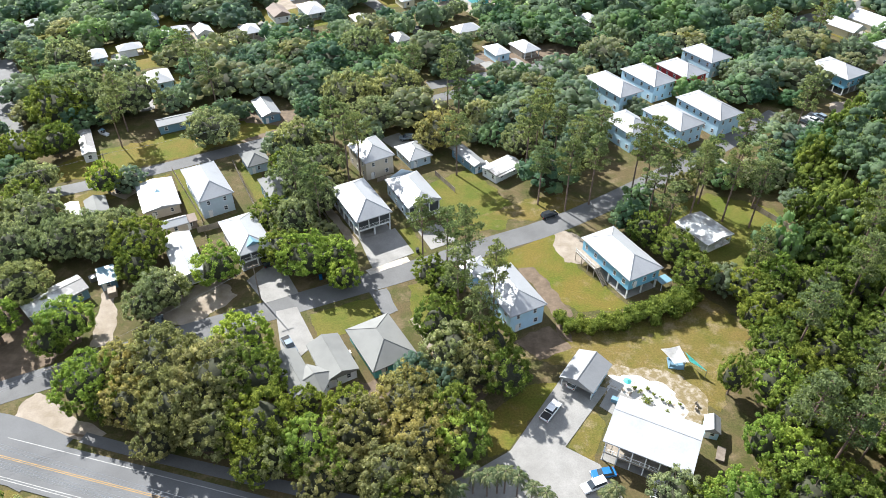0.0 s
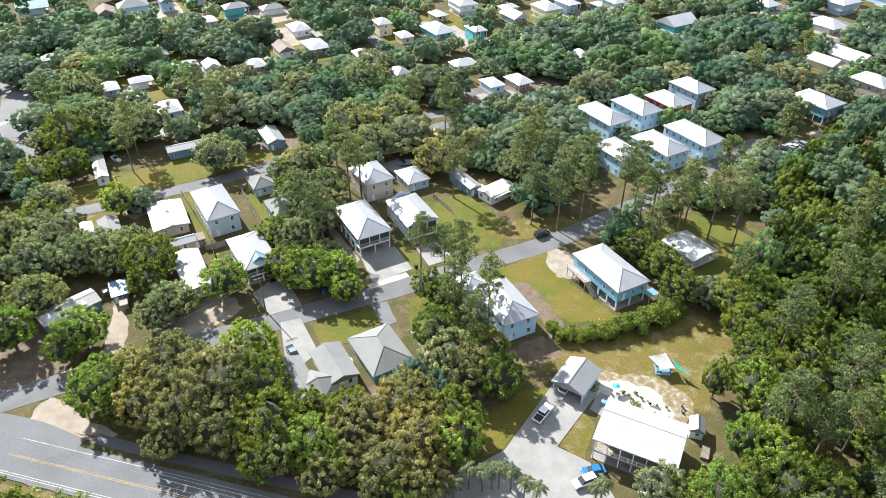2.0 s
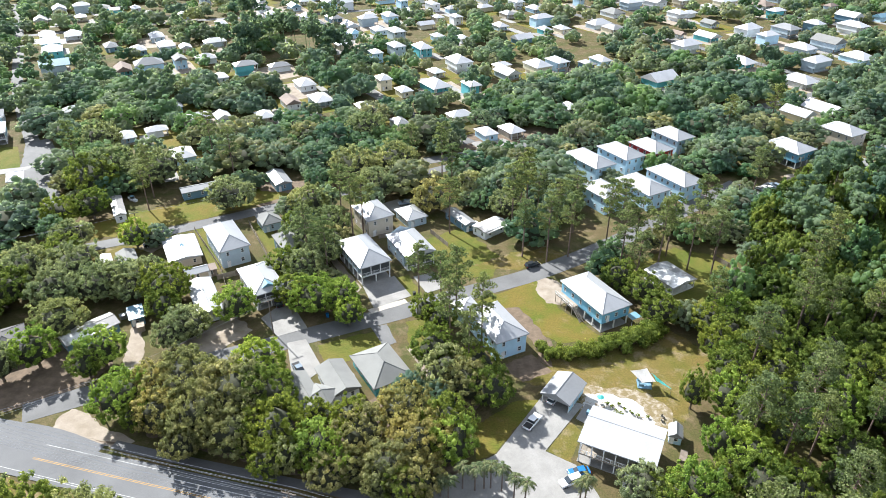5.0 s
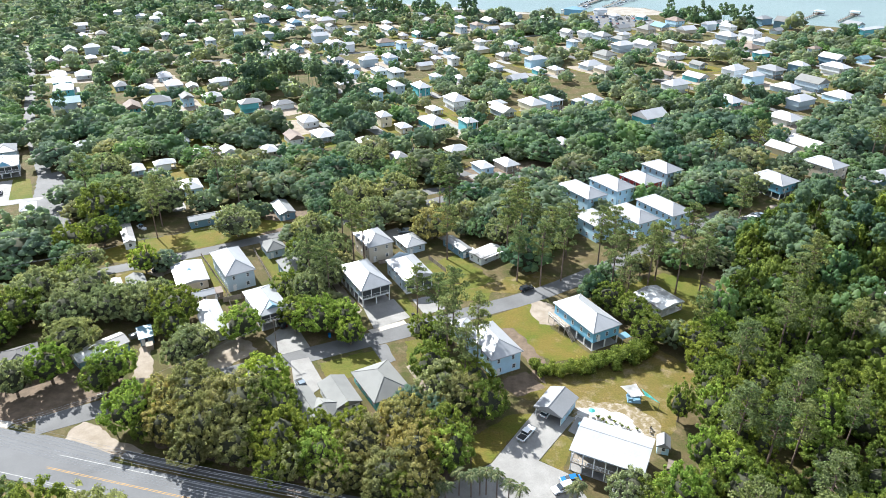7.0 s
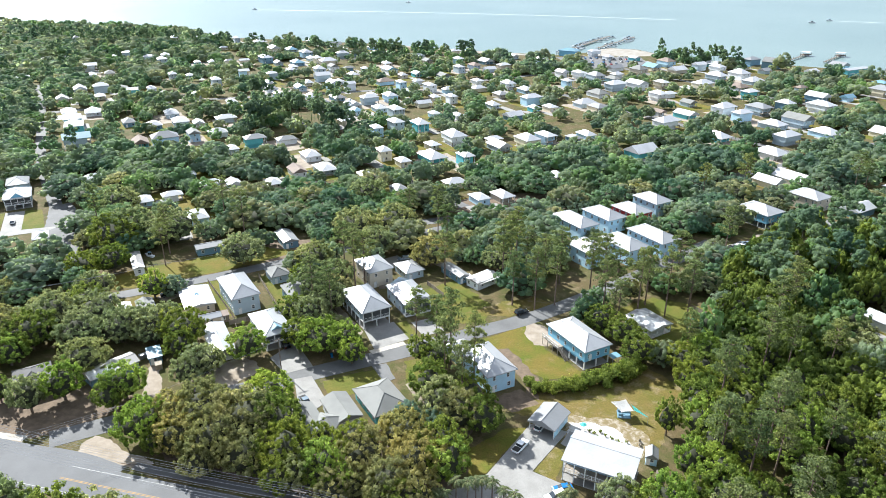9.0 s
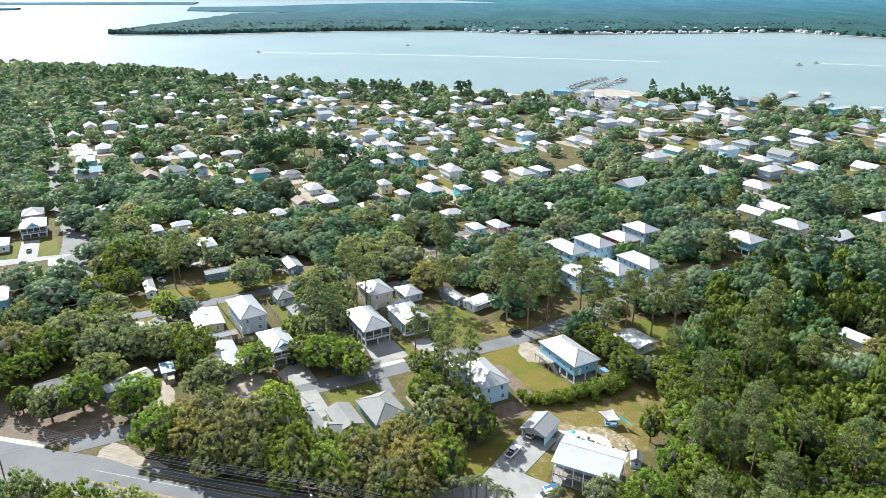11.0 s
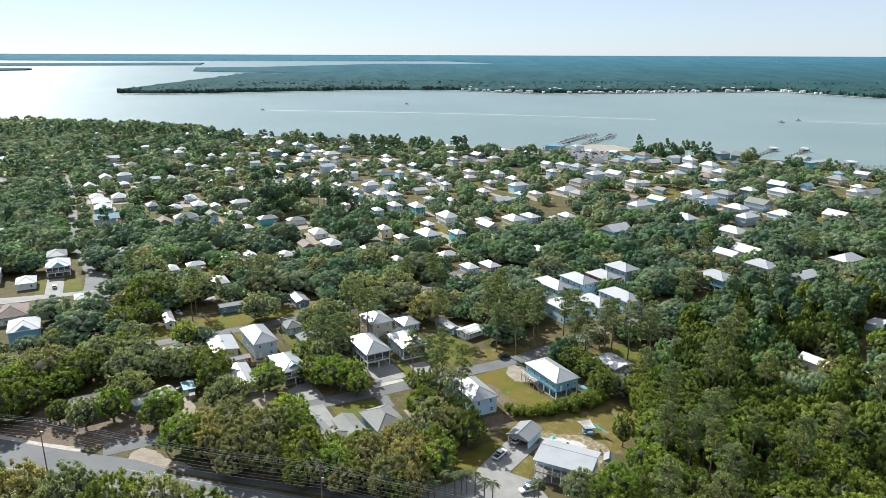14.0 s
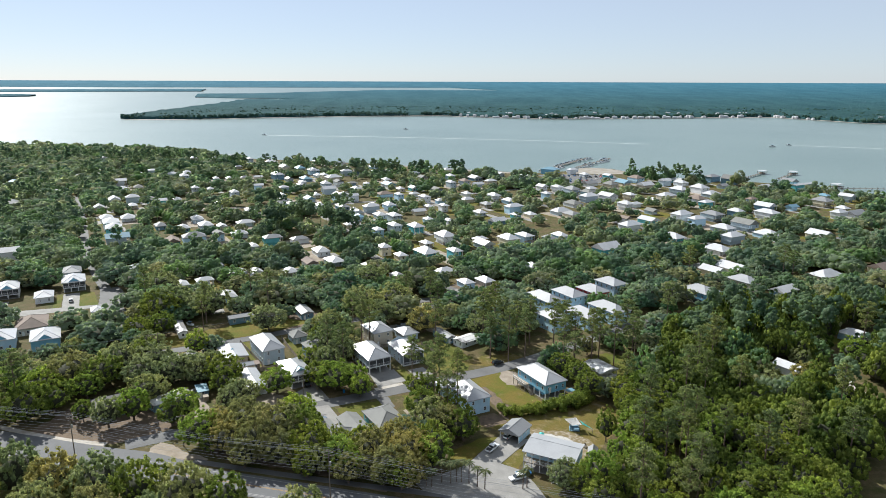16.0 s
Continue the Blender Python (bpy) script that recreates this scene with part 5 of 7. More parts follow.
LEFT_TREES = [
    (-53, 121, 5.6, 'B'), (-74, 129, 7.6, 'G'), (-66, 109, 5.2, 'D'), (-93, 130, 7.5, 'D'), (-104, 139, 8.4, 'D'),
    (-96, 114, 6.8, 'D'), (-80, 102, 6.0, 'B'), (-96, 102, 5.4, 'B', 1.15), (-82, 98, 4.4, 'G'), (-83, 130, 6.2, 'D'),
    (-82, 134, 7.0, 'D'), (-63, 113, 5.5, 'D'), (-104, 128, 7.3, 'D'), (-60, 116, 3.1, 'S'), (-113, 158, 6.4, 'D'),
    (-88, 134, 6.3, 'D'), (-72, 121, 4.6, 'G'), (-116, 178, 6.2, 'G'),
    (-124, 173, 6.6, 'G'), (-122, 206, 11.9, 'D'), (-138, 238, 9.0, 'D'), (-103, 206, 10.5, 'D'), (-124, 198, 10.6, 'G'),
    (-71, 185, 8.3, 'D'), (-102, 97, 4.6, 'D', 1.3), (-112, 101, 3.4, 'G'), (-125, 108, 6.2, 'G'), (-119, 118, 5.2, 'B'),
]
MID_TREES = [
    (-45, 165, 4.8, 'G'), (-41, 157, 7.2, 'D'), (-34, 149, 6.4, 'D'), (-38, 139, 6.6, 'D'), (-44, 141, 5.2, 'G'),
    (-33, 124, 6.8, 'B'), (-26, 124, 5.4, 'B'), (-39, 127, 5.3, 'G'), (-34, 166, 6.6, 'D'), (-43, 179, 7.9, 'D'),
    (-27, 164, 4.8, 'P'), (-32, 176, 5.1, 'P'), (-24, 167, 4.5, 'P'), (-39, 150, 4.6, 'P'), (-32, 142, 4.3, 'P'),
    (-22, 193, 8.2, 'D'), (-31, 209, 9.8, 'D'), (-16, 213, 9.9, 'D'), (-5, 128, 4.0, 'P'), (1, 125, 4.7, 'P'),
    (5, 117, 5.1, 'P'), (-3, 119, 3.9, 'G'), (1, 115, 4.5, 'G'), (-23, 118, 3.9, 'B'),
    (-30, 247, 10.1, 'D'),
]
RIGHT_TREES = [
    (24, 167, 4.8, 'P'), (33, 173, 5.7, 'P'), (38, 164, 5.5, 'P'), (44, 167, 5.6, 'P'), (26, 152, 4.5, 'P'),
    (33, 149, 4.5, 'P'), (40, 152, 4.3, 'P'), (52, 155, 5.4, 'P'), (60, 152, 5.4, 'P'), (54, 144, 4.5, 'P'),
    (65, 144, 5.2, 'P'), (74, 144, 5.3, 'P'), (80, 141, 5.3, 'P'),
    (51, 134, 5.0, 'G'), (56, 127, 5.2, 'G'), (58, 118, 5.0, 'G'), (24, 178, 6.8, 'D'),
    (-1, 183, 7.9, 'O'), (4, 167, 5.8, 'P'), (28, 104, 3.0, 'S'), (33, 104, 3.0, 'S'), (38, 105, 3.6, 'S'),
    (43, 107, 3.7, 'S'), (49, 109, 4.3, 'S'), (54, 112, 4.4, 'S'), (26, 107, 2.6, 'S'), (56.5, 86.5, 3.0, 'G', 1.5), (39, 61.8, 4.7, 'D'), (44, 58.5, 5.0, 'G'), (7.5, 98, 4.2, 'P'), (3, 106, 4.4, 'P'), (11, 107, 4.0, 'P'), (84, 150, 4.6, 'P'), (70, 152, 4.6, 'P'), (58, 162, 4.6, 'P'),
]

ROADSIDE = [(-124, 67, 7.8, 'D'), (-110, 61, 8.0, 'D'), (-97, 57, 7.6, 'O'), (-85, 55, 8.0, 'D'), (-73, 53, 7.4, 'G'), (-61, 51, 7.6, 'D'), (-50, 47.5, 6.6, 'G'),
            (-30, 45, 5.6, 'D'), (-95, 43, 7.5, 'D'), (-80, 41, 7.5, 'O'), (-66, 39, 7.0, 'D'), (-112, 46, 7.0, 'G'), (-128, 52, 7.5, 'D')]

OAK_TEXT = {"O": "spreading oak with olive-brown foliage", "G": "dense dark green broadleaf tree", "B": "bright green broadleaf tree", "D": "grey-green live oak with a broad crown",
            "W": "dense yellow-green woodland tree", "P": "tall slender pine with a high open crown", "S": "rounded green bush with dense small leaves"}
MODELS = {}
for n, (key, kind, leaf) in enumerate((("O", "oak", LEAF_OLIVE), ("G", "wood", LEAF_GREEN), ("B", "wood", LEAF_BRIGHT), ("D", "oak", LEAF_OAK), ("P", "pine", LEAF_PINE), ("S", "shrub", LEAF_GREEN))):
    size = {"oak": (5.0, 10.0), "wood": (5.0, 11.0), "pine": (4.0, 18.0), "shrub": (3.0, 3.6)}[kind]
    MODELS[key] = [tree({"pine": "pine_tree", "shrub": "bush"}.get(kind, "oak_tree" if kind == "oak" else "tree"), 10 * n + k, kind, leaf, *size, OAK_TEXT[key]) for k in range(3)]
LARGE = {}
for n, (key, kind, leaf) in enumerate((("O", "oak", LEAF_OLIVE), ("G", "wood", LEAF_GREEN), ("B", "wood", LEAF_BRIGHT), ("D", "oak", LEAF_OAK))):
    LARGE[key] = [tree("oak_tree" if kind == "oak" else "tree", 200 + 10 * n + k, kind, leaf, 8.0, 13.0, OAK_TEXT[key], 1.0, True) for k in range(2)]
BASE = {"O": 5.0, "G": 5.0, "B": 5.0, "D": 5.0, "P": 4.2, "S": 3.0}
tree_rng = random.Random(5)
PLANTED = []


def plant(x, y, R, key, tall=1.0):
    s = R / BASE[key]
    up = tall * s ** 0.55 if key != "S" else s
    if key == "P":
        s, up = min(max(s, 0.8), 1.15), tree_rng.uniform(0.95, 1.38)
    m = pose(x, y, 0, 0, 0, tree_rng.uniform(0, 360)) @ Matrix.Diagonal((s, s * tree_rng.uniform(0.9, 1.1), up, 1))
    if R > 6.3 and key in LARGE:
        m = m @ Matrix.Diagonal((0.625, 0.625, 0.77, 1))
        copy_thing(tree_rng.choice(LARGE[key]), m)
    else:
        copy_thing(tree_rng.choice(MODELS[key]), m)
    PLANTED.append((x, y, R))


HEDGE = [(30.5, 104.5, 2.8, 'S'), (35.5, 104.8, 3.0, 'S'), (40.5, 106, 3.2, 'S'), (46, 108, 3.6, 'S'), (51.5, 110.5, 3.8, 'S'), (56.5, 113.5, 3.8, 'S'), (27.3, 105.5, 2.4, 'S'), (48, 110.5, 3.2, 'S'),
         (-56, 79.5, 3.6, 'O'), (-47, 76, 3.8, 'O'), (-38, 73.5, 3.8, 'G'), (-25.5, 69.5, 3.6, 'G'), (-16.5, 67.5, 4.0, 'O'), (-11, 63.5, 3.6, 'O'), (-64, 81, 3.4, 'G')]
for row in HEDGE + [(x, y - 3, 4.2, k) for x, y, k in ((-52, 76, 'O'), (-33, 71, 'G'), (-21, 68, 'O'), (-6, 64.5, 'G'))] + LEFT_TREES + MID_TREES + RIGHT_TREES:
    plant(*row)
for x, y, r, key in FRONT_TREES:
    plant(x, y - (2.0 if y < 84 else 0.0), r, key, 1.08)
for row in ROADSIDE:
    plant(*row, 1.28)

KEPT_FREE = [[(-172, 190), (-170, 214), (-146, 216), (-140, 196), (-150, 184)], [(-24, 190), (-12, 198), (6, 188), (12, 172), (-4, 170)], [(27, 127), (29, 141), (38, 148), (46, 146), (40, 132), (36, 126)], [(-48, 113), (-33, 118), (-26, 104), (-36, 98), (-42, 100)], [(-163, 210), (-146, 203), (-146, 230), (-168, 256), (-179, 248)], [(147, 92), (148, 146), (166, 148), (166, 96)], [(-222, 196), (-176, 190), (-166, 214), (-178, 246), (-205, 246), (-222, 226)], [(-86, 78), (-80, 90), (-60, 82), (-20, 71), (-6, 65), (-6, 56), (-60, 70)], [(110, 192), (116, 208), (138, 216), (142, 202), (122, 184)], [(72, 170), (80, 182), (90, 174), (80, 163)], [(-32, 157), (-25, 173), (-12, 171), (-14, 156), (-24, 149)], [(-2, 160), (0, 183), (24, 178), (24, 158)], [(5, 72), (9, 92), (20, 97), (26, 91), (14, 74)], [(6, 126), (28, 142), (37, 130), (24, 112), (12, 121)], [(16, 94), (22, 132), (32, 138), (36, 128), (40, 113), (60, 114), (66, 103), (57, 88), (52, 74), (48, 66), (34, 56), (-2, 56), (-2, 64), (8, 72), (14, 80)],
             [(-12, 158), (8, 171), (20, 151), (12, 138), (-10, 128), (-20, 124), (-20, 136), (-2, 146)],
             [(-50, 124), (-40, 131), (-33, 115), (-42, 111)], [(-30, 110), (-14, 117), (2, 121), (3, 98), (-8, 88), (-38, 84), (-36, 98)],
             [(-122, 161), (-110, 178), (-78, 194), (-60, 196), (-55, 186), (-78, 170), (-64, 145), (-70, 140), (-85, 165), (-120, 146)],
             [(61, 122), (60, 152), (74, 158), (92, 152), (92, 138), (80, 127), (70, 120)], [(-84, 89), (-80, 78), (-66, 75), (-64, 80), (-75, 87)],
             [(-66, 118), (-50, 120), (-47, 112), (-56, 107), (-66, 108)], [(-40, 60), (-130, 88), (-120, 70), (-40, 48)], [(-225, 205), (-190, 200), (-155, 214), (-165, 245), (-215, 228)], [(-100, 96), (-84, 91), (-83, 78), (-120, 84)], [(-185, 150), (-145, 156), (-150, 168), (-190, 165)],
             [(-100, 108), (-98, 124), (-70, 126), (-66, 100), (-76, 98), (-84, 108)], [(-72, 146), (-60, 139), (-44, 142), (-47, 158), (-58, 176), (-82, 172)], [(-86, 142), (-60, 146), (-52, 112), (-70, 108)],
             [(-34, 152), (-10, 166), (4, 152), (-6, 128), (-24, 124)], [(-60, 800), (126, 705), (150, 634), (225, 634), (256, 715), (210, 780), (60, 760)]]
WOODS = [(44, 56), (51, 64), (57, 73), (61, 86), (67, 101), (64, 115), (73, 124), (88, 128), (93, 146), (108, 172), (134, 200), (221, 201), (330, 215), (330, 30), (60, 30)]

OPEN_YARD = [(-126, 92), (-126, 106), (-116, 120), (-98, 118), (-82, 112), (-78, 92), (-84, 80)]


def open_ground(x, y, r):
    for poly in KEPT_FREE:
        if inside(x, y, poly):
            return False
    for hx, hy, hr in NEAR_HOUSES:
        if abs(x - hx) < hr + r and abs(y - hy) < hr + r and math.hypot(x - hx, y - hy) < hr * 0.85 + r * 0.6:
            return False
    for n, (line, wide) in enumerate(STREETS):
        if off_line(x, y, line) < wide / 2 + r * (0.95 if n < 2 else 0.45 if n < 5 else 0.15):
            return False
    return off_line(x, y, HIGH) > 5.5 + r * 0.5


def woods():
    """The dense wood beside the lots, nearest trees one by one."""
    rng = random.Random(31)
    spots = []
    for _ in range(9000):
        x, y = rng.uniform(40, 235), rng.uniform(40, 205)
        if not inside(x, y, WOODS) or x > 60 + y * 0.95:
            continue
        gap = 4.7
        if any(abs(x - a) < gap and abs(y - b) < gap and math.hypot(x - a, y - b) < gap for a, b in spots):
            continue
        if not open_ground(x, y, 2.5):
            continue
        # the few houses in the wood keep their clearings
        if any(math.hypot(x - hx, y - hy) < 12 or abs((x - hx) * (hy + 60) - (y - hy) * hx) / math.hypot(hx, hy + 60) < 9 and 0 < (hx - x) * hx + (hy - y) * (hy + 60) < 42 * math.hypot(hx, hy + 60) for hx, hy in ((187, 170), (140, 137))):
            continue
        spots.append((x, y))
    return spots


def merged(name, spots, models, material, label, category, heart):
    """Many far trees as one mesh. spots: rows of x, y, radius, height, model."""
    vs, slots, loops, at = [], [], [], 0
    for x, y, R, H, k, a in spots:
        v, inner, leaves = models[k]
        c, s = math.cos(a), math.sin(a)
        p = v * (R, R, H)
        vs.append(np.stack([p[:, 0] * c - p[:, 1] * s + x, p[:, 0] * s + p[:, 1] * c + y, p[:, 2]], 1))
        loops += [inner.ravel() + at, leaves.ravel() + at]
        slots += [np.ones(len(inner), np.int32), np.zeros(len(leaves), np.int32)]
        at += len(v)
    vs, loops, slots = np.concatenate(vs), np.concatenate(loops), np.concatenate(slots)
    me = bpy.data.meshes.new(name)
    me.vertices.add(len(vs))
    me.vertices.foreach_set("co", vs.ravel())
    me.loops.add(len(loops))
    me.loops.foreach_set("vertex_index", loops.astype(np.int32))
    me.polygons.add(len(slots))
    me.polygons.foreach_set("loop_start", np.arange(0, 3 * len(slots), 3, dtype=np.int32))
    me.materials.append(material)
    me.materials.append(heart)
    me.polygons.foreach_set("material_index", slots)
    me.polygons.foreach_set("use_smooth", np.ones(len(slots), bool))
    me.update(calc_edges=True)
    me.validate()
    return tagged(new(name, me), label, category, kind="stuff")


def far_model(seed, count, per, size, kind="oak", heart=2):
    """A tree of unit radius and unit height for the distance."""
    rng = np.random.default_rng(seed)
    R, H = (4.2, 18.0) if kind == "pine" else (4.5, 9.0)
    if kind == "pine":
        cl, full = [], 1.0 if count > 20 else 1.22
        for k in range(count):
            f = rng.uniform(0.58, 0.97)
            reach = R * (0.95 if f < 0.82 else 0.95 - (f - 0.82) * 4.2) * rng.uniform(0.2, 0.85)
            cl.append((reach * math.cos(k * 2.4), reach * math.sin(k * 2.4), H * f, R * full * rng.uniform(0.22, 0.36)))
        q = leaf_cloud(rng, cl, per, size, 0.6, True, 0.5)
        cv, cf = core_blob(rng, cl[::4], 0.5)
        sv, sf = clump_shells(rng, [(x, y, z, r * 0.85) for x, y, z, r in cl], [np.array((0.3 * x, 0.3 * y, 1.0)) for x, y, z, r in cl])
        q = np.concatenate([q[0], sv]), np.concatenate([q[1], sf + len(q[0])])
        post = np.array([(-0.2, -0.12, 0), (0.2, -0.12, 0), (0.0, 0.22, 0), (0, 0, H * 0.9)])
        v = np.concatenate([q[0], cv, post])
        o = len(q[0]) + len(cv)
        f3 = [tuple(i + len(q[0]) for i in t) for t in cf] + [(o, o + 1, o + 3), (o + 1, o + 2, o + 3), (o + 2, o, o + 3)]
    else:
        cl, ways, cv, cf = dome(rng, R, H, count, heart)
        q = leaf_cloud(rng, cl, per, size, 1.0, True, 0.42, 0.9, ways)
        sv, sf = clump_shells(rng, cl, ways)
        q = np.concatenate([q[0], sv]), np.concatenate([q[1], sf + len(q[0])])
        v = np.concatenate([q[0], cv])
        f3 = [tuple(i + len(q[0]) for i in t) for t in cf]
    return v / (R, R, H), np.array(f3, int), q[1]


def shore_clumps(rng):
    """Clumps of taller trees along the town's shore."""
    out = []
    for cx, cy, wide, deep, count, keys in ((-146, 713, 24, 6, 13, "PPPD"), (-97, 713, 18, 6, 12, "PPPD"), (-46, 690, 30, 7, 22, "PPPG"), (-12, 692, 5, 4, 3, "P"), (32, 686, 9, 4, 5, "P"),
                                            (68, 666, 7, 5, 4, "PD"), (92, 602, 13, 9, 12, "GGDP"), (243, 684, 12, 6, 6, "GP"), (264, 645, 20, 9, 17, "PPG"), (289, 628, 12, 7, 10, "PG"), (355, 668, 9, 6, 5, "PD"),
                                            (-363, 801, 36, 12, 24, "PPD"), (-318, 789, 20, 10, 12, "PPD"), (-440, 812, 60, 20, 40, "PDD"), (-545, 835, 70, 26, 46, "PDD"), (-240, 770, 40, 12, 10, "PD")):
        for _ in range(count):
            x, y = cx + rng.uniform(-1, 1) * wide, cy + rng.uniform(-1, 1) * deep
            if y < shore_y(x) - 4:
                out.append((x, y, rng.uniform(5.0, 7.0), rng.choice(keys)))
    return out


def scatter():
    rng = random.Random(77)
    taken = {}

    def free(x, y, gap):
        i, j = int(x // 12), int(y // 12)
        for a in range(i - 1, i + 2):
            for b in range(j - 1, j + 2):
                for px, py, pr in taken.get((a, b), ()):
                    if math.hypot(px - x, py - y) < (gap + pr) * 0.56:
                        return False
        return True

    def take(x, y, r):
        taken.setdefault((int(x // 12), int(y // 12)), []).append((x, y, r))

    for x, y, r in PLANTED:
        take(x, y, r)
    wood = woods()
    wood.sort(key=lambda p: math.hypot(p[0] - 30, p[1] - 40))
    rows = []
    for n, (x, y) in enumerate(wood):
        r = rng.uniform(3.4, 5.6)
        key = rng.choice("GGGGBGG") if rng.random() > 0.10 else "P"
        take(x, y, r)
        if n > 160 and y > 100 and rng.random() < 0.2:
            key = "P"
        if n < 95 or key == "P" and n <= 160:
            plant(x, y, r, key, rng.uniform(0.85, 1.3))
        else:
            rows.append((x, y, r, "W" if key == "G" else key))
    houses = {}
    for x, y, w in TOWN + [(x, y, r * 1.6) for x, y, r in NEAR_HOUSES]:
        houses.setdefault((int(x // 20), int(y // 20)), []).append((x, y, w))

    def by_house(x, y, r, high):
        i, j = int(x // 20), int(y // 20)
        for a in range(i - 2, i + 3):
            for b in range(j - 1, j + 4):
                for hx, hy, w in houses.get((a, b), ()):
                    dx, dy = x - hx, y - hy
                    if math.hypot(dx, dy) < w * 0.48 + r * 0.8:
                        return True
                    # most trees between a house and the viewpoint are left out, the more so tall ones, and the sun
                    # reaches the nearer roofs
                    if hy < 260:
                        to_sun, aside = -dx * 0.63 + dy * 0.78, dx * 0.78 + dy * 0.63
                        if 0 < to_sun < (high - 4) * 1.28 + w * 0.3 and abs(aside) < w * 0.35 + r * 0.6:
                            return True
                    far = math.hypot(hx, hy + 40)
                    back, side = -(dx * hx + dy * (hy + 40)) / far, (dx * (hy + 40) - dy * hx) / far
                    if 0 < back < w * 0.5 + r + (high - 4) * far / 135 and abs(side) < w * 0.42 + r * 0.5 and rng.random() < 0.9:
                        return True
        return False

    for go in range(34000):
        y = 60 + 940 * rng.random() ** 0.8
        x = rng.uniform(-0.70, 0.70) * (y + 120)
        if y > shore_y(x) - (40 if -300 < x < 440 else 6):
            continue
        town_like = 330 < y and -250 < x < 420
        dens = noise.noise(Vector((x * 0.012, y * 0.012, 3.1))) * 0.5 + 0.5
        if rng.random() > (0.24 if town_like else 0.85) + dens * 0.3 or town_like and noise.noise(Vector((x * 0.055, y * 0.045, 7.7))) < -0.16:
            continue
        r = (rng.uniform(5.0, 8.5) if go < 9000 else rng.uniform(3.2, 4.8)) if town_like else rng.uniform(7.0, 10.5) if go < 9000 else rng.uniform(3.8, 6.0)
        key = "P" if rng.random() < (0.05 if town_like else 0.13) and y < shore_y(x) - 130 else rng.choice("DDDGGOOBD")
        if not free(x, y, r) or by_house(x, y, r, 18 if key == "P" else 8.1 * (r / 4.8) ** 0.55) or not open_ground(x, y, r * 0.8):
            continue
        take(x, y, r)
        if inside(x, y, OPEN_YARD):
            continue
        if key == "P" and y < 260 and len(PLANTED) >= 325:
            key = "D"
        if y < 160 and len(PLANTED) < 292 or key == "P" and y < 260:
            plant(x, y, r, key)
        else:
            rows.append((x, y, r, key))
    for x, y, r, key in shore_clumps(rng):
        rows.append((x, y, r, key))
    # stands of tall pines among the town's houses
    for cx, cy, wide, deep, count in ((-96, 408, 24, 12, 26), (-66, 380, 14, 10, 12), (-118, 384, 12, 8, 9), (-128, 470, 10, 14, 10), (-66, 454, 10, 14, 11)):
        for _ in range(count):
            x, y = cx + rng.uniform(-1, 1) * wide, cy + rng.uniform(-1, 1) * deep
            if all(math.hypot(x - hx, y - hy) > w * 0.5 + 3 for hx, hy, w in TOWN):
                rows.append((x, y, 5.0, "P"))
    near = {k: [far_model(s, 76, 12, 0.29) for s in range(4)] for k in "DGOB"}
    near["P"] = [far_model(9 + s, 24, 22, 0.50, "pine") for s in range(3)]
    far = {k: [far_model(20 + s, 36, 7, 0.46) for s in range(4)] for k in "DGOB"}
    far["P"] = [far_model(29 + s, 15, 14, 0.7, "pine") for s in range(3)]
    dim = {k: [far_model(40 + s, 17, 4, 0.66, heart=1) for s in range(4)] for k in "DGOB"}
    dim["P"] = [far_model(49 + s, 17, 10, 0.85, "pine") for s in range(3)]
    near["W"], far["W"], dim["W"] = near["G"], far["G"], dim["G"]
    leaf = {"W": FAR_WOODS, "D": HAZY_OAK, "G": HAZY_GREEN, "O": HAZY_OLIVE, "B": HAZY_BRIGHT, "P": HAZY_PINE}
    for key in "DGOBPW":
        for models, lo, hi in ((near, 0, 270), (far, 270, 450), (dim, 450, 2000)):
            spots = []
            for x, y, r, k in rows:
                # small crowns need no more leaves than a tree farther off
                reach = y + (130 if r < 5.0 and k != "P" and y > 200 else 0)
                if k == key and lo <= reach < hi:
                    h = rng.uniform(16, 22) if k == "P" else rng.uniform(8.0, 16.5) if inside(x, y, WOODS) else rng.uniform(6.8, 9.4) * (r / 4.8) ** 0.55 * (1.35 if y > shore_y(x) - 95 and r >= 5.0 else 1.0)
                    spots.append((x, y, rng.uniform(3.6, 5.0) if k == "P" else r, h, rng.randrange(len(models[k])), rng.uniform(0, 6.28)))
            if spots:
                merged("trees", spots, models[key], leaf[key], OAK_TEXT[key].replace("tree", "trees") + " spread over the town", "trees", TWIG_SHADE if models is near else leaf[key])


scatter()
for models in (*MODELS.values(), *LARGE.values()):
    for model in models:
        for o in (*model.children_recursive, model):
            bpy.data.objects.remove(o)


# ---- the far shore ----
HINGE, RIM = 2300.0, 4750.0


def drawn_in(x, y, z):
    """The distance past the hinge leans up, so that the skyline stands at the rim."""
    if y <= HINGE:
        return (x, y, z)
    s = (RIM + 103) / (y + 103 + RIM - HINGE)
    return (x * s, -103 + s * (y + 103), 108 + s * (z - 108))


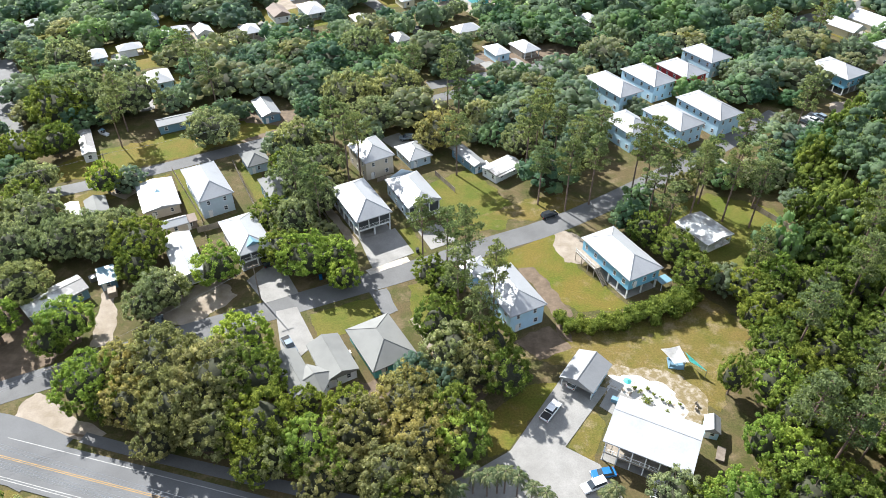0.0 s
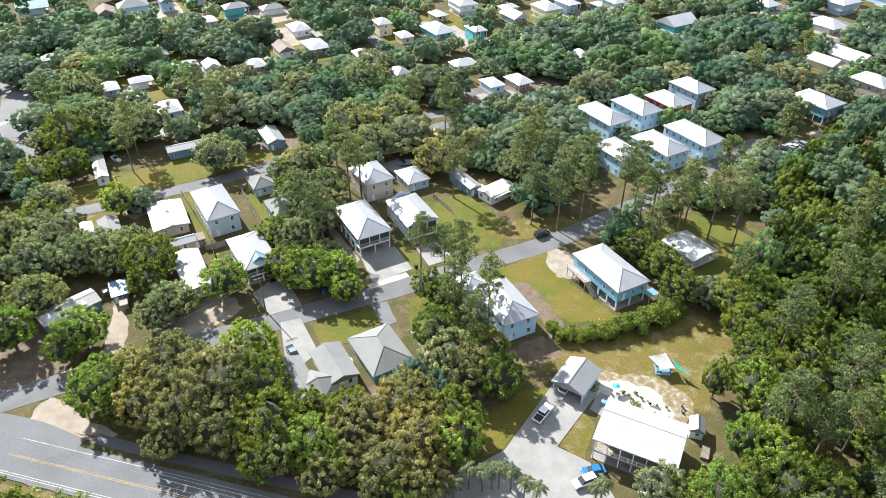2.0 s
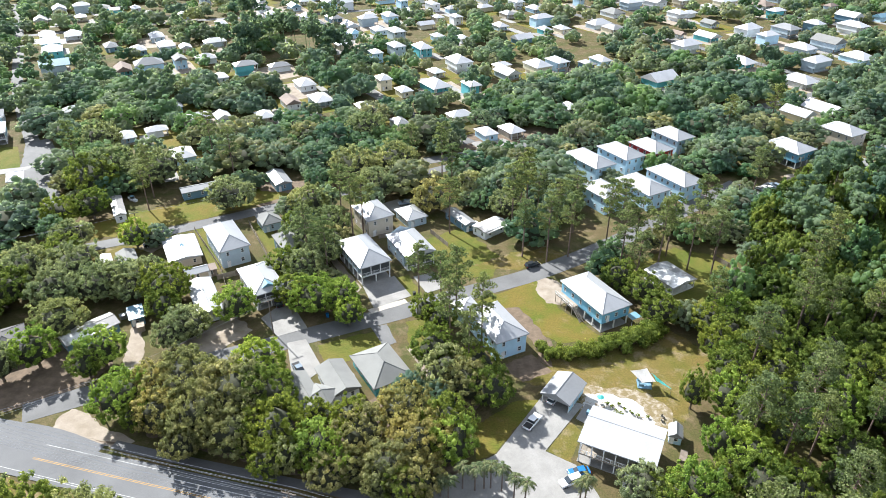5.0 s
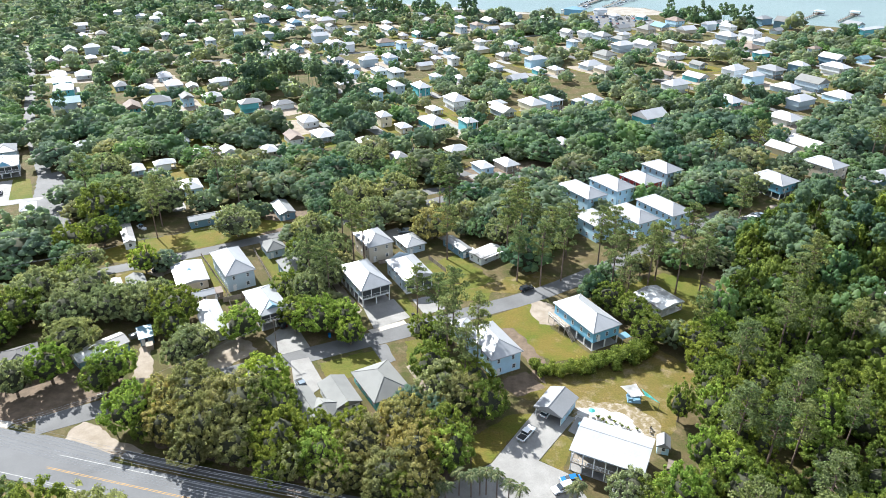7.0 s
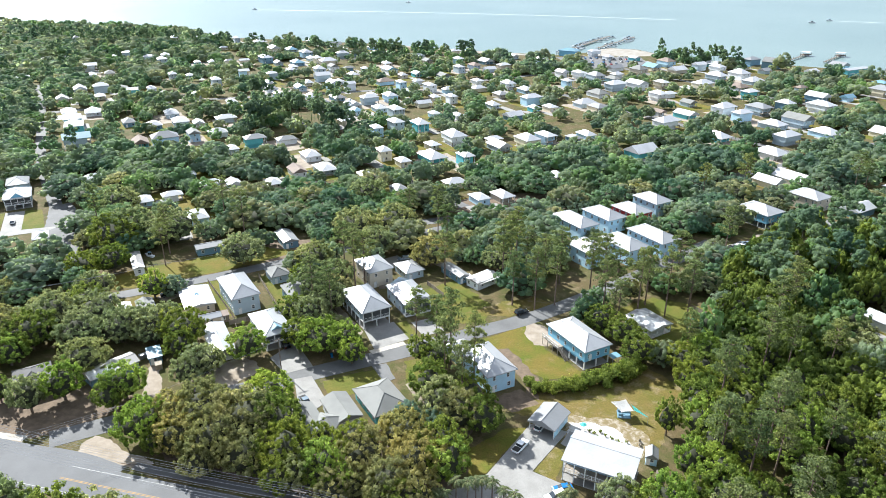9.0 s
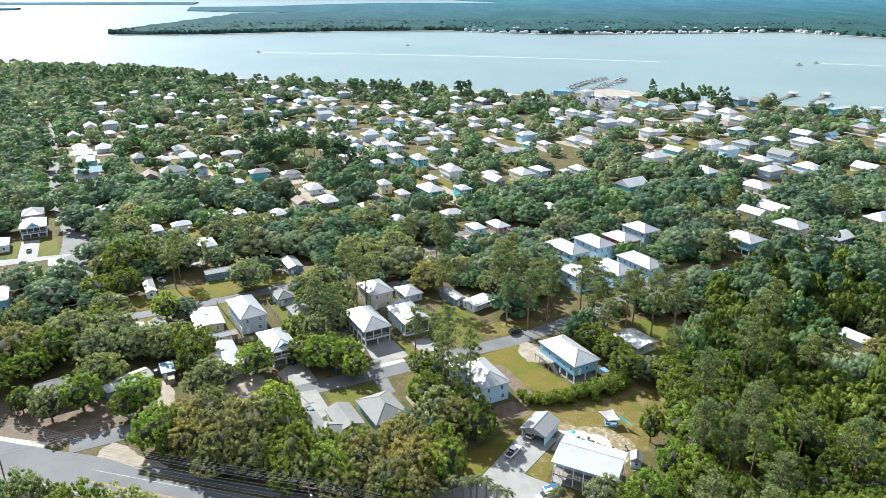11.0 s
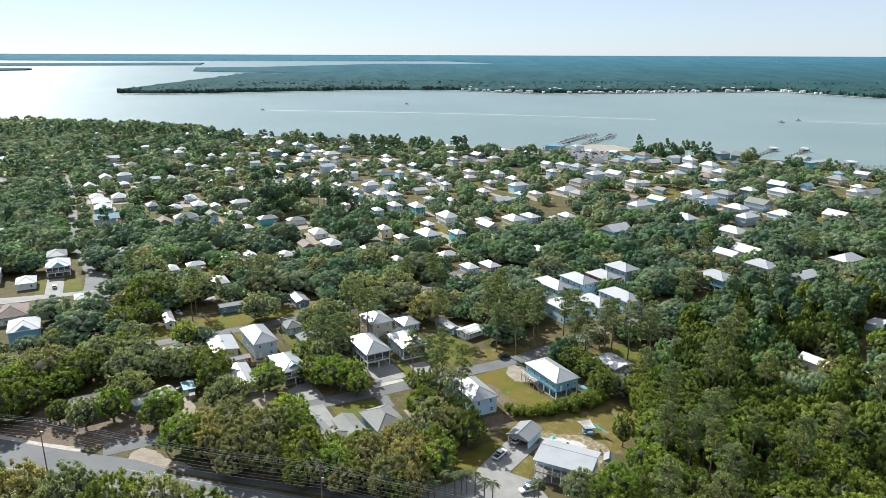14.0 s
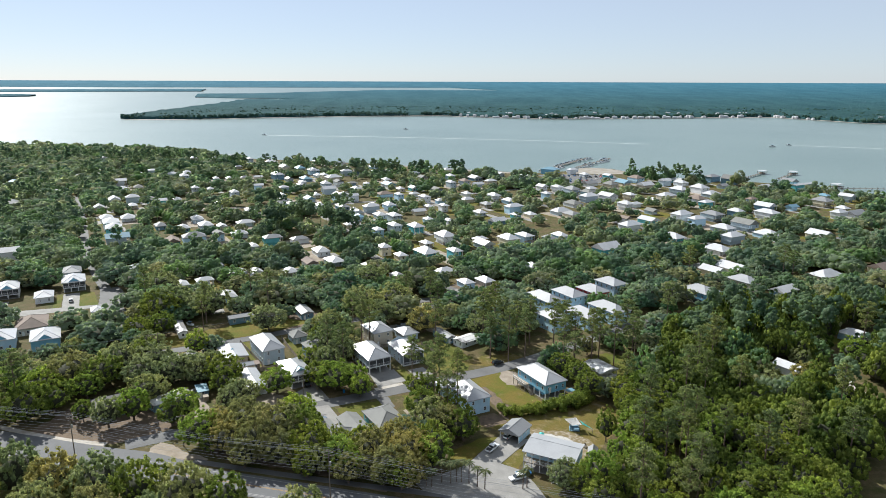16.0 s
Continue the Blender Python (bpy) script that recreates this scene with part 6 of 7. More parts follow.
def wooded(name, a, b, scale):
    m, nt, s = nodes_of(name, 0.95, 0, 0.05)
    at = place_of(nt)
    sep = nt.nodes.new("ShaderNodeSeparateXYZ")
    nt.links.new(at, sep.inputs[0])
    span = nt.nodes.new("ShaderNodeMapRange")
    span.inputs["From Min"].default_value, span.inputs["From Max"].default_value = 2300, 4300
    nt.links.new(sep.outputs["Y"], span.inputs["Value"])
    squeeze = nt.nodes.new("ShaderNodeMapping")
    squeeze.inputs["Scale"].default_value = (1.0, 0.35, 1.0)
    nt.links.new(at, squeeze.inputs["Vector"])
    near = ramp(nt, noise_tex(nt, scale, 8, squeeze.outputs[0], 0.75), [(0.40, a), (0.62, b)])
    # distance haze put into the colour: bluer towards the skyline
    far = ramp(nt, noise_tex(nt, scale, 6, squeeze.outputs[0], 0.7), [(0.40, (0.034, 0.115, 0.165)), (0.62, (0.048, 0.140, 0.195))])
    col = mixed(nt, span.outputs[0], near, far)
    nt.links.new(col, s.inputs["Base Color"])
    bumped(nt, s, noise_tex(nt, 0.05, 4, at), 1.0, 8)
    return m


HAZY_WOOD = wooded("hazy_distant_woods", (0.017, 0.051, 0.056), (0.032, 0.078, 0.079), 0.012)


def along(line, step):
    """A finer, slightly uneven copy of a shore line."""
    out = []
    for (ax, ay), (bx, by) in zip(line, line[1:]):
        n = max(1, int(math.hypot(bx - ax, by - ay) / step))
        out += [(ax + (bx - ax) * k / n, ay + (by - ay) * k / n + noise.noise(Vector((ax + k * 0.7, by, 0.3))) * step * 0.3) for k in range(n)]
    return out + [line[-1]]


def far_land(front, back, top, label, step=40, deep=12):
    """Low wooded land: a shore line in front, the canopy's edge above it, and the canopy back to the line behind."""
    f = along(front, step)
    n = len(f)
    spans = [math.hypot(b[0] - a[0], b[1] - a[1]) for a, b in zip(back, back[1:])]
    b = []
    for k in range(n):
        s = sum(spans) * k / (n - 1)
        i = 0
        while i < len(spans) - 1 and s > spans[i]:
            s -= spans[i]
            i += 1
        s = min(1.0, s / spans[i])
        b.append((back[i][0] + (back[i + 1][0] - back[i][0]) * s, back[i][1] + (back[i + 1][1] - back[i][1]) * s))
    rows = [[(x, y, -1.5) for x, y in f]]
    for k in range(deep + 1):
        s = (k / deep) ** 2
        rows.append([(p[0] + (q[0] - p[0]) * s, p[1] + (q[1] - p[1]) * s, top * min(1.0, 0.22 + 0.4 * k) * (1 + 0.35 * noise.noise(Vector((p[0] * 0.021, k * 3.3, p[1] * 0.013))))) for p, q in zip(f, b)])
    rows.append([(x, y, -1.5) for x, y in b])
    v = [drawn_in(*p) for r in rows for p in r]
    faces = [(k * n + i, k * n + i + 1, (k + 1) * n + i + 1, (k + 1) * n + i) for k in range(len(rows) - 1) for i in range(n - 1)]
    return tagged(raw("far_shore", v, faces, HAZY_WOOD), label, "far shore", kind="structure")


def water_behind(rows):
    v = [drawn_in(x, y, -0.8) for x, y in rows]
    return raw("water", v, [(0, 1, 2, 3)], bpy.data.materials["bay_water"])


tagged(water_behind([(-5000, 2299), (5000, 2299), (400000, 200000), (-400000, 200000)]), "far bright water of the bay", "water", kind="structure")
FRONT = [(-905, 1925), (-870, 1890), (-800, 1880), (-673, 1895), (-494, 1990), (-250, 2090), (36, 2140), (347, 1960), (701, 2020), (1100, 2110), (1205, 1770), (1900, 1660), (2900, 1600)]
far_land(FRONT, [(-900, 2080), (-1010, 3700), (-500, 3900), (500, 4500), (2000, 4500), (4800, 4500)], 10.0, "low wooded peninsula across the bay", 30, 14)
far_land([(-1540, 4450), (-1150, 4250), (-400, 4050), (700, 4300), (2500, 4300), (5500, 4300)], [(-1900, 5600), (-1500, 5800), (-600, 8300), (400, 8300), (3000, 8300), (9000, 8300)], 4.0, "wooded land behind the peninsula", 90, 10)
far_land([(-6000, 6200), (-3900, 6150), (-2900, 6650), (-2300, 6900)], [(-6000, 7500), (-4300, 7600), (-3300, 8100), (-2700, 8300)], 8.0, "low wooded spit in the far bay", 120, 5)
far_land([(-3600, 4250), (-2750, 4400), (-2660, 4550)], [(-3600, 5000), (-2950, 4950), (-2760, 4800)], 9.0, "small wooded point in the bay", 80, 4)
far_land([(-14000, 10500), (-4700, 10800), (-2600, 11300), (300, 11800), (900, 8400), (4000, 8300), (12000, 8300)], [(-300000, 150000), (-150000, 150000), (0, 150000), (300000, 150000)], 6.0, "distant wooded land on the skyline", 300, 16)


def far_crowns():
    """Single crowns of the far wood nearest to the water."""
    rng = np.random.default_rng(40)
    out = []
    for _ in range(15000):
        x, u = rng.uniform(-900, 1900), rng.random()
        y0 = next((a[1] + (b[1] - a[1]) * (x - a[0]) / (b[0] - a[0]) for a, b in zip(FRONT, FRONT[1:]) if a[0] <= x <= b[0]), 2100)
        y = y0 + 2 + 900 * u ** 2.4
        if y > 2700 or y > y0 + 160 + max(0, x + 900) * 2.6 or noise.noise(Vector((x * 0.01, y * 0.006, 0))) < -0.28:
            continue
        x, y, z = drawn_in(x, y, rng.uniform(4.5, 9.5))
        out.append((x, y, z, rng.uniform(3.0, 5.6)))
        if len(out) >= 4200:
            break
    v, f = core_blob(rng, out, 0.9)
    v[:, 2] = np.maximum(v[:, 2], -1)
    tagged(raw("far_trees", v.tolist(), f, HAZY_FAR_LEAF), "wood of rounded dark crowns on the far shore", "trees", kind="stuff")


# blue-teal crowns: the haze across the bay is put into their colour
HAZY_FAR_LEAF = foliage("hazy_far_leaves", (0.057, 0.118, 0.113), (0.074, 0.143, 0.135), (0.093, 0.167, 0.153))
far_crowns()
# ---- vehicles ----
CAR_WHITE = plain("white_car_paint", (0.75, 0.76, 0.77), 0.25, 0.0, 0.6)
CAR_BLUE = plain("blue_car_paint", (0.025, 0.15, 0.36), 0.25, 0.0, 0.6)
CAR_GREY = plain("grey_blue_car_paint", (0.22, 0.27, 0.32), 0.25, 0.3, 0.6)
CAR_BLACK = plain("dark_car_paint", (0.025, 0.028, 0.03), 0.25, 0.2, 0.6)
CAR_RED = plain("red_car_paint", (0.40, 0.04, 0.03), 0.25, 0.2, 0.6)
LAMP = plain("clear_lamp_glass", (0.7, 0.7, 0.68), 0.15)
REDLAMP = plain("red_lamp_glass", (0.35, 0.02, 0.02), 0.2)


def profile(points, half, inset=0.0):
    """A closed side outline (y along the car, z up) given width."""
    n = len(points)
    mid = sum(p[1] for p in points) / n
    left = [(-half + (inset if z > mid else 0), y, z) for y, z in points]
    right = [(half - (inset if z > mid else 0), y, z) for y, z in points]
    faces = [left, right[::-1]] + [[left[i], right[i], right[(i + 1) % n], left[(i + 1) % n]] for i in range(n)]
    bm = solid(bmesh.new(), faces)
    bmesh.ops.recalc_face_normals(bm, faces=bm.faces)
    bmesh.ops.bevel(bm, geom=bm.edges[:], offset=0.05, segments=1, affect="EDGES", clamp_overlap=True)
    return bm


def vehicle(x, y, turn, paint, kind, label):
    """A car whose nose looks along its own +y."""
    c = thing("pickup_truck" if kind == "pickup" else "car", x, y, 0.1, turn, label, "pickup truck" if kind == "pickup" else "car")
    if kind == "pickup":
        body = [(-2.75, 0.55), (-2.75, 1.05), (-0.8, 1.05), (1.0, 1.08), (2.6, 1.02), (2.8, 0.8), (2.8, 0.5)]
        cabin = [(-0.85, 1.05), (-0.75, 1.80), (0.55, 1.80), (1.25, 1.07)]
        axle, half = (-1.75, 1.75), 0.98
    elif kind == "suv":
        body = [(-2.35, 0.5), (-2.4, 1.0), (1.0, 1.05), (2.2, 0.98), (2.4, 0.75), (2.35, 0.45)]
        cabin = [(-2.3, 1.0), (-2.0, 1.70), (0.3, 1.72), (1.15, 1.04)]
        axle, half = (-1.45, 1.45), 0.93
    else:
        body = [(-2.25, 0.45), (-2.3, 0.88), (1.0, 0.92), (2.1, 0.82), (2.25, 0.6), (2.2, 0.4)]
        cabin = [(-1.9, 0.9), (-1.2, 1.42), (0.2, 1.44), (1.05, 0.90)]
        axle, half = (-1.4, 1.4), 0.9
    part("body", profile(body, half), paint, c)
    cab = part("cabin", profile(cabin, half - 0.08, 0.16), GLASS, c, "dark glazed cabin")
    top = max(p[1] for p in cabin)
    ys = [p[0] for p in cabin if p[1] > top - 0.1]
    part("roof", boxed(-half + 0.22, min(ys) - 0.04, top - 0.03, half - 0.22, max(ys) + 0.04, top + 0.05), paint, cab)
    if kind == "pickup":
        part("bed", boxed(-half + 0.12, -2.66, 1.04, half - 0.12, -0.95, 1.062), RUBBER, c, "dark empty load bed")
    for sx in (-1, 1):
        for ay in axle:
            w = part("wheel", tube(bmesh.new(), (sx * (half - 0.24), ay, 0.36), (sx * (half + 0.01), ay, 0.36), 0.36, n=14), RUBBER, c)
            part("rim", tube(bmesh.new(), (sx * half, ay, 0.36), (sx * (half + 0.03), ay, 0.36), 0.2, n=10), STEEL, w)
        ny = max(p[0] for p in body)
        by = min(p[0] for p in body)
        part("headlight", boxed(sx * half * 0.72 - 0.2, ny - 0.12, 0.7, sx * half * 0.72 + 0.2, ny + 0.01, 0.86), LAMP, c)
        part("tail_light", boxed(sx * half * 0.85 - 0.1, by - 0.02, 0.75, sx * half * 0.85 + 0.1, by + 0.06, 0.98), REDLAMP, c)
    return c


vehicle(20.7, 82.0, -38, CAR_WHITE, "pickup", "white pickup truck parked on the concrete driveway")
vehicle(28.3, 68.3, 100, CAR_BLUE, "car", "bright blue car parked beside the raised house")
vehicle(26.3, 66.0, 112, CAR_WHITE, "suv", "white car parked on the forecourt")
vehicle(-32.9, 99.4, -148, CAR_GREY, "pickup", "grey-blue pickup parked on a concrete driveway")
vehicle(28.4, 146.2, -62, CAR_BLACK, "suv", "dark car standing on the street")
vehicle(-43.6, 127.2, 30, CAR_BLACK, "car", "dark car parked under the raised house")
vehicle(-89.6, 159.6, 118, CAR_BLACK, "pickup", "dark vehicle parked beside a low house")
vehicle(-11.3, 187.5, 100, CAR_GREY, "suv", "grey car parked on a driveway")
vehicle(117.6, 197.0, 30, CAR_BLACK, "car", "dark car parked in a row")
vehicle(121.0, 198.6, 32, CAR_WHITE, "car", "white car parked in a row")
vehicle(124.2, 200.4, 30, CAR_GREY, "suv", "grey car parked in a row")
vehicle(-63.0, 106.5, 20, CAR_GREY, "car", "grey car parked in the dirt yard")
vehicle(26.6, 89.4, -36, CAR_WHITE, "suv", "white car parked beneath the carport")
vehicle(-180.0, 226.0, 28, CAR_WHITE, "suv", "white car parked on a driveway")
vehicle(-208.0, 214.0, 28, CAR_RED, "car", "red car parked on a driveway")


def lot_cars():
    """Cars on the marina lot."""
    rng = random.Random(8)
    paints = [(CAR_WHITE, "white"), (CAR_BLACK, "dark"), (CAR_GREY, "grey"), (CAR_BLUE, "blue"), (CAR_RED, "red")]
    first = {}
    for i in range(9):
        for j in range(4):
            if rng.random() < 0.2:
                continue
            paint, word = rng.choice(paints)
            x, y = 152 + i * 6.4 + j * 2.5 + rng.uniform(-0.5, 0.5), 648 + j * 15 + i * 1.2
            if word not in first:
                first[word] = tagged(vehicle(x, y, 10, paint, rng.choice(("car", "suv")), f"{word} car parked on the marina lot"), group="cars on the marina lot")
            else:
                copy_thing(first[word], pose(x, y, 0.1, 0, 0, rng.choice((10, 190)) + rng.uniform(-4, 4)))


lot_cars()


# ---- poles and cables ----
def pole(x, y, h, turn=0.0, arms=2, label="weathered wooden utility pole with crossarms"):
    p = thing("utility_pole", x, y, 0, turn, label, "utility pole")
    part("shaft", tube(bmesh.new(), (0, 0, 0), (0, 0, h), 0.17, 0.11, 9), WOOD, p)
    for k in range(arms):
        z = h - 0.5 - k * 1.2
        a = part("crossarm", boxed(-1.3, -0.07, z, 1.3, 0.07, z + 0.14), WOOD, p)
        for sx in (-1.2, -0.5, 0.5, 1.2):
            part("insulator", tube(bmesh.new(), (sx, 0, z + 0.14), (sx, 0, z + 0.36), 0.05, 0.03, 6), STEEL, a)
    if h > 12:
        part("transformer", tube(bmesh.new(), (0.35, 0, h - 4.3), (0.35, 0, h - 3.3), 0.26, n=10), STEEL, p)
    return p


def cable(a, b, sag, label="thin overhead cable between poles", r=0.022):
    a, b = Vector(a), Vector(b)
    s = Vector((-(b - a).y, (b - a).x, 0)).normalized() * r
    verts, faces = [], []
    for k in range(17):
        p = a.lerp(b, k / 16) - Vector((0, 0, sag * 4 * (k / 16) * (1 - k / 16)))
        verts += [p + s, p + Vector((0, 0, r)), p - s, p - Vector((0, 0, r))]
        if k:
            faces += [(4 * k - 4 + i, 4 * k - 4 + (i + 1) % 4, 4 * k + (i + 1) % 4, 4 * k + i) for i in range(4)]
    return tagged(raw("cable", verts, faces, STEEL), label, "cable")


LINE = [(-178, 91, 18.0), (-99, 71, 18.6), (-23.2, 47.0, 21.0), (62, 24, 19.0)]
for x, y, h in LINE:
    pole(x, y, h, -16)
for (x0, y0, h0), (x1, y1, h1) in zip(LINE, LINE[1:]):
    side = Vector((0.26, 0.96, 0))
    for off, down in ((-1.2, 0.25), (-0.5, 0.25), (0.5, 0.25), (1.2, 0.25), (-1.2, 1.45), (1.2, 1.45), (0.25, 3.6), (0.25, 4.6), (0.25, 5.4), (0.3, 6.2)):
        cable((x0 + side.x * off, y0 + side.y * off, h0 - down), (x1 + side.x * off, y1 + side.y * off, h1 - down), 1.1)
for x, y in ((-107.8, 154.3), (-94.4, 162.6), (-73.8, 85.2), (-42.3, 114.6)):
    pole(x, y, 10.5, 28, 1, "wooden utility pole beside a street")
cable((-107.8, 154.3, 10.2), (-150, 137, 10.2), 0.6)
cable((-107.2, 154.8, 10.2), (-150, 138, 10.2), 0.6)
cable((-107.8, 154.3, 10.2), (-94.4, 162.6, 10.2), 0.3)
cable((-94.4, 162.6, 10.2), (-60, 180, 10.2), 0.5)
for d in (0, 0.9, 1.8):
    cable((-73.8, 85.2, 10.3 - d * 0.4), (-99, 71.0, 10.5 - d), 0.5)
cable((-73.8, 85.2, 10.0), (-42.3, 114.6, 10.0), 0.6)


# ---- palms ----
def palm(x, y, h, turn, seed):
    rng = random.Random(seed)
    p = thing("palm_tree", x, y, 0, turn, "cabbage palm with a slim bare trunk and drooping fronds", "palm tree", "palms along the forecourt")
    part("trunk", tube(bmesh.new(), (0, 0, 0), (0.1, 0, h), 0.17, 0.13, 8), BARK, p)
    for k in range(18):
        a, up = k * 2.4 + rng.uniform(-0.2, 0.2), rng.uniform(-0.5, 1.0)
        bm = bmesh.new()
        n, reach = 7, rng.uniform(1.5, 2.0)
        d, s = Vector((math.cos(a), math.sin(a), 0)), Vector((-math.sin(a), math.cos(a), 0))
        spine = [Vector((0.1, 0, h)) + d * reach * (i / n) + Vector((0, 0, up * 0.9 * (i / n) - 1.3 * (i / n) ** 2)) for i in range(n + 1)]
        for i in range(n):
            w = 0.55 * math.sin(math.pi * (i + 0.8) / (n + 0.9))
            for side in (-1, 1):
                for q in (0.15, 0.6):
                    root = spine[i].lerp(spine[i + 1], q)
                    tip = root + s * side * w + d * 0.3 - Vector((0, 0, 0.22))
                    vs = [bm.verts.new(v) for v in (root, root + d * 0.17, tip)]
                    bm.faces.new(vs)
        part("frond", bm, LEAF_PALM, p)
    return p


for n, (x, y, h) in enumerate(((0.7, 63.1, 5.2), (2.2, 62.8, 5.2), (5.0, 64.9, 6.6), (7.4, 64.4, 6.4), (9.2, 64.9, 6.6), (10.5, 65.0, 6.8), (12.6, 64.3, 6.8), (14.8, 62.6, 6.2), (16.8, 61.5, 6.0), (28.5, 62.3, 6.2), (27.3, 61.6, 5.6))):
    palm(x, y, h, n * 40, n)


# ---- yard things ----
def gazebo():
    g = thing("shade_pavilion", 48.3, 94.4, 0, -8, "small timber pavilion under a white shade cloth", "pavilion")
    for sx in (-1.4, 1.4):
        for sy in (-1.3, 1.3):
            part("post", boxed(sx - 0.06, sy - 0.06, 0, sx + 0.06, sy + 0.06, 2.5), SIDE_DARKBLUE, g)
    part("deck", boxed(-1.6, -1.5, 0, 1.6, 1.5, 0.25), SIDE_DARKBLUE, g)
    part("bench", boxed(-1.4, 0.8, 0.25, 1.4, 1.3, 0.75), SIDE_DARKBLUE, g)
    part("side_board", boxed(-1.4, -1.36, 0.5, -0.3, -1.3, 1.2), SIDE_DARKBLUE, g)

    def sail(a, b, c, d, dip, name, m, label):
        bm, n, rows = bmesh.new(), 8, []
        for i in range(n + 1):
            u = i / n
            rows.append([])
            for j in range(n + 1):
                v = j / n
                p = Vector(a).lerp(Vector(b), u).lerp(Vector(d).lerp(Vector(c), u), v)
                q = Vector((sum(k[0] for k in (a, b, c, d)) / 4, sum(k[1] for k in (a, b, c, d)) / 4, p.z))
                pull = 0.16 * (4 * u * (1 - u) * (abs(2 * v - 1)) + 4 * v * (1 - v) * (abs(2 * u - 1)))
                p = p.lerp(q, pull * 0.5) - Vector((0, 0, dip * 16 * u * (1 - u) * v * (1 - v)))
                rows[-1].append(bm.verts.new(p))
        for i in range(n):
            for j in range(n):
                bm.faces.new((rows[i][j], rows[i + 1][j], rows[i + 1][j + 1], rows[i][j + 1]))
        bmesh.ops.solidify(bm, geom=bm.faces[:], thickness=0.015)
        part(name, bm, m, g, label)

    sail((-3.4, 1.3, 2.75), (-1.0, -2.2, 2.35), (2.2, -1.5, 2.5), (0.6, 2.6, 2.9), 0.25, "shade_cloth", SAIL_WHITE, "white stretched shade cloth")
    sail((2.2, -1.3, 2.55), (5.4, -3.0, 2.0), (5.5, -2.9, 2.0), (1.5, 1.2, 2.75), 0.1, "shade_cloth", SAIL_TEAL, "turquoise stretched shade cloth")
    part("mast", tube(bmesh.new(), (5.45, -2.95, 0), (5.45, -2.95, 2.1), 0.05, n=6), STEEL, g)


gazebo()


def dry_plant(x, y, r, seed):
    """A low leggy plant with bare stems."""
    rng = random.Random(seed)
    p = thing("garden_plant", x, y, 0, 0, "low dark leggy plant standing in white sand", "plant", "plants in the sand yard")
    bm = bmesh.new()
    for k in range(14):
        a = rng.uniform(0, 6.28)
        tube(bm, (0, 0, 0), (r * math.cos(a) * rng.uniform(0.4, 1), r * math.sin(a) * rng.uniform(0.4, 1), rng.uniform(0.3, 0.9)), 0.03, 0.01, 4, False)
    part("stems", bm, BARK, p)
    g = np.random.default_rng(seed)
    v, f = leaf_cloud(g, [(rng.uniform(-r, r) * 0.6, rng.uniform(-r, r) * 0.6, 0.5, r * 0.35) for _ in range(6)], 14, 0.2)
    raw("leaves", v.tolist(), [tuple(int(i) for i in q) for q in f], LEAF_GREEN, p)


for n, (x, y, r) in enumerate(((38.2, 87.8, 0.8), (39.2, 87.0, 0.7), (40.8, 87.6, 0.6), (39.4, 85.4, 0.8), (39.8, 84.4, 0.9), (40.6, 84.8, 0.7), (43.0, 85.0, 0.7), (44.2, 84.0, 0.6), (46.4, 83.6, 0.6), (43.4, 81.9, 0.6), (41.8, 86.2, 0.5))):
    dry_plant(x, y, r, n)


def umbrella(x, y):
    u = thing("patio_umbrella", x, y, 0, 0, "turquoise patio umbrella over a small table", "umbrella")
    part("pole", tube(bmesh.new(), (0, 0, 0), (0, 0, 2.3), 0.03, n=6), STEEL, u)
    bm = bmesh.new()
    tube(bm, (0, 0, 1.95), (0, 0, 2.4), 0.85, 0.04, 8, False)
    part("canopy", bm, SAIL_TEAL, u)
    part("table", tube(bmesh.new(), (0, 0, 0.68), (0, 0, 0.74), 0.5, n=12), TRIM_WHITE, u)


umbrella(36.7, 88.3)


def chair(x, y, turn):
    c = thing("garden_chair", x, y, 0, turn, "pale wooden garden chair with a slanted back", "chair", "garden chairs")
    part("seat", boxed(-0.3, -0.3, 0.36, 0.3, 0.3, 0.42), PALE_WOOD, c)
    part("backrest", box(bmesh.new(), -0.3, 0.28, 0.36, 0.3, 0.34, 1.05), PALE_WOOD, c)
    for sx in (-0.27, 0.27):
        for sy in (-0.27, 0.27):
            part("leg", boxed(sx - 0.03, sy - 0.03, 0, sx + 0.03, sy + 0.03, 0.36), PALE_WOOD, c)


for x, y, a in ((37.0, 86.6, 200), (35.9, 87.4, 120), (49.6, 83.6, 30), (49.2, 82.7, 80)):
    chair(x, y, a)


def yard_box(name, x, y, w, d, h, turn, material, label, category):
    b = thing(name, x, y, 0, turn, label, category)
    part("body", boxed(-w / 2, -d / 2, 0.05, w / 2, d / 2, h), material, b)
    part("lid", boxed(-w / 2 - 0.04, -d / 2 - 0.04, h, w / 2 + 0.04, d / 2 + 0.04, h + 0.06), material, b)
    part("base", boxed(-w / 2 + 0.06, -d / 2 + 0.06, 0, w / 2 - 0.06, d / 2 - 0.06, 0.05), RUBBER, b)


yard_box("water_tank", 12.4, 169.6, 2.4, 2.8, 2.2, 30, TRIM_WHITE, "white boxy tank between two trailers", "tank")
yard_box("storage_box", 33.9, 84.6, 1.8, 0.9, 1.0, -30, SIDE_DARKBLUE, "dark storage box beside the carport", "box")
yard_box("utility_trailer", 50.6, 72.4, 1.4, 3.0, 0.6, -25, WOOD, "open timber trailer at the edge of the wood", "trailer")
yard_box("air_conditioner", -20.0, 97.2, 0.9, 0.9, 0.9, 30, STEEL, "grey air conditioner beside the cottage wall", "air conditioner")
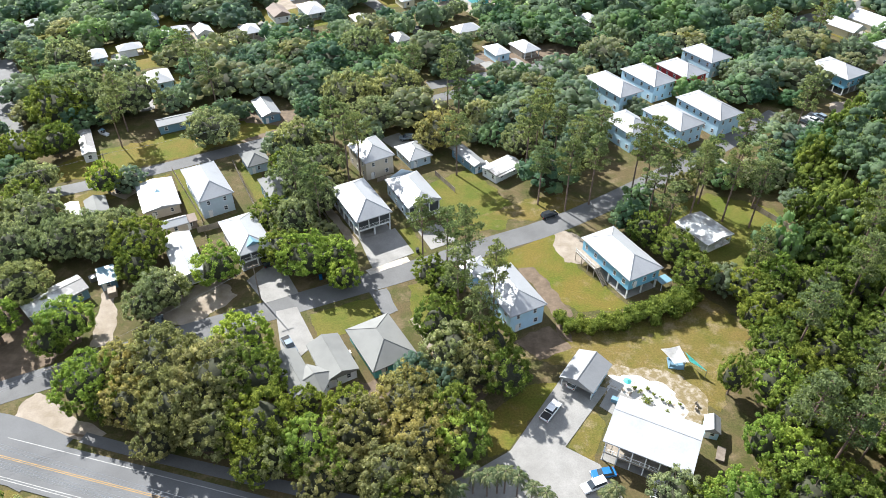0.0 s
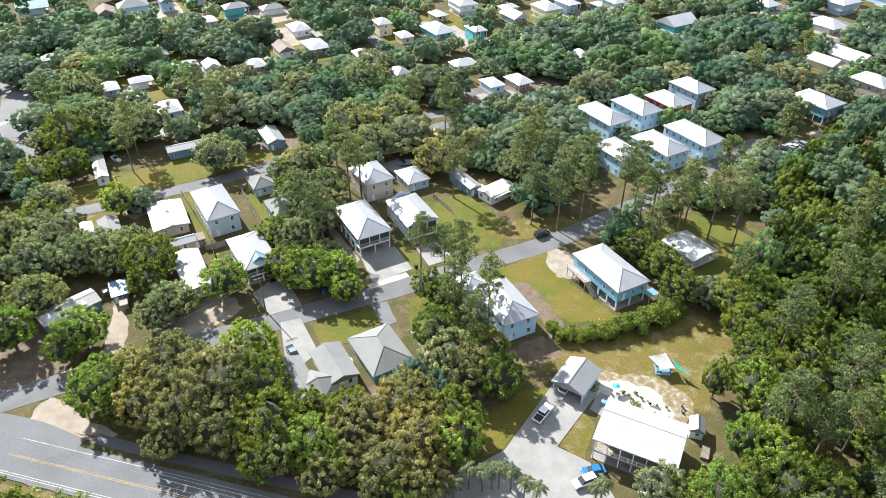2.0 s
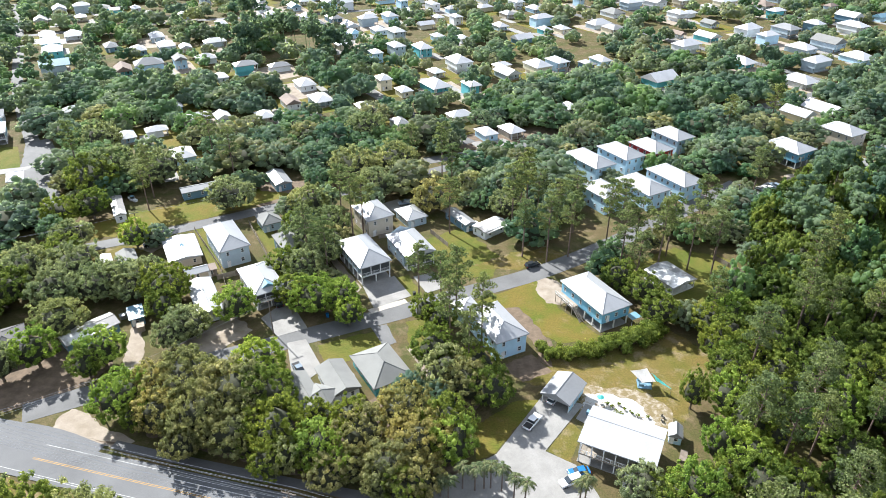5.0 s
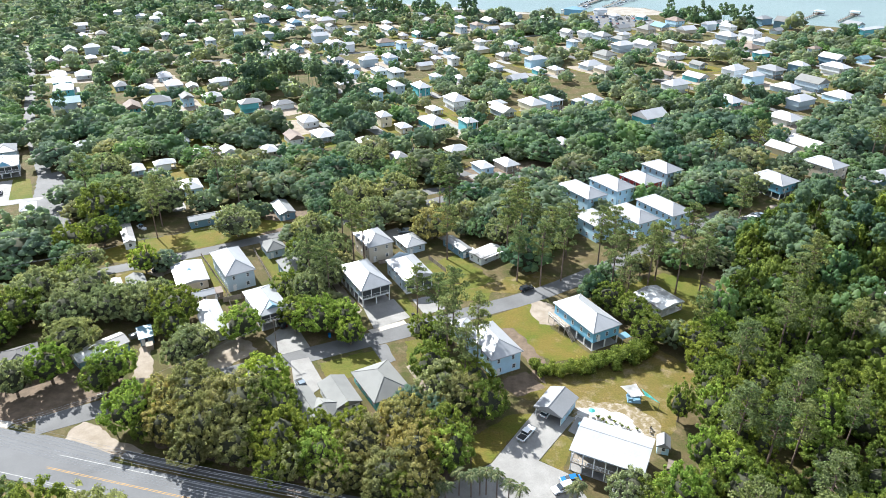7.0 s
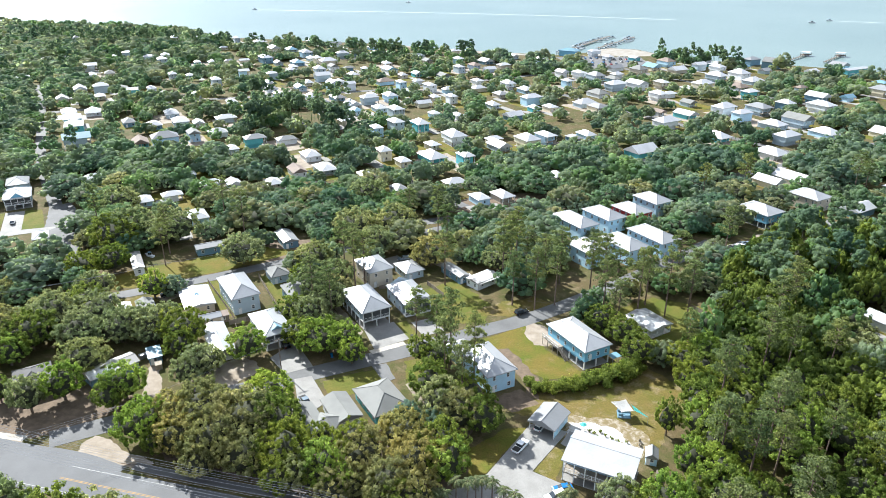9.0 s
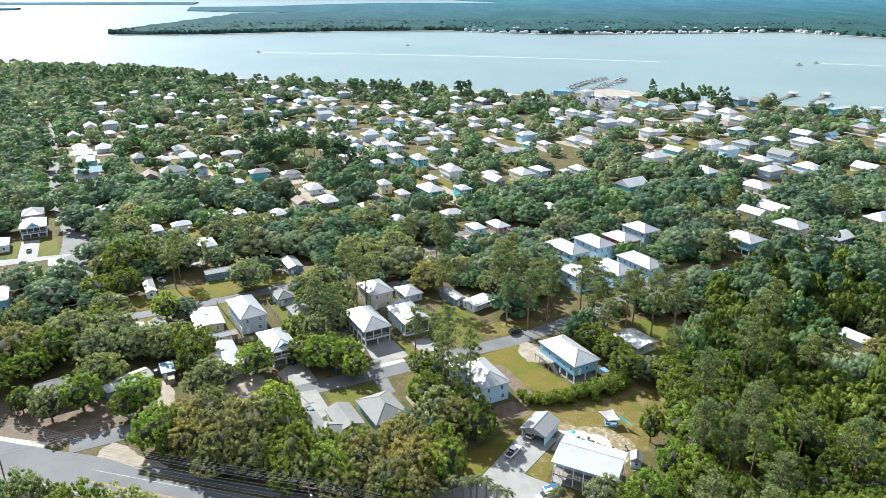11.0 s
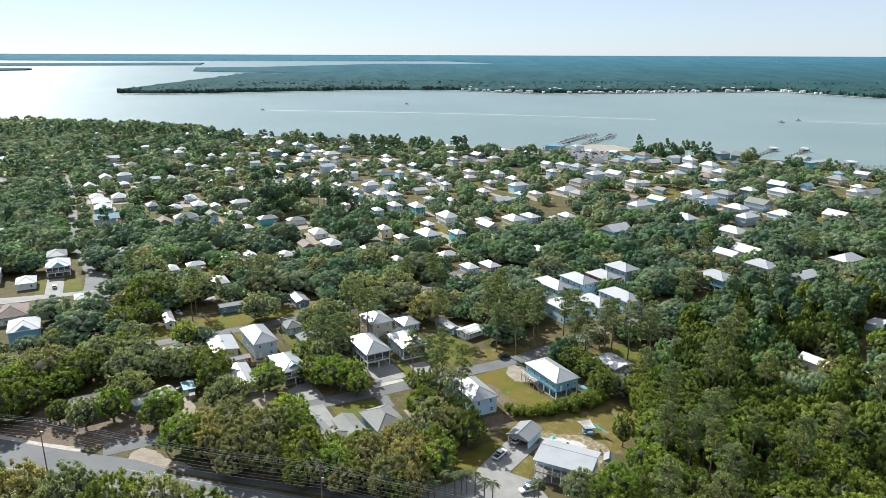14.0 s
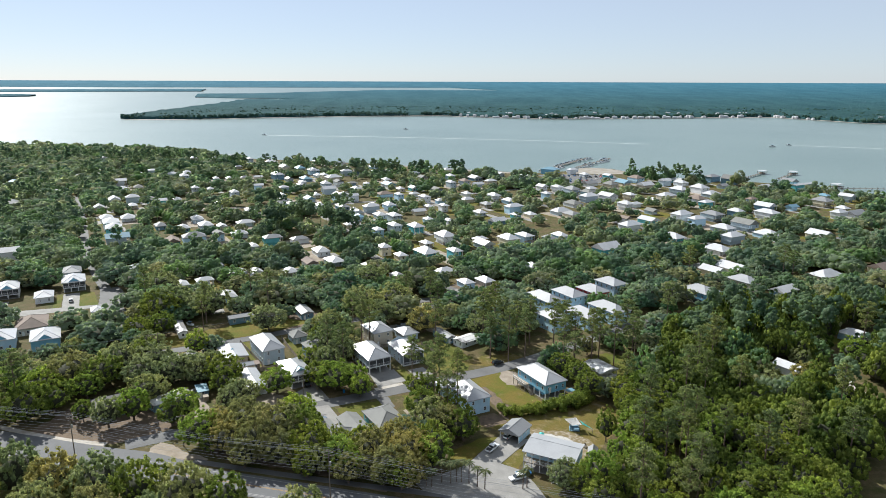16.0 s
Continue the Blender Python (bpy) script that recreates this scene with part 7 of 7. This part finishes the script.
yard_box("bin", -6.4, 131.6, 0.7, 0.8, 1.1, 20, RUBBER, "dark wheeled bin beside a driveway", "bin")
yard_box("bin", -29.3, 121.5, 0.7, 0.8, 1.1, 20, CAR_BLUE, "blue wheeled bin beside the street", "bin")
yard_box("crate", -81.2, 124.5, 1.6, 1.2, 1.0, 15, TRIM_WHITE, "pale crate in a cluttered yard", "crate")
yard_box("crate", -77.0, 116.4, 1.8, 2.4, 1.6, 25, PALE_WOOD, "timber box at the head of the yard drive", "crate")
yard_box("crate", -83.4, 121.6, 2.2, 1.4, 1.2, 40, STEEL, "metal container in a cluttered yard", "crate")


def fence(a, b, high=1.5, label="weathered timber fence between lots"):
    a, b = Vector((*a, 0)), Vector((*b, 0))
    d = (b - a).normalized()
    turn = math.degrees(math.atan2(d.y, d.x))
    f = thing("fence", a.x, a.y, 0, turn, label, "fence")
    run, n = (b - a).length, max(2, int((b - a).length / 2.4))
    for k in range(n + 1):
        part("post", boxed(run * k / n - 0.05, -0.05, 0, run * k / n + 0.05, 0.05, high + 0.1), WOOD, f)
    for k in range(n):
        part("panel", boxed(run * k / n + 0.06, 0.0, 0.08, run * (k + 1) / n - 0.06, 0.04, high), PALE_WOOD if k % 5 else WOOD, f)


fence((-79.5, 169.5), (-64.2, 145.2))
fence((-64.0, 144.5), (-59.0, 133.0))
fence((-62.6, 173.4), (-50.8, 149.8))
fence((-50.4, 149.0), (-38.8, 122.5), 1.2)
fence((-35.6, 154.6), (-24.0, 131.0), 1.3)
fence((-18.8, 163.4), (-11.6, 166.4), 1.6)
fence((-2.2, 167.0), (3.4, 158.0), 1.6)
fence((-56.6, 143.2), (-63.8, 139.8), 1.8, "tall brown timber fence behind a house")
fence((84, 150), (91, 139), 1.6)
fence((-4.5, 104.5), (2.5, 93.5), 1.2)


def boat(x, y, turn, label, size=1.0, z=-0.8):
    b = thing("boat", x, y, z, turn, label, "boat")
    s = size
    hull = [[(-0.9 * s, -3 * s, 0.9 * s), (0.9 * s, -3 * s, 0.9 * s), (1.0 * s, 1.2 * s, 1.0 * s), (0, 3.4 * s, 1.15 * s), (-1.0 * s, 1.2 * s, 1.0 * s)]]
    keel = [(-0.7 * s, -3 * s, 0), (0.7 * s, -3 * s, 0), (0.7 * s, 1.2 * s, 0), (0, 2.7 * s, 0.15 * s), (-0.7 * s, 1.2 * s, 0)]
    hull += [keel[::-1]] + [[keel[i], keel[(i + 1) % 5], hull[0][(i + 1) % 5], hull[0][i]] for i in range(5)]
    bm = solid(bmesh.new(), hull)
    bmesh.ops.recalc_face_normals(bm, faces=bm.faces)
    part("hull", bm, CAR_WHITE, b)
    part("console", boxed(-0.5 * s, -0.9 * s, 0.9 * s, 0.5 * s, 0.5 * s, 1.7 * s), GLASS, b)
    part("roof", boxed(-0.75 * s, -1.2 * s, 2.3 * s, 0.75 * s, 0.8 * s, 2.38 * s), SIDE_DARKBLUE, b)
    for sx in (-0.7, 0.7):
        for sy in (-1.1, 0.7):
            part("post", boxed(sx * s - 0.03, sy * s - 0.03, 0.9 * s, sx * s + 0.03, sy * s + 0.03, 2.3 * s), STEEL, b)
    return b


boat(-108.6, 191.8, 60, "small white boat standing on the lawn", 0.75, 0.02)
boat(-57, 1496, 80, "motor boat out on the bay", 1.8)
boat(-342, 1317, 88, "speedboat drawing a long wake", 1.6)
boat(597, 1076, 95, "motor boat out on the bay", 1.9)
boat(643, 1109, 85, "speedboat drawing a wake", 1.6)
FOAM = plain("white_foam", (0.34, 0.39, 0.40), 0.7)
for pts in ([(-336, 1316), (-90, 1275), (152, 1218), (398, 1126)], [(649, 1108), (720, 1075), (900, 990)]):
    ribbon("wake", pts, 8.0, -0.72, FOAM, thick=0.03, label="long white boat wake on the bay", category="wake")


# ---- piers ----
def pier(a, b, wide, label, piles=True, boats=0, seed=0, roof=False):
    a, b = Vector((*a, 0)), Vector((*b, 0))
    d = (b - a).normalized()
    turn = math.degrees(math.atan2(d.y, d.x))
    p = thing("pier", a.x, a.y, 0, turn, label, "pier")
    run = (b - a).length
    part("deck", boxed(0, -wide / 2, 0.6, run, wide / 2, 0.85), WOOD, p)
    for k in range(int(run / 6) + 1):
        for s in (-1, 1):
            part("support_post", tube(bmesh.new(), (k * 6, s * wide / 2, -3), (k * 6, s * wide / 2, 1.9), 0.18, n=6), WOOD, p)
    if roof:
        h = part("shelter", boxed(run - 7, -4, 3.2, run + 4, 5, 3.5), ROOF_HAZY, p)
        for x in (run - 6.5, run + 3.5):
            for y in (-3.6, 4.6):
                part("post", boxed(x - 0.12, y - 0.12, -2, x + 0.12, y + 0.12, 3.2), WOOD, h)
        part("landing", boxed(run - 7, -4, 0.5, run + 4, 5, 0.84), WOOD, h)
    rng = random.Random(seed)
    m = p.matrix_basis
    for k in range(boats):
        q = m @ Vector((12 + (run - 16) * k / max(1, boats - 1), rng.choice((-1, 1)) * (wide / 2 + 4.2), 0))
        boat(q.x, q.y, turn + rng.choice((0, 180)), "moored white motor boat", rng.uniform(1.1, 1.6))
    return p


pier((137, 730), (231, 888), 3.0, "long timber marina pier with moored boats", boats=24, seed=1)
pier((190, 772), (263, 881), 3.0, "timber breakwater pier with moored boats", boats=14, seed=2)
pier((345, 652), (411, 722), 1.8, "narrow timber dock with a roofed boat shelter", roof=True)
pier((402, 668), (446, 716), 1.8, "narrow timber dock with a roofed boat shelter", roof=True)
pier((424, 600), (520, 590), 1.8, "long narrow timber dock", roof=False)
pier((408, 600), (440, 612), 1.6, "narrow dock with a roofed boat shelter", roof=True)


def waterfront():
    """Larger buildings along the shore."""
    house(147, 716, 14, 20, 6.0, 58, "hip", 2.5, SIDE_BLUE, ROOF_BLUE, 0, 0, 0.6, False, "blue marina building with a hip roof", 2, 900)
    house(388, 590, 9, 32, 6.5, 118, "gable", 1.0, SIDE_TEAL, ROOF_WHITE, 0, 0, 0.5, False, "long pale waterfront building with a white roof", 2, 901)
    house(330, 632, 12, 15, 6.5, 40, "gable", 4.0, SIDE_DARKBLUE, ROOF_PALE, 0, 0, 0.6, False, "steep-roofed blue waterfront house", 2, 902)


waterfront()


def across_the_bay():
    """Small white houses strung along the far shore, and the pines before the town's own shore."""
    rng = random.Random(19)
    verts, faces = [], []
    for k in range(110):
        x = rng.uniform(90, 1150) if k % 5 else rng.uniform(1200, 1600)
        for (ax, ay), (bx, by) in zip(FRONT, FRONT[1:]):
            if ax <= x <= bx:
                y = ay + (by - ay) * (x - ax) / (bx - ax) + (rng.uniform(-24, -9) if k % 6 else rng.uniform(20, 120))
        w, l, h, z = rng.uniform(2.8, 7.0), rng.uniform(3, 5), rng.uniform(-1.2, 3.4), 4.5 if k % 6 else 10.0
        o = len(verts)
        verts += [(x + sx * w, y + sy * l, zz) for zz in (0, z + h) for sx, sy in ((-1, -1), (1, -1), (1, 1), (-1, 1))] + [(x - w * 0.4, y, z + h + 1.6), (x + w * 0.4, y, z + h + 1.6)]
        faces += [tuple(o + i for i in f) for f in ((0, 1, 5, 4), (1, 2, 6, 5), (2, 3, 7, 6), (3, 0, 4, 7), (4, 5, 9, 8), (6, 7, 8, 9), (5, 6, 9), (7, 4, 8))]
    tagged(raw("far_houses", verts, faces, ROOF_HAZY), "pale houses strung along the far shore", "houses", kind="stuff")


across_the_bay()

ribbon("beach", along([(x, y - 12) for x, y in FRONT[1:-1]], 60), 26, 0.3, SAND, label="narrow pale beach along the far shore", category="beach")
